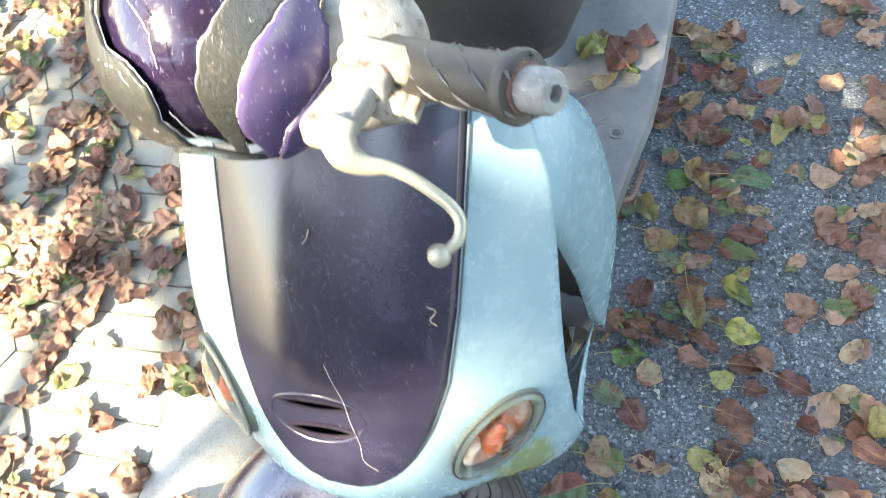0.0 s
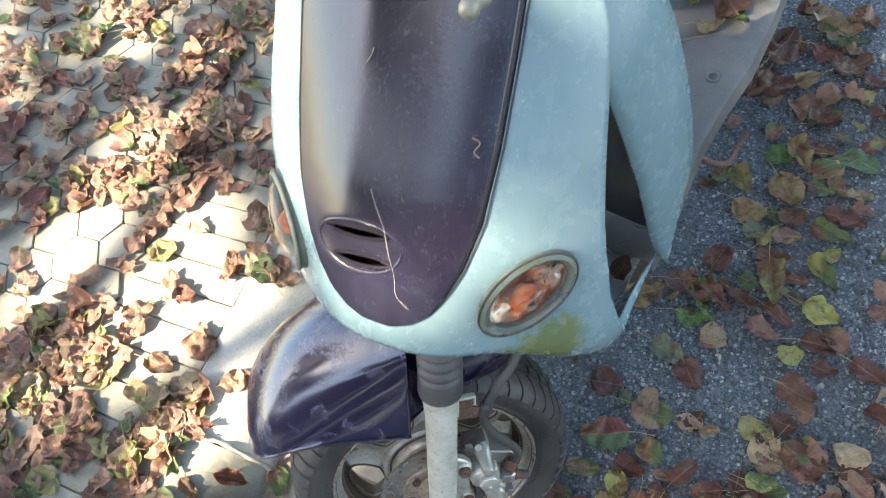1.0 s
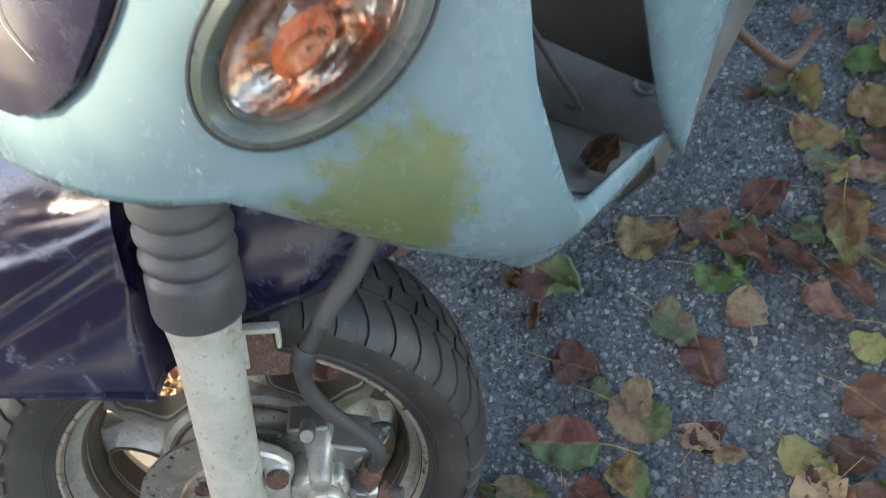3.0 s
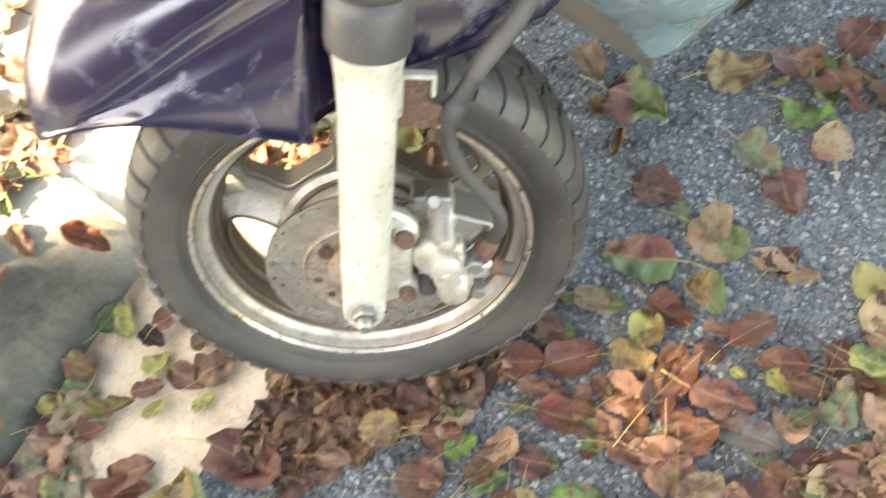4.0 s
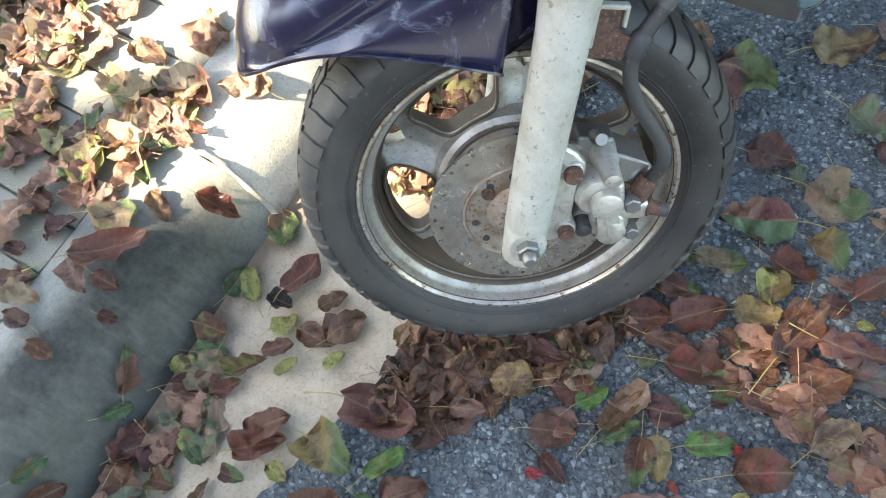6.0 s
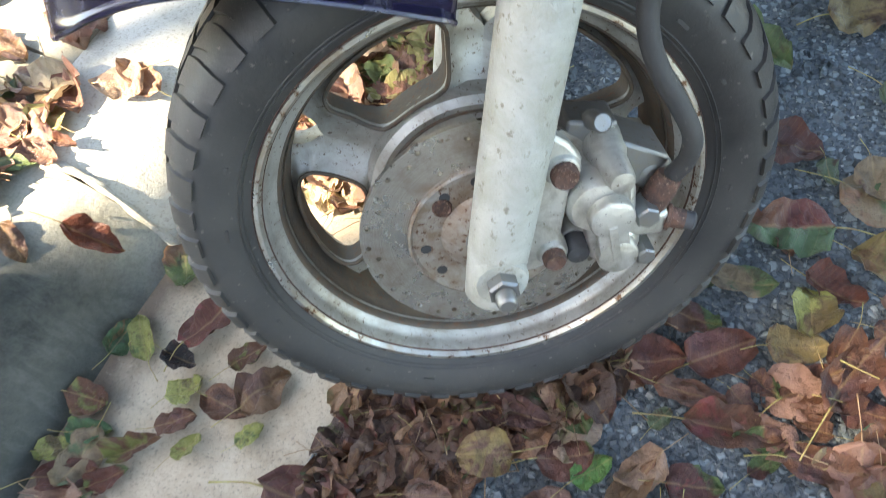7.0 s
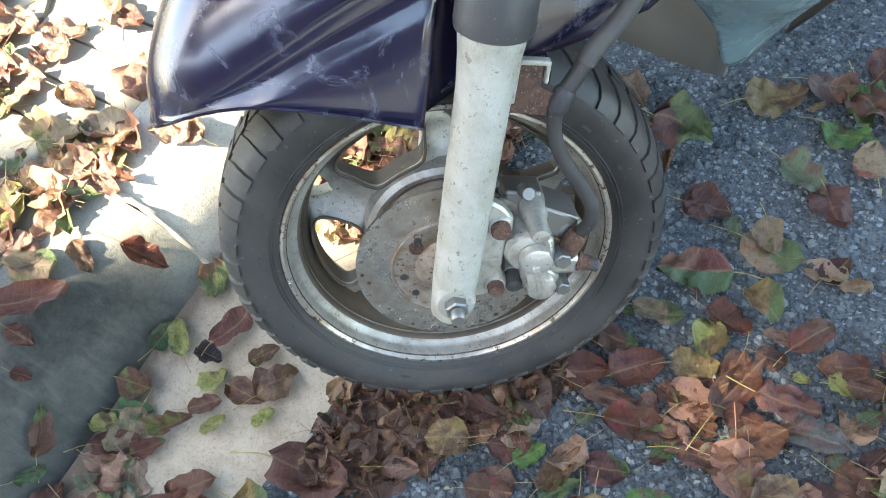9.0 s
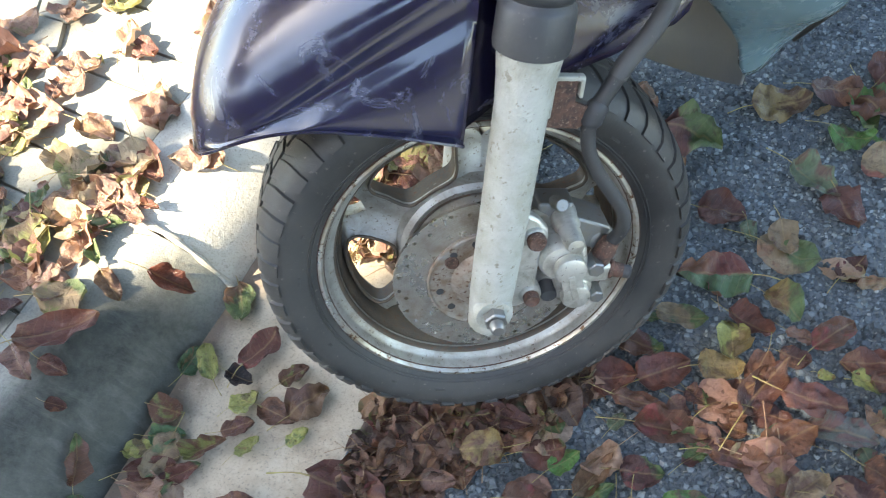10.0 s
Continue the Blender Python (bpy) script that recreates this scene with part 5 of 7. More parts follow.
    for i in range(7):
        t = i / 6 * math.pi / 2
        for k in range(24):
            a = 2 * math.pi * k / 24
            u, z = -0.018 + 0.064 * math.cos(a) * math.cos(t), 0.620 + 0.0395 * math.sin(a) * math.cos(t)
            vs.append(apron_point(u, z, 0.0006 - 0.028 * math.sin(t)))
    part("vent_cavity", vs, facing(vs, grid_faces(7, 24, True), -S_REAR), VENT_BLACK, panel)
    return apron


apron = build_apron()


def build_signal(side):
    """An oval indicator sunk in the apron: bezel, lens, reflector, bulb."""
    c, e1, e2, nrm = signal_frame(side)
    lamp = thing("turn_signal", "", "")
    lamp.location = c
    child(lamp, scooter, "oval clear indicator lamp with orange bulb")

    def ring(ra, rb, h, k, n=40):
        return [c + e1 * ra * math.cos(2 * math.pi * i / n) + e2 * rb * math.sin(2 * math.pi * i / n) + nrm * h for i in range(n)]

    A1, B1 = SIGNAL_A, SIGNAL_B
    vs = ring(A1 + 0.004, B1 + 0.004, -0.012, 0) + ring(A1 + 0.002, B1 + 0.002, 0.0015, 0) + ring(A1 - 0.002, B1 - 0.002, 0.0035, 0) + ring(A1 - 0.0060, B1 - 0.0055, 0.0005, 0) + ring(A1 - 0.009, B1 - 0.008, -0.004, 0)
    flip = e1.cross(e2).dot(nrm) < 0
    fs = grid_faces(5, 40, True)
    part("bezel", vs, facing(vs, fs, nrm), BEZEL, lamp, "pale greenish bezel ring")
    vs = []
    for k in range(7):
        t = k / 6 * math.pi / 2
        vs += ring((A1 - 0.0085) * math.cos(t) + 1e-5, (B1 - 0.0075) * math.cos(t) + 1e-5, -0.003 + 0.019 * math.sin(t), 0)
    fs = grid_faces(7, 40, True)
    v, f = tube(ring(A1 + 0.0035, B1 + 0.0035, 0.0, 0) + ring(A1 + 0.0035, B1 + 0.0035, 0.0, 0)[:1], 0.0011, 6)
    part("seam", v, f, DARK_PLASTIC, lamp)
    part("lens", vs, facing(vs, fs, nrm), LENS, lamp, "clear dirty lens", solid=0.0016)
    vs = []
    for k in range(11):
        t = k / 10 * math.pi / 2
        row = ring((A1 - 0.009) * math.cos(t) + 1e-5, (B1 - 0.008) * math.cos(t) + 1e-5, -0.004 - 0.014 * math.sin(t), 0)
        vs += [p + nrm * 0.0045 * math.sin(t) * noise.noise(p * 150) for p in row]
    fs = grid_faces(11, 40, True)
    part("reflector", vs, facing(vs, fs, nrm), REFLECTOR, lamp, "dulled chrome reflector with painted orange bulb glints", smooth=False)
    v, f = lathe([(-0.006, 0.005), (0.0, 0.008), (0.006, 0.0095), (0.012, 0.0085), (0.016, 0.005), (0.017, 0.0)], c - nrm * 0.010 - e1 * 0.003, nrm, 20, True)
    v = [p + e1 * ((Vector(p) - c).dot(e1) * 0.7) + nrm * 0.004 * noise.noise(Vector(p) * 170) for p in map(Vector, v)]
    part("bulb", v, f, AMBER, lamp, "orange bulb")


build_signal(1)
build_signal(-1)


def build_floor():
    # footboard: rising from the apron's foot, with a raised outer edge and skirt
    st = [(0.425, 0.262, 0.196), (0.48, 0.272, 0.204), (0.54, 0.286, 0.207), (0.61, 0.304, 0.212), (0.68, 0.318, 0.226), (0.75, 0.325, 0.243), (0.85, 0.328, 0.252), (1.00, 0.330, 0.258), (1.12, 0.332, 0.255)]
    prof = [(-1.0, -0.085), (-1.02, -0.03), (-1.0, -0.004), (-0.96, 0.0), (-0.6, -0.002), (-0.38, 0.0), (-0.30, 0.014), (-0.22, 0.046), (-0.1, 0.058), (0.1, 0.058), (0.22, 0.046), (0.30, 0.014), (0.38, 0.0), (0.6, -0.002), (0.96, 0.0), (1.0, -0.004), (1.02, -0.03), (1.0, -0.085)]
    vs = []
    for v, z, w in st:
        rise = min(1.0, max(0.0, (v - 0.47) / 0.15))
        for q, d in prof:
            vs.append(S(q * w * (0.86 if d < -0.05 else 1.0), v, z + (d * rise if d > 0 else d)))
    fl = part("footboard", vs, [g[::-1] for g in grid_faces(len(st), len(prof))], FLOOR_PLASTIC, scooter, "dusty grey plastic footboard", solid=0.003)
    for v, z, u in ((0.717, 0.3235, 0.200), (0.479, 0.2735, 0.170)):
        for side in (1, -1):
            p = S(u * side, v, z)
            vv, ff = lathe([(-0.002, 0.0125), (0.0015, 0.0125), (0.002, 0.0105), (0.0, 0.0085), (-0.003, 0.008)], p, UP, 24, False)
            part("screw_cup", vv, ff, FLOOR_PLASTIC, fl)
            vv, ff = lathe([(-0.004, 0.0075), (0.0, 0.0072), (0.0012, 0.005), (0.0012, 0.0)], p, UP, 12, False)
            part("screw", vv, ff, DARK_PLASTIC, fl)
    # moulded ribs on the mat
    for k in range(4):
        v0 = 0.60 + 0.06 * k
        vv, ff = tube([S(0.10, v0 - 0.03, lerp_table(v0 - 0.03, [s[0] for s in st], [s[1] for s in st]) + 0.001), S(0.19, v0 + 0.02, lerp_table(v0 + 0.02, [s[0] for s in st], [s[1] for s in st]) + 0.0005)], 0.003, 6)
        part("rib", vv, ff, FLOOR_PLASTIC, fl)
    # inner leg shield behind the apron
    vs = []
    ins = [(0.30, 0.455, 0.190), (0.38, 0.475, 0.196), (0.48, 0.480, 0.190), (0.60, 0.478, 0.178), (0.70, 0.468, 0.158), (0.75, 0.452, 0.130), (0.79, 0.430, 0.09)]
    for z, v, w in ins:
        for q in np.linspace(-1, 1, 15):
            vs.append(S(q * w, v + 0.035 * (1 - abs(q)) ** 1.2, z))
    part("inner_leg_shield", vs, grid_faces(len(ins), 15), FLOOR_PLASTIC, scooter, "grey plastic inner leg shield", solid=0.003)
    # headset tunnel between apron and inner shield, dark
    v, f = tube([S(0, 0.29, 0.56), S(0, 0.37, 0.70), S(0, 0.44, 0.82)], [0.045, 0.04, 0.03], 16)
    part("steering_column", v, f, DARK_PLASTIC, scooter)
    # floor below the apron that closes the slot's view
    vs = []
    for v in np.linspace(0.30, 0.47, 6):
        for q in np.linspace(-1, 1, 9):
            vs.append(S(q * 0.180, v, 0.256 + 0.10 * max(0.0, (0.40 - v) / 0.10) ** 1.6))
    part("inner_floor", vs, [g[::-1] for g in grid_faces(6, 9)], GUARD, scooter, "dusty grey ledge inside the leg shield", solid=0.003)
    # a thin black cable seen in the slot
    v, f = tube(smooth_path([S(0.135, 0.33, 0.50), S(0.150, 0.36, 0.40), S(0.155, 0.385, 0.335), S(0.135, 0.40, 0.315)], 6), 0.0022, 8)
    part("cable", v, f, DARK_PLASTIC, scooter)


build_floor()


def build_rear():
    # seat and rear body, only their front shows
    vs, rings = [], []
    for v, z0, z1, w in ((0.72, 0.52, 0.60, 0.06), (0.74, 0.44, 0.68, 0.10), (0.80, 0.36, 0.74, 0.125), (0.95, 0.33, 0.76, 0.15), (1.20, 0.34, 0.76, 0.16), (1.40, 0.42, 0.77, 0.14), (1.50, 0.55, 0.74, 0.09)):
        for k in range(20):
            a = 2 * math.pi * k / 20
            cu, cz = math.cos(a), math.sin(a)
            vs.append(S(w * math.copysign(abs(cu) ** 0.6, cu), v, (z0 + z1) / 2 + (z1 - z0) / 2 * math.copysign(abs(cz) ** 0.6, cz)))
    fs = grid_faces(7, 20, True) + [tuple(range(20))[::-1], tuple(range(120, 140))]
    part("rear_body", vs, fs, SEAT_VINYL, scooter, "black seat and rear body")
    vs = []
    for v, w, z in ((0.78, 0.05, 0.765), (0.82, 0.10, 0.78), (0.95, 0.125, 0.785), (1.2, 0.13, 0.79), (1.4, 0.11, 0.81), (1.48, 0.06, 0.80)):
        for k in range(9):
            q = -1 + k / 4
            vs.append(S(q * w, v, z + 0.02 - 0.06 * abs(q) ** 3))
    part("seat", vs, [g[::-1] for g in grid_faces(6, 9)], SEAT_VINYL, scooter, "black vinyl seat", solid=0.05)
    c = S(0.0, 1.24, 0.200)
    half = [(0.041, 0.139), (0.054, 0.155), (0.0575, 0.176), (0.044, 0.1925), (0.0, 0.2)]
    v, f = lathe(half + [(-d, r) for d, r in half[:-1][::-1]], c, S_LEFT, 64, False)
    w = part("rear_wheel", v, f, TYRE, scooter, "black rear tyre")
    v, f = lathe([(-0.03, 0.0), (-0.035, 0.140), (0.035, 0.140), (0.03, 0.0)], c, S_LEFT, 40, False)
    part("rear_rim", v, f, RIM, w)
    # rusty side stand reaching the ground
    p = smooth_path([S(0.12, 0.70, 0.20), S(0.20, 0.73, 0.10), S(0.235, 0.775, 0.035), S(0.245, 0.83, 0.012), S(0.252, 0.868, 0.016)], 5)
    v, f = tube(p, [0.006] * (len(p) - 4) + [0.005, 0.005, 0.006, 0.007], 10)
    part("side_stand", v, f, RUST, scooter, "rusty bent side stand")


build_rear()


def build_bars():
    G0, G1 = Vector((-0.0676, 0.3357, 0.9131)), Vector((0.0284, 0.2799, 0.9614))
    ax = (G1 - G0).normalized()
    L = (G1 - G0).length
    rows = [(-0.004, 0.0), (-0.004, 0.030), (0.0, 0.0315), (0.003, 0.030), (0.005, 0.0215), (0.012, 0.0185)]
    rows += [(d, 0.0172 + 0.0006 * math.sin(d * 55)) for d in np.linspace(0.018, L - 0.012, 14)]
    rows += [(L - 0.010, 0.0182), (L - 0.007, 0.0198), (L - 0.002, 0.0202), (L, 0.0190), (L + 0.0005, 0.0)]
    v, f = lathe(rows, G0, ax, 40, False)
    grip = part("grip", v, f, GRIP, scooter, "sun-bleached black rubber handlebar grip")
    e1, e2 = frame_of(ax)
    cuts = []
    for k in range(7):
        for m in range(5):
            a0 = 2 * math.pi * m / 5 + 0.5 * (k % 2)
            pts = [G0 + ax * (0.024 + 0.0148 * k + 0.013 * t) + (e1 * math.cos(a0 + 0.55 * t) + e2 * math.sin(a0 + 0.55 * t)) * 0.0171 for t in (0, 0.25, 0.5, 0.75, 1)]
            cuts.append(tube(pts, [0.0004, 0.0011, 0.0013, 0.0011, 0.0004], 5))
    v, f = joined(*cuts)
    part("grip_groove", v, f, DARK_PLASTIC, grip)
    v, f = lathe([(0, 0.0138), (0.002, 0.0138), (0.0025, 0.0130)], G1, ax, 32, True)
    part("rust_ring", v, f, RUST, grip)
    v, f = lathe([(0.001, 0.0118), (0.012, 0.0122), (0.018, 0.0116), (0.0205, 0.0100), (0.021, 0.0046), (0.015, 0.0040), (0.015, 0.0)], G1, ax, 32, False)
    part("bar_end", v, f, BAR_END, grip, "scuffed grey bar end with a socket")
    # switch housing: a lumpy worn casting inboard of the grip
    C = G0 - ax * 0.030 + Vector((0, 0.004, 0.004))
    vs = []
    for i in range(11):
        t = -1 + 2 * i / 10
        for k in range(24):
            a = 2 * math.pi * k / 24
            r = 0.034 * (1 - abs(t) ** 3.5) ** 0.5 + 0.012 + 0.0035 * noise.noise(Vector((math.cos(a) * 1.4, math.sin(a) * 1.4, t * 1.6)))
            if abs(t) == 1:
                r = 0.02
            vs.append(C + ax * t * 0.042 + (e1 * math.cos(a) * 1.15 + e2 * math.sin(a)) * r)
    fs = [g[::-1] for g in grid_faces(11, 24, True)] + [tuple(range(24)), tuple(range(240, 264))[::-1]]
    part("switch_housing", vs, fs, HOUSING, scooter, "switch housing with flaking pale grey paint")
    # lever perch: a clamp reaching forward from the bar
    pd = Vector((-0.014, -0.050, 0.012)).normalized()
    ps, pt = frame_of(pd)
    v, f = box(Vector((-0.0765, 0.277, 0.940)), pd, pt, ps, (0.046, 0.027, 0.020))
    perch = part("lever_perch", v, f, HOUSING, scooter, "chipped grey lever perch", bevel=0.005)
    v, f = box(Vector((-0.0672, 0.308, 0.931)), pd, pt, ps, (0.030, 0.034, 0.030))
    part("clamp", v, f, HOUSING, perch, bevel=0.005)
    v, f = box(Vector((-0.0600, 0.318, 0.938)), pd, pt, ps, (0.022, 0.050, 0.016))
    part("clamp_cap", v, f, HOUSING, perch, bevel=0.005)
    v, f = lathe([(-0.013, 0.009), (-0.013, 0.011), (0.010, 0.011), (0.012, 0.009), (0.012, 0.0)], (-0.076, 0.262, 0.944), (0.35, -0.45, 0.82), 18, True)
    part("pivot_bolt", v, f, HOUSING, scooter)
    v, f = joined(lathe([(-0.012, 0.010), (0.010, 0.013), (0.020, 0.009), (0.022, 0.0)], (-0.0611, 0.3032, 0.9183), (0.8, -0.3, 0.1), 12, True), box((-0.046, 0.299, 0.920), (0.8, -0.4, 0.3), (0.2, 0.9, 0.1), (0, 0, 1), (0.026, 0.016, 0.012)))
    part("cable_bracket", v, f, HOUSING, scooter, "rust-stained cable bracket", bevel=0.002)
    v, f = tube(smooth_path([(-0.066, 0.30, 0.915), (-0.072, 0.32, 0.89), (-0.085, 0.345, 0.86), (-0.11, 0.37, 0.83)], 5), 0.0035, 8)
    part("brake_cable", v, f, DARK_PLASTIC, scooter, "black brake cable")
    # lever: broad root, slim curved blade, ball end
    pts = smooth_path([(-0.0679, 0.2646, 0.9540), (-0.0705, 0.2554, 0.9489), (-0.0662, 0.2484, 0.9425), (-0.0565, 0.2460, 0.9373), (-0.0449, 0.2469, 0.9337), (-0.0329, 0.2446, 0.9285), (-0.0205, 0.2394, 0.9221),
                       (-0.0101, 0.2336, 0.9164), (-0.0049, 0.2268, 0.9117), (-0.0057, 0.2184, 0.9077), (-0.0112, 0.2123, 0.9060)], 5)
    rad = list(np.interp(np.linspace(0, 10, len(pts)), range(11), (0.0090, 0.0104, 0.0094, 0.0060, 0.0042, 0.0039, 0.0038, 0.0038, 0.0038, 0.0035, 0.0032)))
    v, f = tube(pts, rad, 14, True)
    lever = part("brake_lever", v, f, LEVER, scooter, "aged pale alloy brake lever with ball end")
    vs = []
    c = Vector((-0.0155, 0.2091, 0.9054))
    for i in range(9):
        t = math.pi * i / 8
        for k in range(16):
            a = 2 * math.pi * k / 16
            vs.append(c + Vector((math.sin(t) * math.cos(a), math.sin(t) * math.sin(a), math.cos(t))) * 0.0068)
    part("lever_ball", vs, [g[::-1] for g in grid_faces(9, 16, True)], LEVER, lever)

    # headlight cowl: a round dark nacelle on the bars, its violet skin mostly broken away
    O = Vector((-0.1816, 0.3331, 0.9392))
    cz = Vector((0.4962, -0.5747, 0.6508)).normalized()
    cx = (Vector((0.9741, 0.1648, -0.1551)) - cz * Vector((0.9741, 0.1648, -0.1551)).dot(cz)).normalized()
    cy = cz.cross(cx)
    R = 0.086

    def squeeze(p, q):
        """The nacelle is narrower at its far side and below."""
        return (0.67 if p < 0 else 1.0), (1.0 if q > 0 else 0.77 + 0.20 * max(0.0, min(1.0, p * 1.6)))

    def on_cowl(p, q, lift=0.0):
        """A place on the nacelle, p and q across its face in radii."""
        k = p * p + q * q
        d = math.sqrt(1 - k) if k < 0.96 else 0.2 - (k - 0.96) * 1.5
        sc = 1.0 if k < 0.96 else math.sqrt(0.96 / k)
        sx, sy = squeeze(p, q)
        dent = 1 + 0.02 * noise.noise(Vector((p * 2, q * 2, 3.0)))
        return O + (cx * p * sc * sx + cy * q * sc * sy + cz * d) * (R * dent + lift)

    vs = []
    for i in range(24):
        t = math.pi * i / 23
        for k in range(40):
            a = 2 * math.pi * k / 40
            sx, sy = squeeze(math.sin(t) * math.cos(a), math.sin(t) * math.sin(a))
            vs.append(O + (cx * math.sin(t) * math.cos(a) * sx + cy * math.sin(t) * math.sin(a) * sy + cz * math.cos(t)) * (R - 0.004))
    cowl = part("headlight_shell", vs, [g[::-1] for g in grid_faces(24, 40, True)], VIOLET_DARK, scooter, "cracked dark violet headlight shell")

    def strip(name, rows_, lift, mat, label="", rag=0.0, seed=0.0, n=12, fine=7):
        """A broken piece of skin lying on the nacelle, row by row: height, start, end."""
        hs = [r[0] for r in rows_]
        grid = []
        count = (len(rows_) - 1) * fine + 1
        for i in range(count):
            h = hs[0] + (hs[-1] - hs[0]) * i / (count - 1)
            lo, hi = (float(np.interp(-h, [-x for x in hs], [r[c] for r in rows_])) for c in (1, 2))
            lo += rag * noise.noise(Vector((h * 6 + seed, 0, 0))) + 0.014 * noise.noise(Vector((h * 27 + seed, 4, 0)))
            hi += rag * noise.noise(Vector((h * 6 + seed, 9, 0))) + 0.014 * noise.noise(Vector((h * 27 + seed, 7, 0)))
            for j in range(n):
                s_ = j / (n - 1)
                grid.append(on_cowl(lo + (hi - lo) * s_, h, lift))
        ob = part(name, grid, grid_faces(count, n), mat, cowl, label, solid=0.0028)
        for col in (0, n - 1):
            v_, f_ = tube([grid[i * n + col] + cz * 0.0008 for i in range(count)], [0.0002 + 0.0006 * abs(noise.noise(Vector((i * 0.7, col, seed)))) for i in range(count)], 5)
            part("chipped_edge", v_, f_, SCRAPE, ob, "pale chipped edge")
        return ob

    strip("cowl_rim", [(0.95, -0.30, -0.22), (0.50, -0.86, -0.80), (0.20, -0.97, -0.88), (0.06, -0.99, -0.84), (-0.06, -0.99, -0.78), (-0.22, -0.96, -0.56), (-0.42, -0.89, -0.44), (-0.66, -0.73, -0.38), (-0.84, -0.50, -0.20), (-0.95, -0.24, -0.06)], 0.0015, BLACK_GLOSS, "torn smoky black cowl rim", 0.05, 1.0)
    strip("cowl_band", [(0.9, 0.30, 0.42), (0.55, 0.32, 0.62), (0.21, 0.18, 0.52), (-0.03, 0.01, 0.32), (-0.32, -0.06, 0.21), (-0.57, 0.00, 0.19), (-0.80, 0.16, 0.24), (-0.96, 0.20, 0.28)], 0.0020, BLACK_GLOSS, "black grained cowl band", 0.02, 2.0)
    strip("cowl_piece", [(0.24, 0.60, 0.70), (0.19, 0.51, 0.73), (0.08, 0.42, 0.77), (-0.02, 0.33, 0.90), (-0.10, 0.28, 0.97), (-0.33, 0.20, 0.93), (-0.52, 0.18, 0.80), (-0.66, 0.21, 0.70), (-0.80, 0.34, 0.62), (-0.94, 0.45, 0.58)], 0.0045, VIOLET, "broken violet cowl piece with chipped white edges", 0.012, 3.0)
    strip("cowl_flange", [(-0.10, 0.90, 0.985), (-0.22, 0.78, 0.975), (-0.34, 0.69, 0.945), (-0.48, 0.58, 0.86), (-0.62, 0.47, 0.76), (-0.80, 0.44, 0.66), (-0.94, 0.48, 0.62)], 0.0072, VIOLET, "bent violet flange of the broken piece", 0.008, 5.0)
    strip("cowl_lower_rim", [(-0.88, -0.30, 0.52), (-0.94, -0.34, 0.60), (-0.99, -0.20, 0.60)], 0.004, BLACK_GLOSS, "", 0.05, 6.0, 24)

    # pale cracks that run through the broken skin
    for pts in (((-0.97, 0.02), (-0.86, -0.14), (-0.70, -0.22), (-0.62, -0.34)), ((-0.88, -0.30), (-0.66, -0.52), (-0.42, -0.72)), ((-0.30, -0.55), (-0.12, -0.74), (0.10, -0.84)), ((0.30, 0.10), (0.36, -0.16), (0.34, -0.44)), ((-0.55, 0.25), (-0.40, 0.05), (-0.36, -0.20)), ((0.52, -0.20), (0.66, -0.34), (0.70, -0.52))):
        line = smooth_path([on_cowl(p, q, 0.0048) for p, q in pts], 7)
        line = [p + cx * 0.0012 * noise.noise(p * 300) + cy * 0.0012 * noise.noise(p * 300 + Vector((5, 5, 5))) for p in line]
        v, f = tube(line, [0.0002 + 0.0004 * abs(noise.noise(p * 500)) for p in line], 5)
        part("crack", v, f, SCRAPE, cowl)


build_bars()


def dry_bits():
    """A dry grass strand and curled scraps that cling to the panel."""
    pts = smooth_path([apron_point(u, z, 0.0065) for u, z in ((-0.005, 0.671), (0.002, 0.658), (0.011, 0.643), (0.016, 0.625), (0.023, 0.604), (0.024, 0.588), (0.028, 0.581), (0.037, 0.573))], 4)
    v, f = tube(pts, 0.00022, 5)
    ob = part("grass_strand", v, f, STRAND)
    tagged(ob, "thin dry grass strand clinging to the purple panel", "plant scrap")
    for a in (((-0.019, 0.755), (-0.014, 0.760), (-0.013, 0.765)), ((0.080, 0.713), (0.087, 0.709), (0.083, 0.703), (0.088, 0.699))):
        v, f = tube(smooth_path([apron_point(u, z, 0.0065 + 0.002 * (i % 2)) for i, (u, z) in enumerate(a)], 4), 0.0006, 5)
        ob = part("dry_scrap", v, f, TWIG)
        tagged(ob, "tiny curled dry scrap stuck on the purple panel", "plant scrap")


dry_bits()

# ---- fallen leaves ----


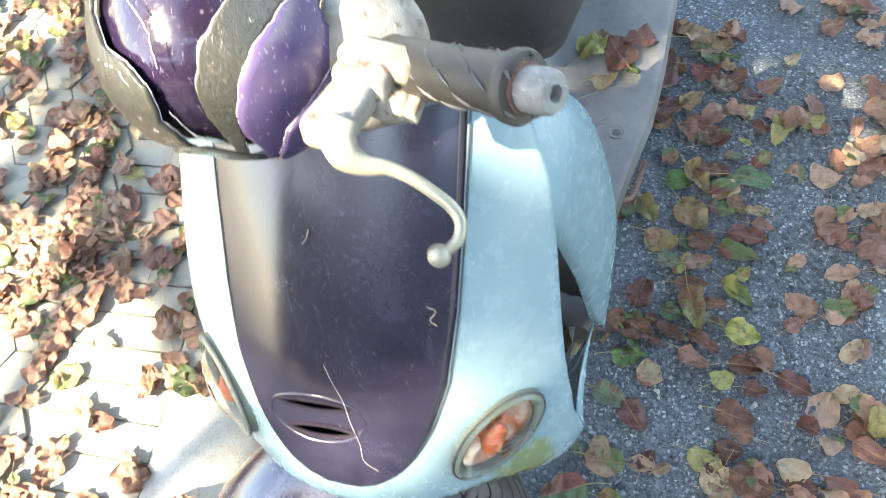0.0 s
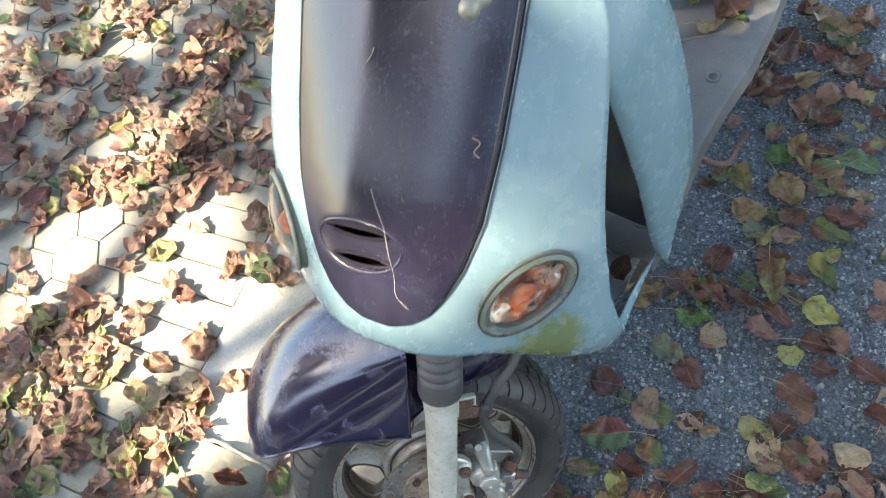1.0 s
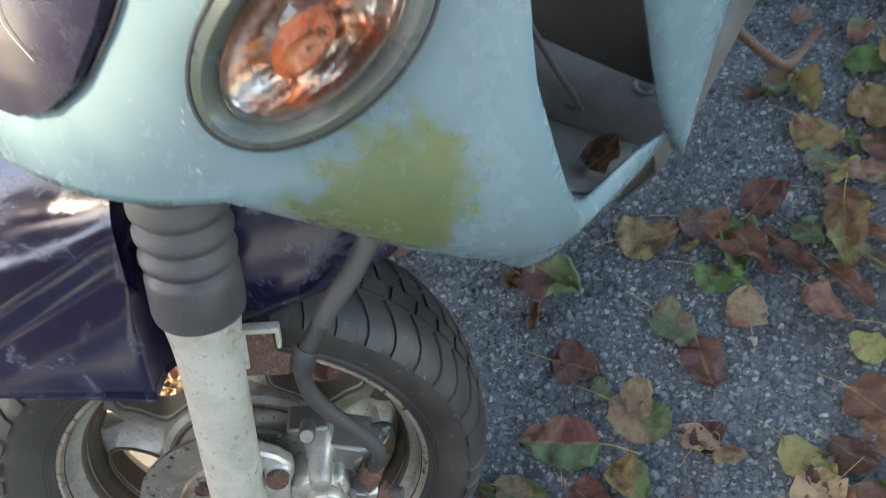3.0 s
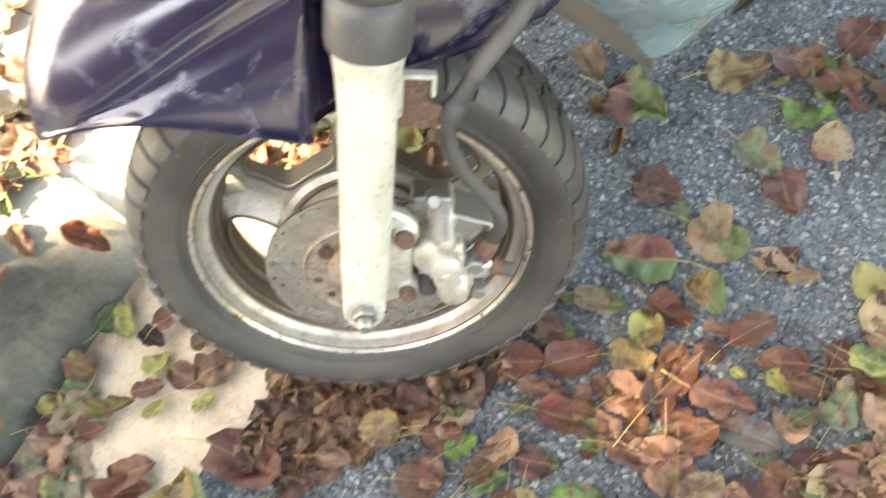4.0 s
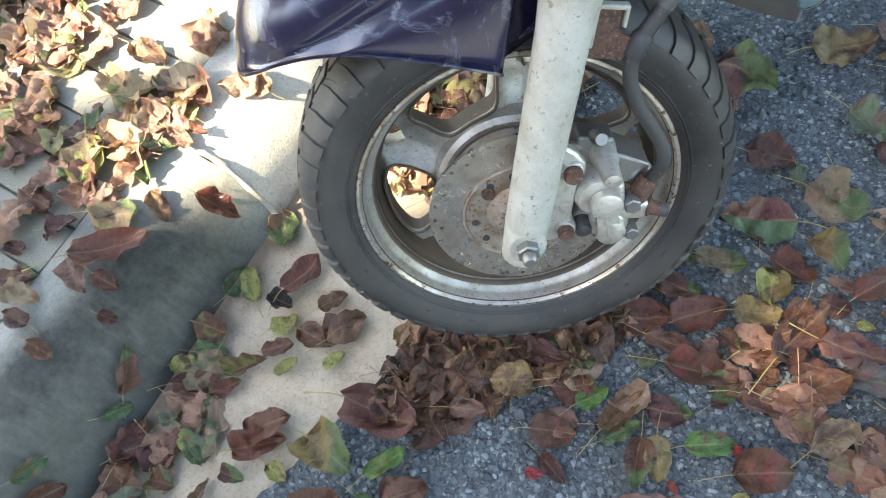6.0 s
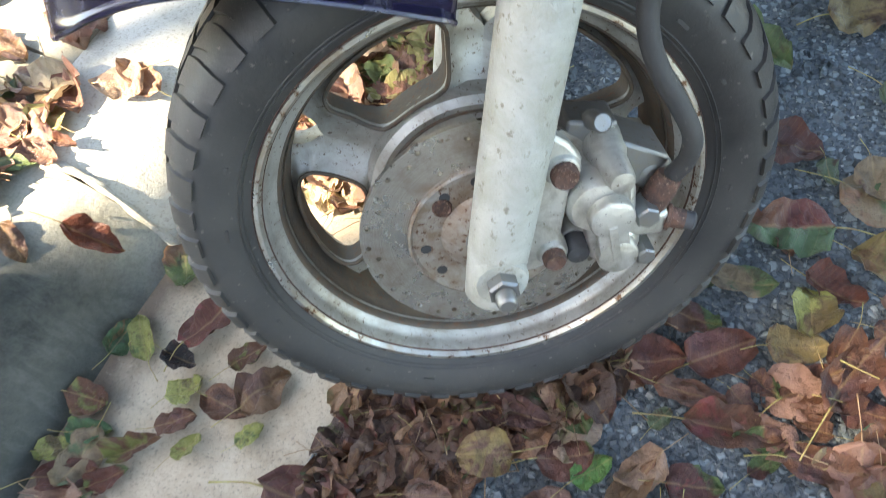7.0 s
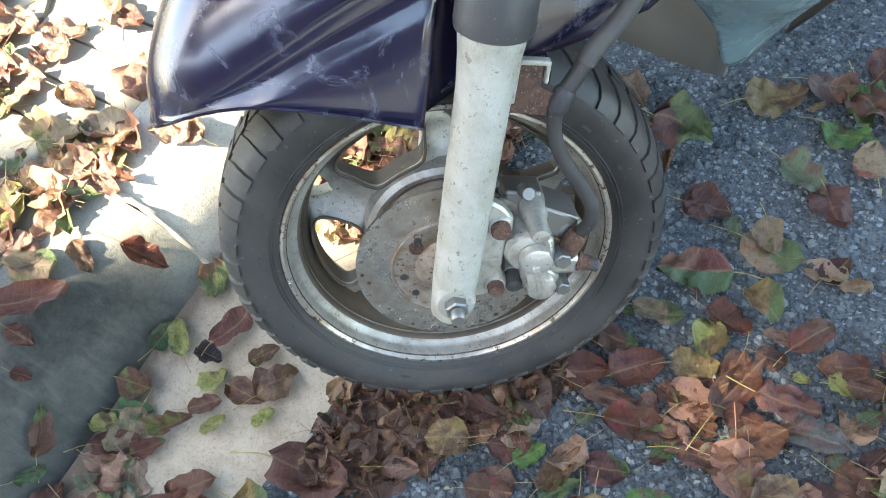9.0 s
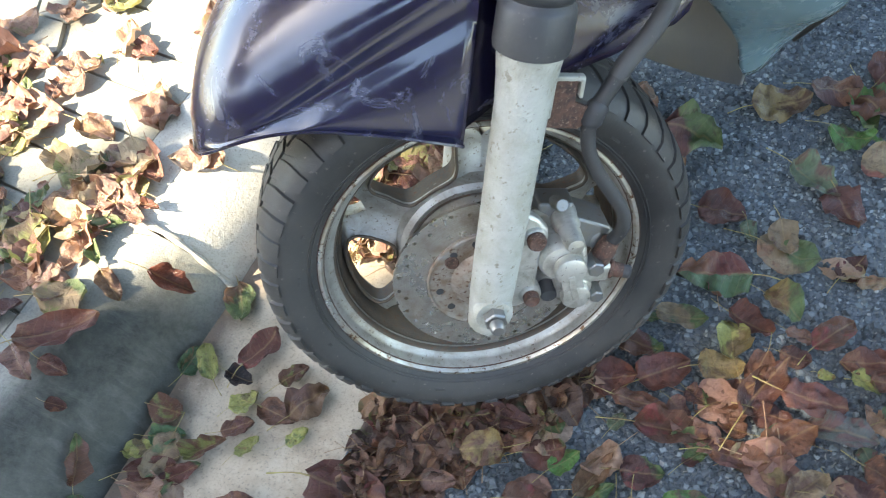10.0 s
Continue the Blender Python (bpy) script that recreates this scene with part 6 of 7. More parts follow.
def leaf_geometry(seed, length=1.0):
    """One curled, veined leaf with its stalk; about one unit long, lying along x."""
    r = random.Random(seed)
    rows, cols = 11, 9
    fat = r.uniform(0.31, 0.46)
    cup, arch, twist = r.uniform(-0.9, 1.3), r.uniform(-0.7, 1.0), r.uniform(-0.9, 0.9)
    crinkle = r.uniform(0.12, 0.28)
    off = Vector((r.uniform(0, 50), r.uniform(0, 50), 0))
    fold = r.uniform(-0.2, 0.75)
    verts, uvs = [], []
    for i in range(rows):
        s = i / (rows - 1)
        w = fat * math.sin(math.pi * min(1.0, s ** 0.80 * 0.985 + 0.008)) ** 0.46 * (1.0 - 0.16 * s)
        if i == rows - 1:
            w = 0.012
        if i == 0:
            w = 0.03
        for j in range(cols):
            q = -1 + 2 * j / (cols - 1)
            edge = 1 + 0.22 * noise.noise(off + Vector((s * 4.5, 5.0 if q < 0 else 0.0, 0))) + 0.10 * noise.noise(off + Vector((s * 13, 8.0 if q < 0 else 3.0, 0)))
            y = q * w * (1 + (edge - 1) * abs(q))
            x = s - 0.05 * abs(q) * (1 - s)
            z = abs(y) * fold + cup * y * y * 1.2 + arch * (s - 0.5) ** 2 + twist * y * (s - 0.4)
            z += crinkle * noise.noise(off + Vector((s * 4.0, q * 1.8, 0))) * (0.5 + abs(q)) + 0.4 * crinkle * noise.noise(off + Vector((s * 9.0, q * 4.0, 3)))
            verts.append(Vector((x, y, z)))
            uvs.append((s, 0.5 + q * w))
    low = sorted(v.z for v in verts)[10]
    for v in verts:
        v.z = max(v.z - low, -0.01) + 0.02
    faces = grid_faces(rows, cols)
    bend = r.uniform(-0.5, 0.5)
    st = smooth_path([verts[cols // 2].copy(), verts[cols // 2] + Vector((-0.2, bend * 0.06, 0.02)), verts[cols // 2] + Vector((-0.42 - r.uniform(0, 0.25), bend * 0.3, 0.0))], 3)
    base = len(verts)
    sv, sf = tube(st, [0.013, 0.011, 0.010, 0.009, 0.009, 0.009, 0.013], 4)
    stem_faces = [tuple(base + i for i in g) for g in sf]
    return verts + sv, faces, stem_faces, uvs + [(0.0, 0.5)] * len(sv)


def leaf_mesh(seed):
    v, f, sf, uv = leaf_geometry(seed)
    me = mesh_of("leaf", v, f + sf, LEAF, True, uv)
    me.materials.append(STEM)
    for k in range(len(f), len(f) + len(sf)):
        me.polygons[k].material_index = 1
    return me


LEAF_KINDS = [leaf_mesh(100 + k) for k in range(22)]
LEAF_BROAD = [2 * max(v.co.y for v in me.vertices if v.co.x > 0.05) for me in LEAF_KINDS]


def charted(x, y):
    """Ground whose leaves are laid one by one."""
    if 0.06 < x < 0.48 and 0.34 < y < 0.95 and x > 0.06 + 0.2 * (y - 0.34):
        return True
    return (-0.05 < x < 0.26 and -0.14 < y < 0.34 and y < 0.10 + 1.1 * x + 0.14) or (-0.60 < x < -0.20 and -0.36 < y < 0.02)


def surface_z(x, y):
    """The height of road, gutter, kerb or pavement."""
    return lerp_table(x, (-0.66, -0.605, -0.572, -0.544, -0.52, -0.50, -0.484, -0.42, -0.33, -0.26, -0.24), (PAVE_Z, 0.081, 0.076, 0.064, 0.044, 0.018, -0.018, -0.016, -0.011, -0.009, GROUND_Z))


def slope_at(x):
    return math.degrees(math.atan2(surface_z(x + 0.02, 0) - surface_z(x - 0.02, 0), 0.04))


# leaves that stand out, by place, length and tint
# place, length, breadth to length, turn and tint
ROADSIDE_A = [
    (0.042, 0.219, 0.078, 0.65, -159, "x"), (0.027, 0.163, 0.053, 0.55, 9, "t"), (0.094, 0.18, 0.048, 0.7, -11, "r"), (0.08, 0.154, 0.042, 0.8, 111, "y"),
    (0.119, 0.209, 0.043, 0.85, -23, "u"), (0.079, 0.122, 0.046, 0.7, 24, "u"), (-0.016, 0.068, 0.047, 0.9, 24, "r"), (-0.001, 0.114, 0.048, 0.65, -4, "b"),
    (0.028, 0.096, 0.057, 0.7, 44, "r"), (0.017, 0.051, 0.055, 0.4, 8, "b"), (0.054, 0.063, 0.025, 0.8, -23, "p"), (0.002, 0.027, 0.022, 0.7, 66, "s"),
    (0.054, 0.039, 0.072, 0.45, 13, "b"), (0.068, 0.08, 0.027, 0.7, -20, "m"), (0.097, 0.096, 0.051, 0.6, 48, "b"), (0.121, 0.113, 0.081, 0.42, 70, "b"),
    (0.172, 0.12, 0.062, 0.62, 8, "r"), (0.136, 0.09, 0.036, 0.75, 3, "m"),
]
ROADSIDE_B = [
    (0.158, 0.074, 0.057, 0.6, 49, "z"), (0.204, 0.098, 0.061, 0.6, 3, "v"), (0.122, 0.036, 0.055, 0.6, 9, "z"), (0.182, 0.032, 0.049, 0.6, 58, "t"),
    (0.248, 0.072, 0.045, 0.6, -5, "b"), (0.223, 0.034, 0.039, 0.62, -29, "p"), (0.088, -0.026, 0.047, 0.55, 29, "G"), (0.113, -0.022, 0.015, 0.6, -28, "c"),
    (0.048, -0.062, 0.043, 0.6, -64, "u"), (0.032, -0.076, 0.049, 0.5, -77, "b"), (-0.001, -0.035, 0.057, 0.4, 71, "o"), (0.008, -0.052, 0.043, 0.35, 52, "g"),
    (-0.032, -0.033, 0.035, 0.62, 53, "G"), (-0.052, -0.032, 0.044, 0.75, 29, "r"), (0.04, -0.014, 0.041, 0.75, 18, "m"), (-0.053, -0.083, 0.045, 0.7, 21, "b"),
    (-0.036, -0.118, 0.036, 0.5, -23, "m"), (0.14, -0.028, 0.053, 0.75, 29, "b"),
]
ROADSIDE_C = [
    (0.264, 0.042, 0.044, 0.6, 20, "z"), (0.257, 0.102, 0.03, 0.7, 63, "m"),
    (0.175, 0.284, 0.038, 0.7, 61, "m"),
    (0.198, 0.272, 0.032, 0.6, 24, "t"), (0.173, 0.198, 0.052, 0.55, 55, "b"), (0.146, 0.185, 0.034, 0.5, 0, "p"), (0.144, 0.159, 0.03, 0.8, 0, "m"),
    (0.213, 0.158, 0.031, 0.5, -22, "y"), (0.176, 0.151, 0.016, 0.7, 0, "y"), (-0.05, -0.13, 0.018, 0.6, 19, "c"), (0.071, -0.08, 0.014, 0.6, -34, "c"),
    (-0.005, 0.149, 0.022, 0.6, 10, "r"), (0.072, 0.037, 0.037, 0.5, -163, "m"),
]
ROADSIDE_D = [
    (0.136, 0.132, 0.027, 0.6, 6, "b"), (0.167, 0.076, 0.028, 0.5, 178, "b"), (0.242, 0.138, 0.03, 0.6, 56, "b"), (0.083, 0.024, 0.031, 0.5, 54, "m"),
    (0.105, 0.064, 0.03, 0.6, 178, "b"),
]
GUTTER_A = [
    (-0.458, -0.012, 0.054, 0.65, -50, "o"), (-0.476, -0.095, 0.04, 0.62, 86, "g"), (-0.456, -0.088, 0.048, 0.5, 137, "y"), (-0.397, -0.05, 0.057, 0.7, 71, "r"),
    (-0.402, -0.092, 0.033, 0.7, 2, "k"), (-0.344, -0.064, 0.036, 0.7, 58, "b"), (-0.462, -0.157, 0.043, 0.7, 8, "b"), (-0.382, -0.113, 0.035, 0.7, 53, "y"),
    (-0.338, -0.111, 0.045, 0.7, 0, "b"), (-0.311, -0.085, 0.051, 0.8, 62, "o"), (-0.372, -0.141, 0.038, 0.6, 40, "b"), (-0.349, -0.153, 0.031, 0.5, 58, "y"),
    (-0.303, -0.123, 0.028, 0.6, 60, "y"), (-0.444, -0.182, 0.041, 0.55, 26, "g"), (-0.466, -0.208, 0.036, 0.7, 30, "y"), (-0.438, -0.219, 0.056, 0.5, 33, "r"),
    (-0.394, -0.175, 0.052, 0.4, 41, "b"), (-0.401, -0.206, 0.038, 0.5, 47, "r"),
]
GUTTER_B = [
    (-0.506, -0.247, 0.055, 0.4, 123, "b"), (-0.494, -0.288, 0.032, 0.5, 51, "g"), (-0.441, -0.266, 0.026, 0.6, 58, "s"), (-0.396, -0.282, 0.05, 0.45, -22, "y"),
    (-0.456, -0.31, 0.043, 0.7, 51, "m"), (-0.439, -0.356, 0.067, 0.7, -26, "b"), (-0.328, -0.22, 0.057, 0.6, 50, "z"), (-0.326, -0.24, 0.062, 0.5, 37, "r"),
    (-0.291, -0.256, 0.026, 0.7, -9, "y"), (-0.332, -0.283, 0.03, 0.6, 8, "m"), (-0.25, -0.214, 0.06, 0.8, -8, "u"), (-0.219, -0.15, 0.089, 0.6, 7, "r"),
    (-0.19, -0.19, 0.048, 0.45, 61, "G"), (-0.404, -0.328, 0.029, 0.8, 16, "b"), (-0.356, -0.318, 0.041, 0.35, 97, "o"), (-0.518, -0.379, 0.038, 0.5, 65, "g"),
    (-0.5, -0.399, 0.045, 0.6, 57, "b"), (-0.232, -0.263, 0.054, 0.7, 51, "b"),
]
GUTTER_C = [
    (-0.18, -0.238, 0.043, 0.5, -11, "g"), (-0.156, -0.208, 0.05, 0.8, 47, "b"), (-0.324, -0.316, 0.023, 0.6, 52, "m"),
]
KERB_TOP_A = [
    (-0.518, -0.034, 0.057, 0.45, 8, "r"), (-0.563, -0.072, 0.042, 0.5, -27, "o"), (-0.605, -0.044, 0.049, 0.4, -35, "b"), (-0.595, -0.105, 0.055, 0.8, 28, "t"),
    (-0.659, -0.096, 0.049, 0.8, 59, "b"), (-0.572, -0.136, 0.089, 0.4, 45, "r"), (-0.591, -0.188, 0.049, 0.5, -26, "p"), (-0.558, -0.176, 0.034, 0.6, 0, "r"),
    (-0.63, -0.236, 0.045, 0.6, 8, "t"), (-0.661, -0.223, 0.052, 0.6, 38, "b"), (-0.725, -0.037, 0.042, 0.6, -19, "b"), (-0.691, -0.036, 0.032, 0.6, 60, "y"),
    (-0.794, -0.039, 0.064, 0.75, 16, "b"), (-0.692, 0.044, 0.062, 0.8, 35, "t"), (-0.655, 0.074, 0.054, 0.7, 1, "t"), (-0.589, 0.01, 0.04, 0.6, -10, "p"),
    (-0.576, 0.031, 0.024, 0.5, 5, "r"), (-0.863, -0.04, 0.052, 0.6, 11, "p"),
]
KERB_TOP_B = [
    (-0.704, -0.134, 0.051, 0.7, -3, "b"), (-0.649, -0.144, 0.04, 0.6, 39, "m"), (-0.57, -0.273, 0.033, 0.6, 0, "b"), (-0.538, -0.208, 0.022, 0.7, 13, "m"),
    (-0.617, -0.26, 0.037, 0.6, -174, "b"), (-0.664, -0.155, 0.03, 0.6, -73, "r"), (-0.73, -0.157, 0.028, 0.6, 82, "b"), (-0.78, -0.104, 0.032, 0.6, 55, "p"),
    (-0.686, -0.194, 0.034, 0.6, 15, "m"), (-0.798, 0.068, 0.042, 0.7, 63, "t"), (-0.73, 0.047, 0.051, 0.7, -9, "t"), (-0.856, 0.069, 0.043, 0.7, 51, "b"),
    (-0.72, 0.101, 0.058, 0.7, -6, "o"), (-0.843, 0.003, 0.047, 0.6, 180, "p"), (-0.886, 0.027, 0.057, 0.7, 3, "b"), (-0.631, 0.034, 0.04, 0.6, -14, "p"),
]
BESIDE_A = [
    (0.114, 0.73, 0.037, 0.55, 20, "b"), (0.169, 0.744, 0.058, 0.6, -62, "u"), (0.196, 0.684, 0.06, 0.8, -24, "u"), (0.224, 0.81, 0.047, 0.9, -12, "G"),
    (0.25, 0.736, 0.074, 0.7, -58, "u"), (0.234, 0.68, 0.034, 0.6, -58, "g"), (0.209, 0.643, 0.042, 0.8, -24, "s"), (0.231, 0.64, 0.049, 0.45, 58, "y"),
    (0.264, 0.685, 0.046, 0.8, -2, "b"), (0.258, 0.643, 0.049, 0.6, 13, "p"), (0.245, 0.598, 0.058, 0.5, 1, "b"),
    (0.33, 0.664, 0.071, 0.45, -18, "b"), (0.333, 0.625, 0.031, 0.8, 45, "y"), (0.324, 0.586, 0.068, 0.4, -44, "y"), (0.284, 0.564, 0.043, 0.5, -4, "b"),
    (0.248, 0.547, 0.081, 0.5, -76, "o"),
]
BESIDE_B = [
    (0.213, 0.541, 0.038, 0.8, -25, "g"),
    (0.212, 0.505, 0.056, 0.4, -30, "b"), (0.266, 0.491, 0.058, 0.45, -36, "b"),
    (0.329, 0.512, 0.057, 0.75, -19, "y"), (0.284, 0.53, 0.043, 0.5, -30, "s"), (0.334, 0.456, 0.057, 0.6, -3, "b"), (0.294, 0.428, 0.039, 0.9, 26, "y"),
    (0.248, 0.458, 0.054, 0.6, -33, "p"), (0.311, 0.368, 0.058, 0.8, -15, "b"),
    (0.347, 0.414, 0.036, 0.8, -10, "b"), (0.3, 0.313, 0.042, 0.8, -11, "b"),
]
BESIDE_C = [
    (0.334, 0.266, 0.066, 0.8, -23, "b"), (0.406, 0.262, 0.045, 0.9, 5, "b"), (0.406, 0.428, 0.055, 0.7, -28, "r"), (0.422, 0.358, 0.035, 0.8, -16, "r"),
    (0.412, 0.534, 0.036, 0.7, 36, "p"), (0.282, 0.215, 0.047, 0.6, 5, "y"), (0.205, 0.979, 0.087, 0.6, 30, "r"), (0.194, 0.948, 0.04, 0.8, 13, "t"),
    (0.25, 1, 0.055, 0.6, 44, "u"), (0.277, 1.072, 0.057, 0.8, -12, "r"), (0.292, 1.142, 0.084, 0.7, -14, "t"), (0.236, 1.175, 0.054, 0.6, -13, "r"),
    (0.218, 1.092, 0.059, 0.6, -46, "o"), (0.326, 1.08, 0.038, 0.6, -23, "t"), (0.326, 1.035, 0.047, 0.7, -16, "t"), (0.366, 1.012, 0.042, 0.7, -14, "m"),
    (0.291, 0.905, 0.065, 0.7, 27, "r"), (0.29, 0.938, 0.026, 0.8, -36, "p"),
]
BESIDE_D = [
    (0.288, 0.838, 0.061, 0.6, -7, "r"), (0.328, 0.87, 0.034, 0.7, -15, "s"), (0.311, 0.804, 0.063, 0.5, 27, "b"), (0.301, 0.753, 0.047, 0.7, -10, "b"),
    (0.328, 0.762, 0.041, 0.7, -45, "p"), (0.36, 0.82, 0.069, 0.6, -12, "g"), (0.364, 0.751, 0.044, 0.5, 0, "t"), (0.374, 0.721, 0.04, 0.6, -12, "p"),
    (0.378, 0.862, 0.051, 0.6, 47, "r"), (0.345, 0.698, 0.067, 0.7, -11, "r"), (0.258, 0.818, 0.071, 0.5, -56, "u"), (0.376, 0.934, 0.034, 0.7, -23, "b"),
    (0.348, 0.902, 0.028, 0.4, -30, "y"), (0.338, 1.17, 0.058, 0.7, -49, "b"), (0.328, 1.112, 0.044, 0.5, -3, "g"),
]
BESIDE_E = [
    (-0.069, 0.378, 0.031, 0.7, -13, "o"),
]
ROADSIDE_E = [
    (0.053, 0.485, 0.068, 0.73, 27, "u"), (0.106, 0.519, 0.056, 0.88, 12, "m"), (0.155, 0.506, 0.060, 0.83, -31, "z"), (0.145, 0.495, 0.072, 0.43, -71, "G"),
    (0.135, 0.456, 0.049, 0.8, 3, "G"), (0.114, 0.382, 0.063, 0.58, -25, "s"), (0.153, 0.35, 0.062, 0.7, -58, "r"), (0.175, 0.43, 0.044, 1, 108, "t"),
    (-0.032, 0.397, 0.077, 0.83, -12, "m"), (-0.034, 0.346, 0.034, 0.38, -88, "o"), (0.03, 0.306, 0.053, 0.88, 4, "r"), (0.064, 0.29, 0.027, 0.68, -57, "s"),
    (0.111, 0.276, 0.065, 0.83, -9, "t"), (0.102, 0.292, 0.044, 0.68, -64, "t"), (0.158, 0.578, 0.054, 0.88, 70, "r"), (-0.108, 0.434, 0.062, 0.58, -46, "o"),
    (0.164, 0.46, 0.018, 0.58, -7, "G"), (0.1, 0.488, 0.022, 0.48, 49, "u"), (0.184, 0.486, 0.025, 0.68, -27, "r"), (0.178, 0.531, 0.024, 0.78, -17, "b"),
]
HEAP_TOP = [
    (-0.113, -0.058, 0.044, 0.8, 207, "u"), (-0.1, -0.018, 0.056, 0.45, 5, "m"), (-0.138, -0.105, 0.036, 0.7, 22, "p"), (-0.09, -0.039, 0.02, 0.6, 32, "r"),
    (-0.202, -0.058, 0.026, 0.7, 37, "b"), (-0.16, -0.068, 0.028, 0.6, -20, "b"), (-0.2, -0.095, 0.036, 0.5, 30, "z"),
]
# place, length and tint
FAR_ROAD_LEAVES = [
    (0.163, 0.974, 0.091, "b"), (0.193, 1.068, 0.101, "b"), (0.253, 1.161, 0.099, "t"), (0.283, 1.117, 0.077, "s"), (0.326, 1.047, 0.086, "b"), (0.256, 0.938, 0.079, "r"),
    (0.293, 0.929, 0.082, "b"), (0.252, 0.886, 0.067, "p"), (0.194, 0.822, 0.086, "s"), (0.280, 0.860, 0.074, "r"), (0.251, 0.767, 0.079, "g"), (0.301, 0.817, 0.073, "b"),
    (0.306, 0.771, 0.067, "p"), (0.345, 0.827, 0.071, "b"), (0.354, 0.778, 0.065, "t"), (0.134, 0.749, 0.056, "o"), (0.168, 0.703, 0.087, "b"), (0.219, 0.732, 0.078, "g"),
    (0.181, 0.659, 0.073, "g"), (0.235, 0.684, 0.086, "t"), (0.301, 0.725, 0.088, "b"),
]
FOOTWAY_LEAVES = [
    (-1.050, 0.444, 0.059, "b"), (-0.964, 0.514, 0.067, "r"), (-1.354, 0.778, 0.107, "t"), (-1.234, 0.734, 0.068, "t"), (-1.345, 0.422, 0.117, "b"), (-1.384, 0.504, 0.103, "r"),
    (-1.170, 0.408, 0.062, "b"), (-0.738, 0.234, 0.053, "r"), (-0.606, 0.320, 0.073, "o"), (-0.675, -0.005, 0.079, "o"), (-0.684, -0.065, 0.072, "y"), (-0.782, -0.072, 0.083, "b"),
    (-0.510, -0.058, 0.061, "p"), (-0.869, -0.183, 0.086, "r"), (-0.666, 0.418, 0.064, "b"), (-0.952, 0.760, 0.068, "r"), (-1.197, 0.356, 0.078, "r"), (-0.883, 0.528, 0.074, "b"),
    (-0.876, 0.629, 0.072, "t"), (-0.962, 0.571, 0.065, "r"),
]

TINTS = {
    "b": (0.110, 0.046, 0.026), "r": (0.114, 0.037, 0.024), "m": (0.074, 0.028, 0.023), "t": (0.250, 0.178, 0.104), "o": (0.130, 0.068, 0.032),
    "y": (0.280, 0.281, 0.085), "g": (0.060, 0.116, 0.050), "s": (0.120, 0.155, 0.090), "p": (0.215, 0.112, 0.080), "k": (0.012, 0.010, 0.012), "c": (0.420, 0.044, 0.050),
    "u": (0.215, 0.152, 0.061), "v": (0.085, 0.087, 0.075), "G": (0.075, 0.170, 0.040), "x": (0.150, 0.033, 0.019), "z": (0.130, 0.050, 0.024),
}


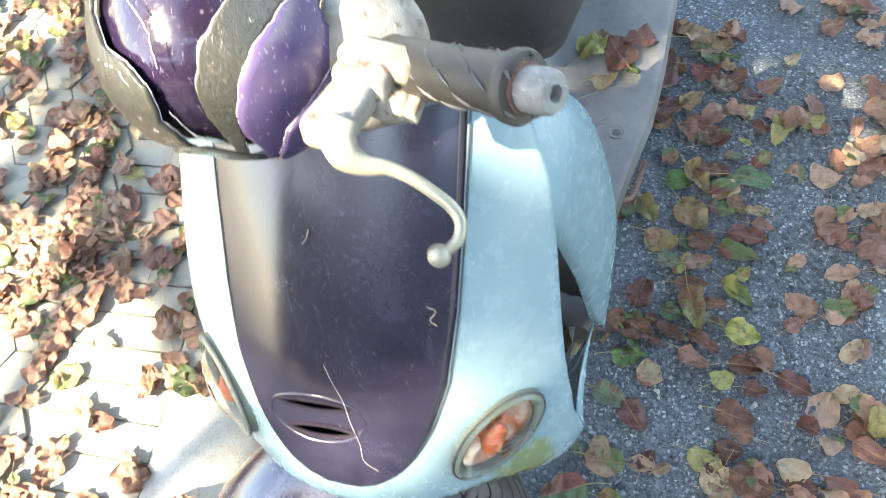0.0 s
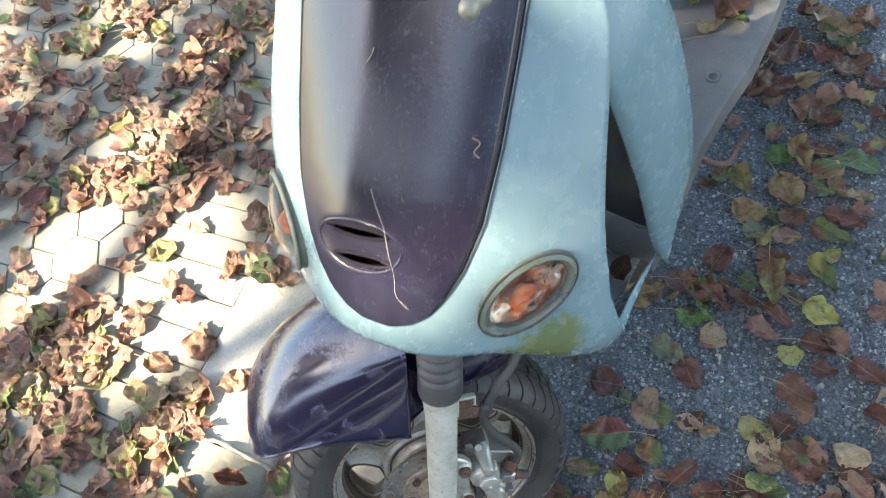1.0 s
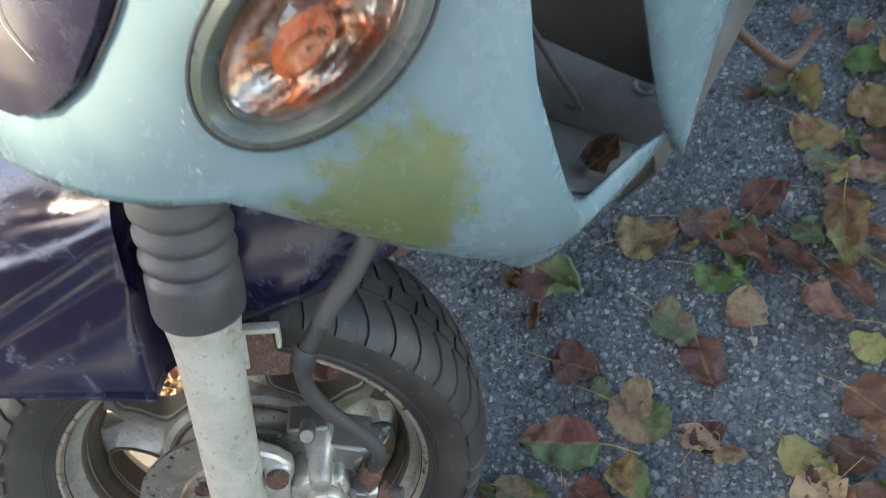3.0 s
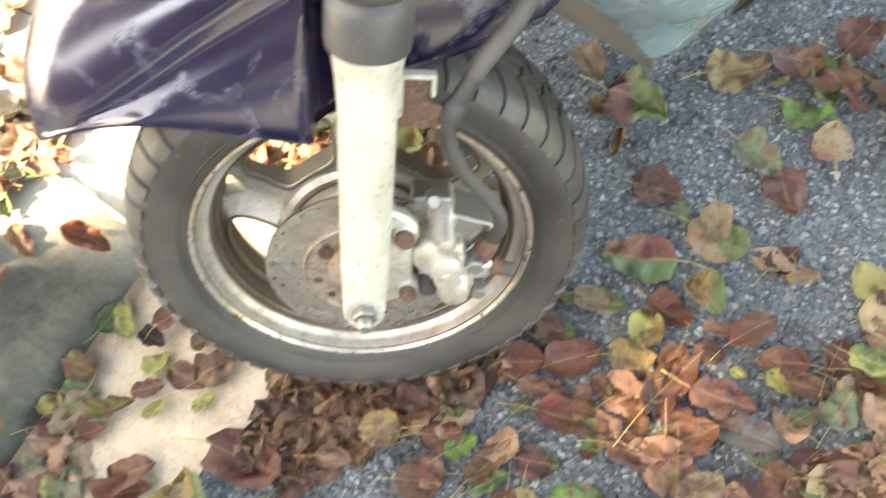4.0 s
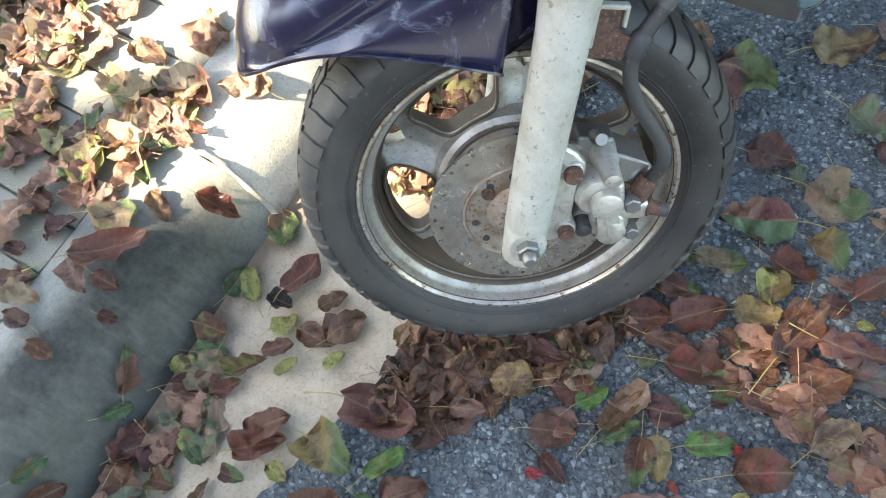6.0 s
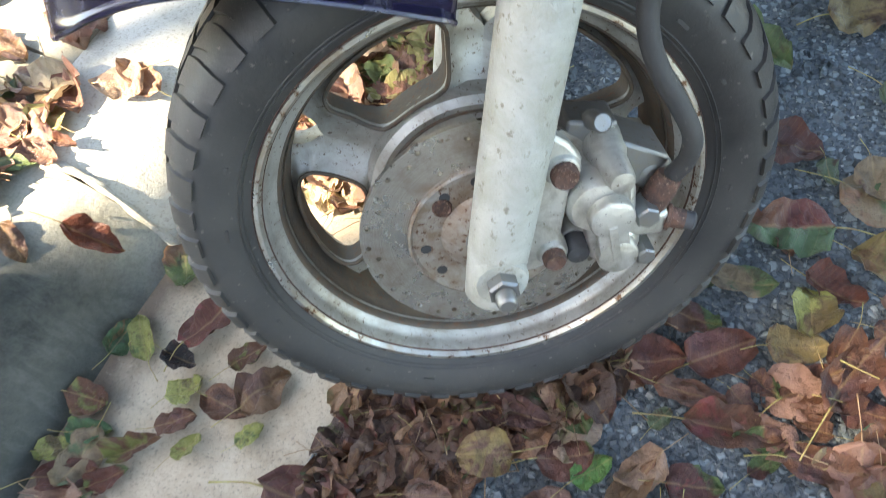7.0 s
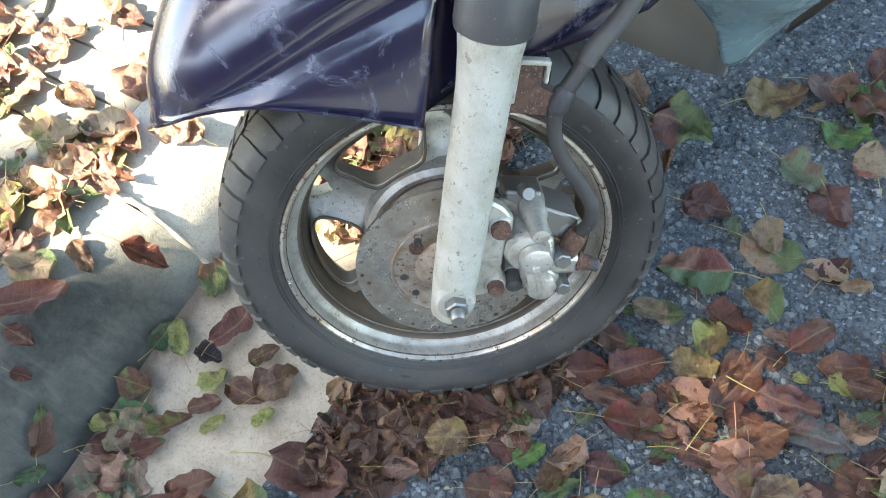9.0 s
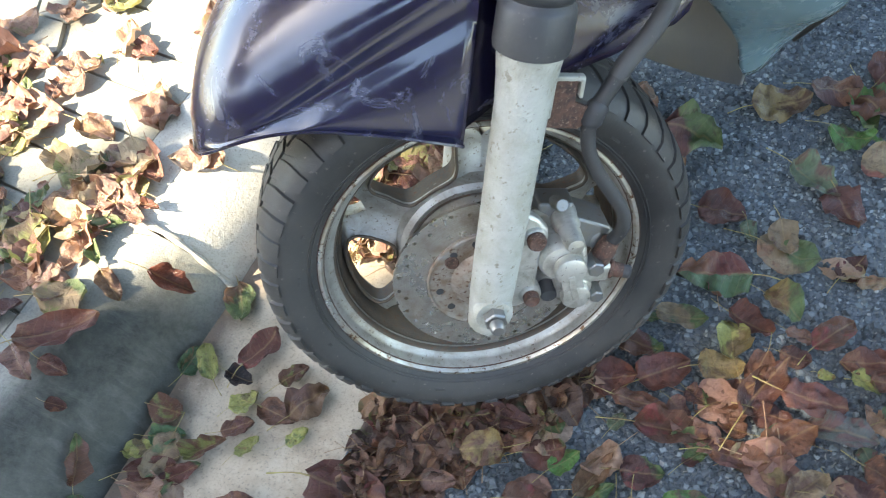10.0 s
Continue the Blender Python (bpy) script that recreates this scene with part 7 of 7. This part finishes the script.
def make_field():
    rnd = random.Random(11)
    spots = []

    def blocked(x, y):
        # under the front tyre
        along, off = (x + 0.20) * -0.80 + (y - 0.09) * -0.60, (x + 0.20) * 0.60 - (y - 0.09) * 0.80
        return abs(off) < 0.05 and abs(along) < 0.10

    def scatter(count, x0, x1, y0, y1, keep, sizes=(0.040, 0.064)):
        for _ in range(count):
            x, y = rnd.uniform(x0, x1), rnd.uniform(y0, y1)
            if rnd.random() < keep(x, y) and not blocked(x, y):
                spots.append((x, y, rnd.uniform(0, 360), rnd.uniform(*sizes), rnd.randrange(len(LEAF_KINDS)), rnd.random()))

    def clumps(x, y, k=3.0):
        return max(0.0, min(1.0, 0.5 + 1.5 * noise.noise(Vector((x * k, y * k, 7.0)))))

    # brown litter in the gutter behind the wheel
    scatter(300, -0.47, -0.22, 0.10, 0.55, lambda x, y: 0.95, (0.032, 0.058))
    # asphalt beside the scooter
    scatter(330, -0.10, 0.42, -0.35, 0.14, lambda x, y: 0.6 * clumps(x, y, 5.0) + 0.30 * (x + y > -0.12), (0.034, 0.056))
    scatter(290, 0.12, 0.75, 0.02, 0.95, lambda x, y: 0.8 * clumps(x, y), (0.036, 0.056))
    scatter(230, 0.22, 1.15, 0.85, 2.0, lambda x, y: clumps(x, y) + 0.25)
    scatter(170, 0.04, 0.46, -0.28, 0.36, lambda x, y: 0.65 * clumps(x, y, 4.0) + 0.1, (0.034, 0.056))
    scatter(190, 0.40, 1.0, 0.25, 1.3, lambda x, y: 0.35 + 0.4 * clumps(x, y, 5.0), (0.038, 0.058))
    # gutter
    scatter(60, -0.52, -0.25, -0.55, -0.14, lambda x, y: 0.75 if x < -0.36 else 0.4, (0.03, 0.056))
    scatter(90, -0.47, -0.22, 0.15, 1.6, lambda x, y: 0.8)
    # kerb top and footway
    scatter(240, -1.05, -0.60, -0.40, 0.12, lambda x, y: clumps(x, y, 4.0) + 0.05)
    scatter(560, -1.05, -0.54, 0.42, 1.7, lambda x, y: 0.9 * clumps(x, y, 4.0) + 0.18)
    scatter(120, -1.0, -0.54, 0.05, 0.42, lambda x, y: 0.30)
    scatter(1500, -2.1, -0.90, -0.5, 1.8, lambda x, y: clumps(x, y, 2.5) + 0.38)
    first = len(spots)
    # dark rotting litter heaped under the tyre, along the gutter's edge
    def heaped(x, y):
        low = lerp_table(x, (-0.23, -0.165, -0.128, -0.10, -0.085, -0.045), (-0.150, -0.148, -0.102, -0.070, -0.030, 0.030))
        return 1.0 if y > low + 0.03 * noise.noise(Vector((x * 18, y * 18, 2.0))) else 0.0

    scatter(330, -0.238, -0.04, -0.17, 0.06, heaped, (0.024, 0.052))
    # a closer drift beside the wheel
    drift = random.Random(23)
    beside = []
    for _ in range(46):
        x, y = drift.uniform(0.0, 0.30), drift.uniform(0.04, 0.30)
        if y < 0.10 + 0.7 * x:
            beside.append((x, y, drift.uniform(0, 360), drift.uniform(0.036, 0.056), drift.randrange(len(LEAF_KINDS)), drift.random()))
    for _ in range(14):
        x, y = drift.uniform(-0.47, -0.25), drift.uniform(-0.50, -0.20)
        beside.append((x, y, drift.uniform(0, 360), drift.uniform(0.046, 0.058), drift.randrange(len(LEAF_KINDS)), drift.random()))
    # the kerb's stained face is bare
    loose = [s for s in spots[:first] if not (-0.61 < s[0] < -0.478 and s[1] < 0.0)]
    return beside + loose, spots[first:]


SPOTS, HEAP = make_field()


def lay_leaves():
    rnd = random.Random(5)

    def seat(x, y, turn, size, lift, tip=9):
        return Matrix.Translation((x, y, surface_z(x, y) + 0.001 + lift)) @ pose(0, 0, 0, rnd.uniform(-tip, tip), rnd.uniform(-tip, tip) - slope_at(x), 0) @ pose(0, 0, 0, 0, 0, turn) @ Matrix.Diagonal((size, size, size, 1)) @ Matrix.Translation((-0.5, 0, 0))

    words = {"b": "curled brown fallen leaf with pale stalk", "r": "crumpled red and brown fallen leaf", "m": "dark maroon wet fallen leaf", "t": "dry tan fallen leaf, slightly curled", "o": "orange-brown fallen leaf with yellow stalk",
             "y": "yellow-green spotted fallen leaf with stalk", "g": "green fallen leaf with red edge", "s": "grey-green fallen leaf lying flat", "p": "dry pinkish sunlit fallen leaf", "k": "small blackened rotten leaf", "c": "small bright crimson fallen leaf",
             "u": "yellowing tan fallen leaf with spots", "v": "purple-grey and green fallen leaf", "G": "fresh bright green fallen leaf", "x": "large fallen leaf, half red and half green", "z": "brown fallen leaf still green along one side"}

    def lay(x, y, z_lift, size, tint, turn, kind, stretch=1.0, flat=1.0):
        ob = new("fallen_leaf", LEAF_KINDS[kind])
        ob.matrix_world = seat(x, y, turn, size, z_lift) @ Matrix.Diagonal((1, stretch, flat, 1))
        c = TINTS[tint]
        k = rnd.uniform(0.85, 1.15)
        ob.color = (c[0] * k, c[1] * k, c[2] * k, 0.0 if tint == "x" else 0.35 if tint == "z" else 1.0)
        tagged(ob, words[tint], "leaf", "fallen leaves")

    count = 0
    for zone in (ROADSIDE_A, ROADSIDE_B, ROADSIDE_C, ROADSIDE_D, ROADSIDE_E, GUTTER_A, GUTTER_B, GUTTER_C, KERB_TOP_A, KERB_TOP_B, BESIDE_A, BESIDE_B, BESIDE_C, BESIDE_D, BESIDE_E):
        for x, y, size, broad, turn, tint in zone:
            kind = min(range(len(LEAF_KINDS)), key=lambda k: abs(LEAF_BROAD[k] - broad) + 0.25 * rnd.random())
            lay(x, y, 0.002 + 0.007 * rnd.random(), size, tint, turn, kind, min(1.4, max(0.7, 1.05 * broad / LEAF_BROAD[kind])), 1.0)
            count += 1
    for x, y, size, broad, turn, tint in HEAP_TOP:
        kind = min(range(len(LEAF_KINDS)), key=lambda k: abs(LEAF_BROAD[k] - broad))
        lay(x, y, 0.016, size, tint, turn, kind, 1.05 * broad / LEAF_BROAD[kind], 0.7)
        count += 1
    for zone in (FAR_ROAD_LEAVES, FOOTWAY_LEAVES):
        for x, y, size, tint in zone:
            if charted(x, y):
                continue
            lay(x, y, 0.004 + 0.006 * rnd.random(), size * 0.84, tint, rnd.uniform(0, 360), rnd.randrange(len(LEAF_KINDS)))
            count += 1
    free = [s for s in SPOTS if not charted(s[0], s[1]) or s[5] < (0.55 if s[1] < -0.2 or (s[0] > 0.0 and s[1] < 0.05) else 0.30 if s[0] > -0.1 else 0.08)]
    near = [s for s in free if -0.62 < s[0] < 0.5 and s[1] < 0.75][: 292 - count]
    taken = set(near)
    rest = [s for s in free if s not in taken]
    for x, y, turn, size, kind, r in near:
        lay(x, y, 0.010 * r, size, rnd.choice("bbbbrrrmmtts" if x > -0.02 or size > 0.045 else "bmmmk"), turn, kind)
    shapes = [leaf_geometry(100 + k) for k in range(len(LEAF_KINDS))]

    def litter(name, spots, material, label, tip):
        verts, faces, uvs = [], [], []
        for x, y, turn, size, kind, r in spots:
            v, f, sf, uv = shapes[kind]
            m = seat(x, y, turn, size, 0.008 * r, tip)
            base = len(verts)
            verts += [m @ q for q in v]
            uvs += uv
            faces += [tuple(base + i for i in g) for g in f + sf]
        ob = new(name, mesh_of(name, verts, faces, material, True, uvs))
        tagged(ob, label, "leaf litter", kind="stuff")

    litter("leaf_litter", rest, LEAF_STUFF, "scattered brown, russet and yellow-green fallen leaves", 14)
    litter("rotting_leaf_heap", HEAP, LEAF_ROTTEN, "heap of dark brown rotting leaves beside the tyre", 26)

    # leaves caught on the footboard and in the apron's slot
    for u, v, z, size, tint, turn in ((0.150, 0.865, 0.334, 0.055, "y", 40), (0.188, 0.850, 0.336, 0.060, "b", 120), (0.215, 0.880, 0.336, 0.055, "r", 200), (0.205, 0.825, 0.334, 0.050, "g", 300), (0.172, 0.80, 0.334, 0.040, "t", 10), (0.168, 0.400, 0.272, 0.036, "o", 70)):
        ob = new("fallen_leaf", LEAF_KINDS[int(turn) % len(LEAF_KINDS)])
        ob.matrix_world = Matrix.Translation(S(u, v, z)) @ pose(0, 0, 0, rnd.uniform(-15, 15), rnd.uniform(-15, 15), turn) @ Matrix.Diagonal((size, size, size, 1)) @ Matrix.Translation((-0.5, 0, 0))
        ob.color = (*TINTS[tint], 1)
        tagged(ob, "withered leaf lying on the scooter's grey footboard", "leaf", "fallen leaves")


lay_leaves()


def loose_grit():
    """Loose angular stones and crumbs on the asphalt and along the gutter."""
    rnd = random.Random(8)
    verts, faces = [], []
    for k in range(15000):
        if k < 13400:
            x, y = rnd.uniform(-0.225, 0.55), rnd.uniform(-0.40, 1.1)
        else:
            x, y = -0.222 + abs(rnd.gauss(0, 0.06)), rnd.uniform(-0.4, 0.1)
        r = rnd.choice((0.0016, 0.0020, 0.0026, 0.0030, 0.0038, 0.0046, 0.0058)) * rnd.uniform(0.7, 1.2)
        z = surface_z(x, y) + r * 0.15
        b = len(verts)
        turn = rnd.uniform(0, 6.28)
        for i in range(5):
            a = turn + i * 1.2566 + rnd.uniform(-0.3, 0.3)
            q = r * rnd.uniform(0.8, 1.25)
            verts.append((x + q * math.cos(a), y + q * math.sin(a), z - r * 0.4))
        for i in range(4):
            a = turn + i * 1.57 + rnd.uniform(-0.3, 0.3)
            q = r * rnd.uniform(0.4, 0.8)
            verts.append((x + q * math.cos(a), y + q * math.sin(a), z + r * rnd.uniform(0.35, 0.75)))
        faces += [(b + 5, b + 6, b + 7, b + 8), (b, b + 1, b + 5), (b + 1, b + 6, b + 5), (b + 1, b + 2, b + 6), (b + 2, b + 3, b + 6), (b + 3, b + 7, b + 6), (b + 3, b + 4, b + 7), (b + 4, b + 8, b + 7), (b + 4, b, b + 8), (b, b + 5, b + 8)]
    ob = new("grit", mesh_of("grit", verts, faces, STONE, False))
    tagged(ob, "loose grey angular grit on the asphalt", "grit", kind="stuff")


loose_grit()


# ---- the unseen street tree whose crown shades the place ----
def build_tree():
    tree = thing("street_tree", "out-of-view broad-leaved street tree with thinning autumn crown", "tree", place=(-4.2, -4.2, 0))
    rnd = random.Random(21)
    trunk = smooth_path([(-4.2, -4.2, -0.05), (-4.18, -4.18, 1.6), (-4.22, -4.15, 3.6), (-4.3, -4.2, 5.4)], 5)
    v, f = tube(trunk, list(np.linspace(0.17, 0.10, len(trunk))), 14)
    part("trunk", v, f, BARK, tree)
    top = Vector((-4.3, -4.2, 5.2))
    for k in range(7):
        a = 2 * math.pi * k / 7 + 0.3
        e = top + Vector((math.cos(a) * 1.3, math.sin(a) * 1.3, 0.7 + 0.5 * rnd.random()))
        p = smooth_path([top + Vector((0, 0, -0.3)), top.lerp(e, 0.5) + Vector((0, 0, 0.35)), e], 4)
        v, f = tube(p, list(np.linspace(0.06, 0.012, len(p))), 8)
        part("limb", v, f, BARK, tree)
    verts, faces = [], []

    def add_leaf(c, size):
        e1 = Vector((rnd.gauss(0, 1), rnd.gauss(0, 1), rnd.gauss(0, 0.5))).normalized()
        e2 = frame_of(e1, (rnd.gauss(0, 1), rnd.gauss(0, 1), rnd.gauss(0, 1)))[0]
        b = len(verts)
        verts.extend([c - e1 * size, c + e2 * size * 0.55 - e1 * size * 0.1, c + e1 * size, c - e2 * size * 0.55 - e1 * size * 0.1])
        faces.append((b, b + 1, b + 2, b + 3))

    # leaves fill the crown; slots and gaps are cut to drop sun patches on kerb, footway and bars
    slots = [(Vector(a), Vector(b), r) for a, b, r in (((0.38, 1.005), (0.45, 0.985), 0.088), ((0.10, 0.62), (0.19, 1.0), 0.065), ((0.12, 0.49), (0.37, 0.68), 0.045))]
    gaps = ((-0.86, 0.42, 0.17), (-0.99, 0.35, 0.13), (-0.87, 0.30, 0.16), (-0.63, 0.28, 0.15), (-0.62, 0.20, 0.10), (-0.53, 0.13, 0.19), (-0.42, 0.10, 0.11), (-1.25, 1.15, 0.12), (-1.17, 0.90, 0.08), (-0.95, 0.86, 0.09), (-0.75, 0.48, 0.09), (-0.80, 0.18, 0.10), (-0.90, 0.70, 0.07), (0.53, 0.93, 0.05))
    for _ in range(52000):
        h = rnd.uniform(5.4, 7.2)
        g = Vector((rnd.uniform(-3.2, 1.8), rnd.uniform(-1.7, 3.2)))
        if ((g.x + 0.65) / 1.95) ** 2 + ((g.y - 0.7) / 1.85) ** 2 > 1 + 0.7 * noise.noise(Vector((g.x * 1.6, g.y * 1.6, 8.0))) + 0.3 * noise.noise(Vector((g.x * 5, g.y * 5, 8.0))):
            continue
        c = Vector((g.x, g.y, 0)) + SUN_DIR * (h / SUN_DIR.z)
        open_a = max(r - (g - (a + (b - a) * max(0.0, min(1.0, (g - a).dot(b - a) / (b - a).dot(b - a))))).length for a, b, r in slots)
        wob = noise.noise(Vector((g.x * 6, g.y * 6, 2.0)))
        core = max(r * (1 + 0.25 * wob) - (g - Vector((x, y))).length for x, y, r in gaps)
        dapple = min(-0.33 - g.x, g.y - 0.02 - 0.12 * noise.noise(Vector((g.x * 3, 0, 0))), 1.6 - g.y, g.x + 2.0)
        patchy = noise.noise(Vector((g.x * 4.5, g.y * 4.5, 1.0))) + 0.6 * noise.noise(Vector((g.x * 11, g.y * 11, 4.0)))
        if core > 0:
            continue
        if open_a > 0 and rnd.random() > 0.10 + 0.35 * patchy:
            continue
        if core <= 0 and dapple > 0 and rnd.random() > 0.50 + 1.4 * patchy:
            continue
        add_leaf(c, rnd.uniform(0.04, 0.072))
    # extra leaves added to block stray sun spots on the asphalt
    for _ in range(3500):
        g = Vector((rnd.uniform(-0.45, 0.9), rnd.uniform(-0.8, 0.02)))
        h = rnd.uniform(5.4, 7.2)
        add_leaf(Vector((g.x, g.y, 0)) + SUN_DIR * (h / SUN_DIR.z), rnd.uniform(0.05, 0.075))
    part("crown", verts, faces, CROWN, tree, smooth=False)
    return tree




def build_shade_tree():
    """Unseen footway tree; its wide crown over the kerb is added to darken reflections."""
    tree = thing("shade_tree", "unseen tall tree with dense wide green crown, added to darken reflections", "tree", place=(-3.0, 3.6, 0))
    rnd = random.Random(31)
    trunk = smooth_path([(-3.0, 3.6, -0.05), (-2.96, 3.55, 1.6), (-2.85, 3.5, 3.2), (-2.4, 3.1, 5.0)], 5)
    v, f = tube(trunk, list(np.linspace(0.19, 0.10, len(trunk))), 14)
    part("trunk", v, f, BARK, tree)
    middle = Vector((-1.5, 2.1, 6.4))
    for k in range(8):
        a = 2 * math.pi * k / 8
        e = middle + Vector((math.cos(a) * 1.5, math.sin(a) * 1.5, rnd.uniform(-0.3, 0.5)))
        p = smooth_path([trunk[-1], trunk[-1].lerp(e, 0.5) + Vector((0, 0, 0.3)), e], 4)
        v, f = tube(p, list(np.linspace(0.06, 0.012, len(p))), 8)
        part("limb", v, f, BARK, tree)
    verts, faces = [], []
    for _ in range(15000):
        q = Vector((rnd.gauss(0, 0.5), rnd.gauss(0, 0.5), rnd.gauss(0, 0.5)))
        if q.length > 1.05 + 0.25 * noise.noise(q * 3.0):
            continue
        if noise.noise(q * 4.0 + Vector((7, 1, 3))) > 0.28:
            continue
        c = middle + Vector((q.x * 2.4, q.y * 2.4, q.z * 1.2))
        size = rnd.uniform(0.06, 0.10)
        e1 = Vector((rnd.gauss(0, 1), rnd.gauss(0, 1), rnd.gauss(0, 0.5))).normalized()
        e2 = frame_of(e1, (rnd.gauss(0, 1), rnd.gauss(0, 1), rnd.gauss(0, 1)))[0]
        b = len(verts)
        verts.extend([c - e1 * size, c + e2 * size * 0.55 - e1 * size * 0.1, c + e1 * size, c - e2 * size * 0.55 - e1 * size * 0.1])
        faces.append((b, b + 1, b + 2, b + 3))
    part("crown", verts, faces, CROWN, tree, smooth=False)


build_shade_tree()
street_tree = build_tree()
# unseen copies, added to darken what the glossy panels mirror
for x, y, turn in ((-9.4, 4.4, 310), (-3.2, -8.6, 40), (2.9, -9.2, 90), (-7.0, -7.5, 200), (7.0, -6.5, 130), (3.2, -2.6, 0)):
    copy_thing(street_tree, pose(x, y, 0, 0, 0, turn))
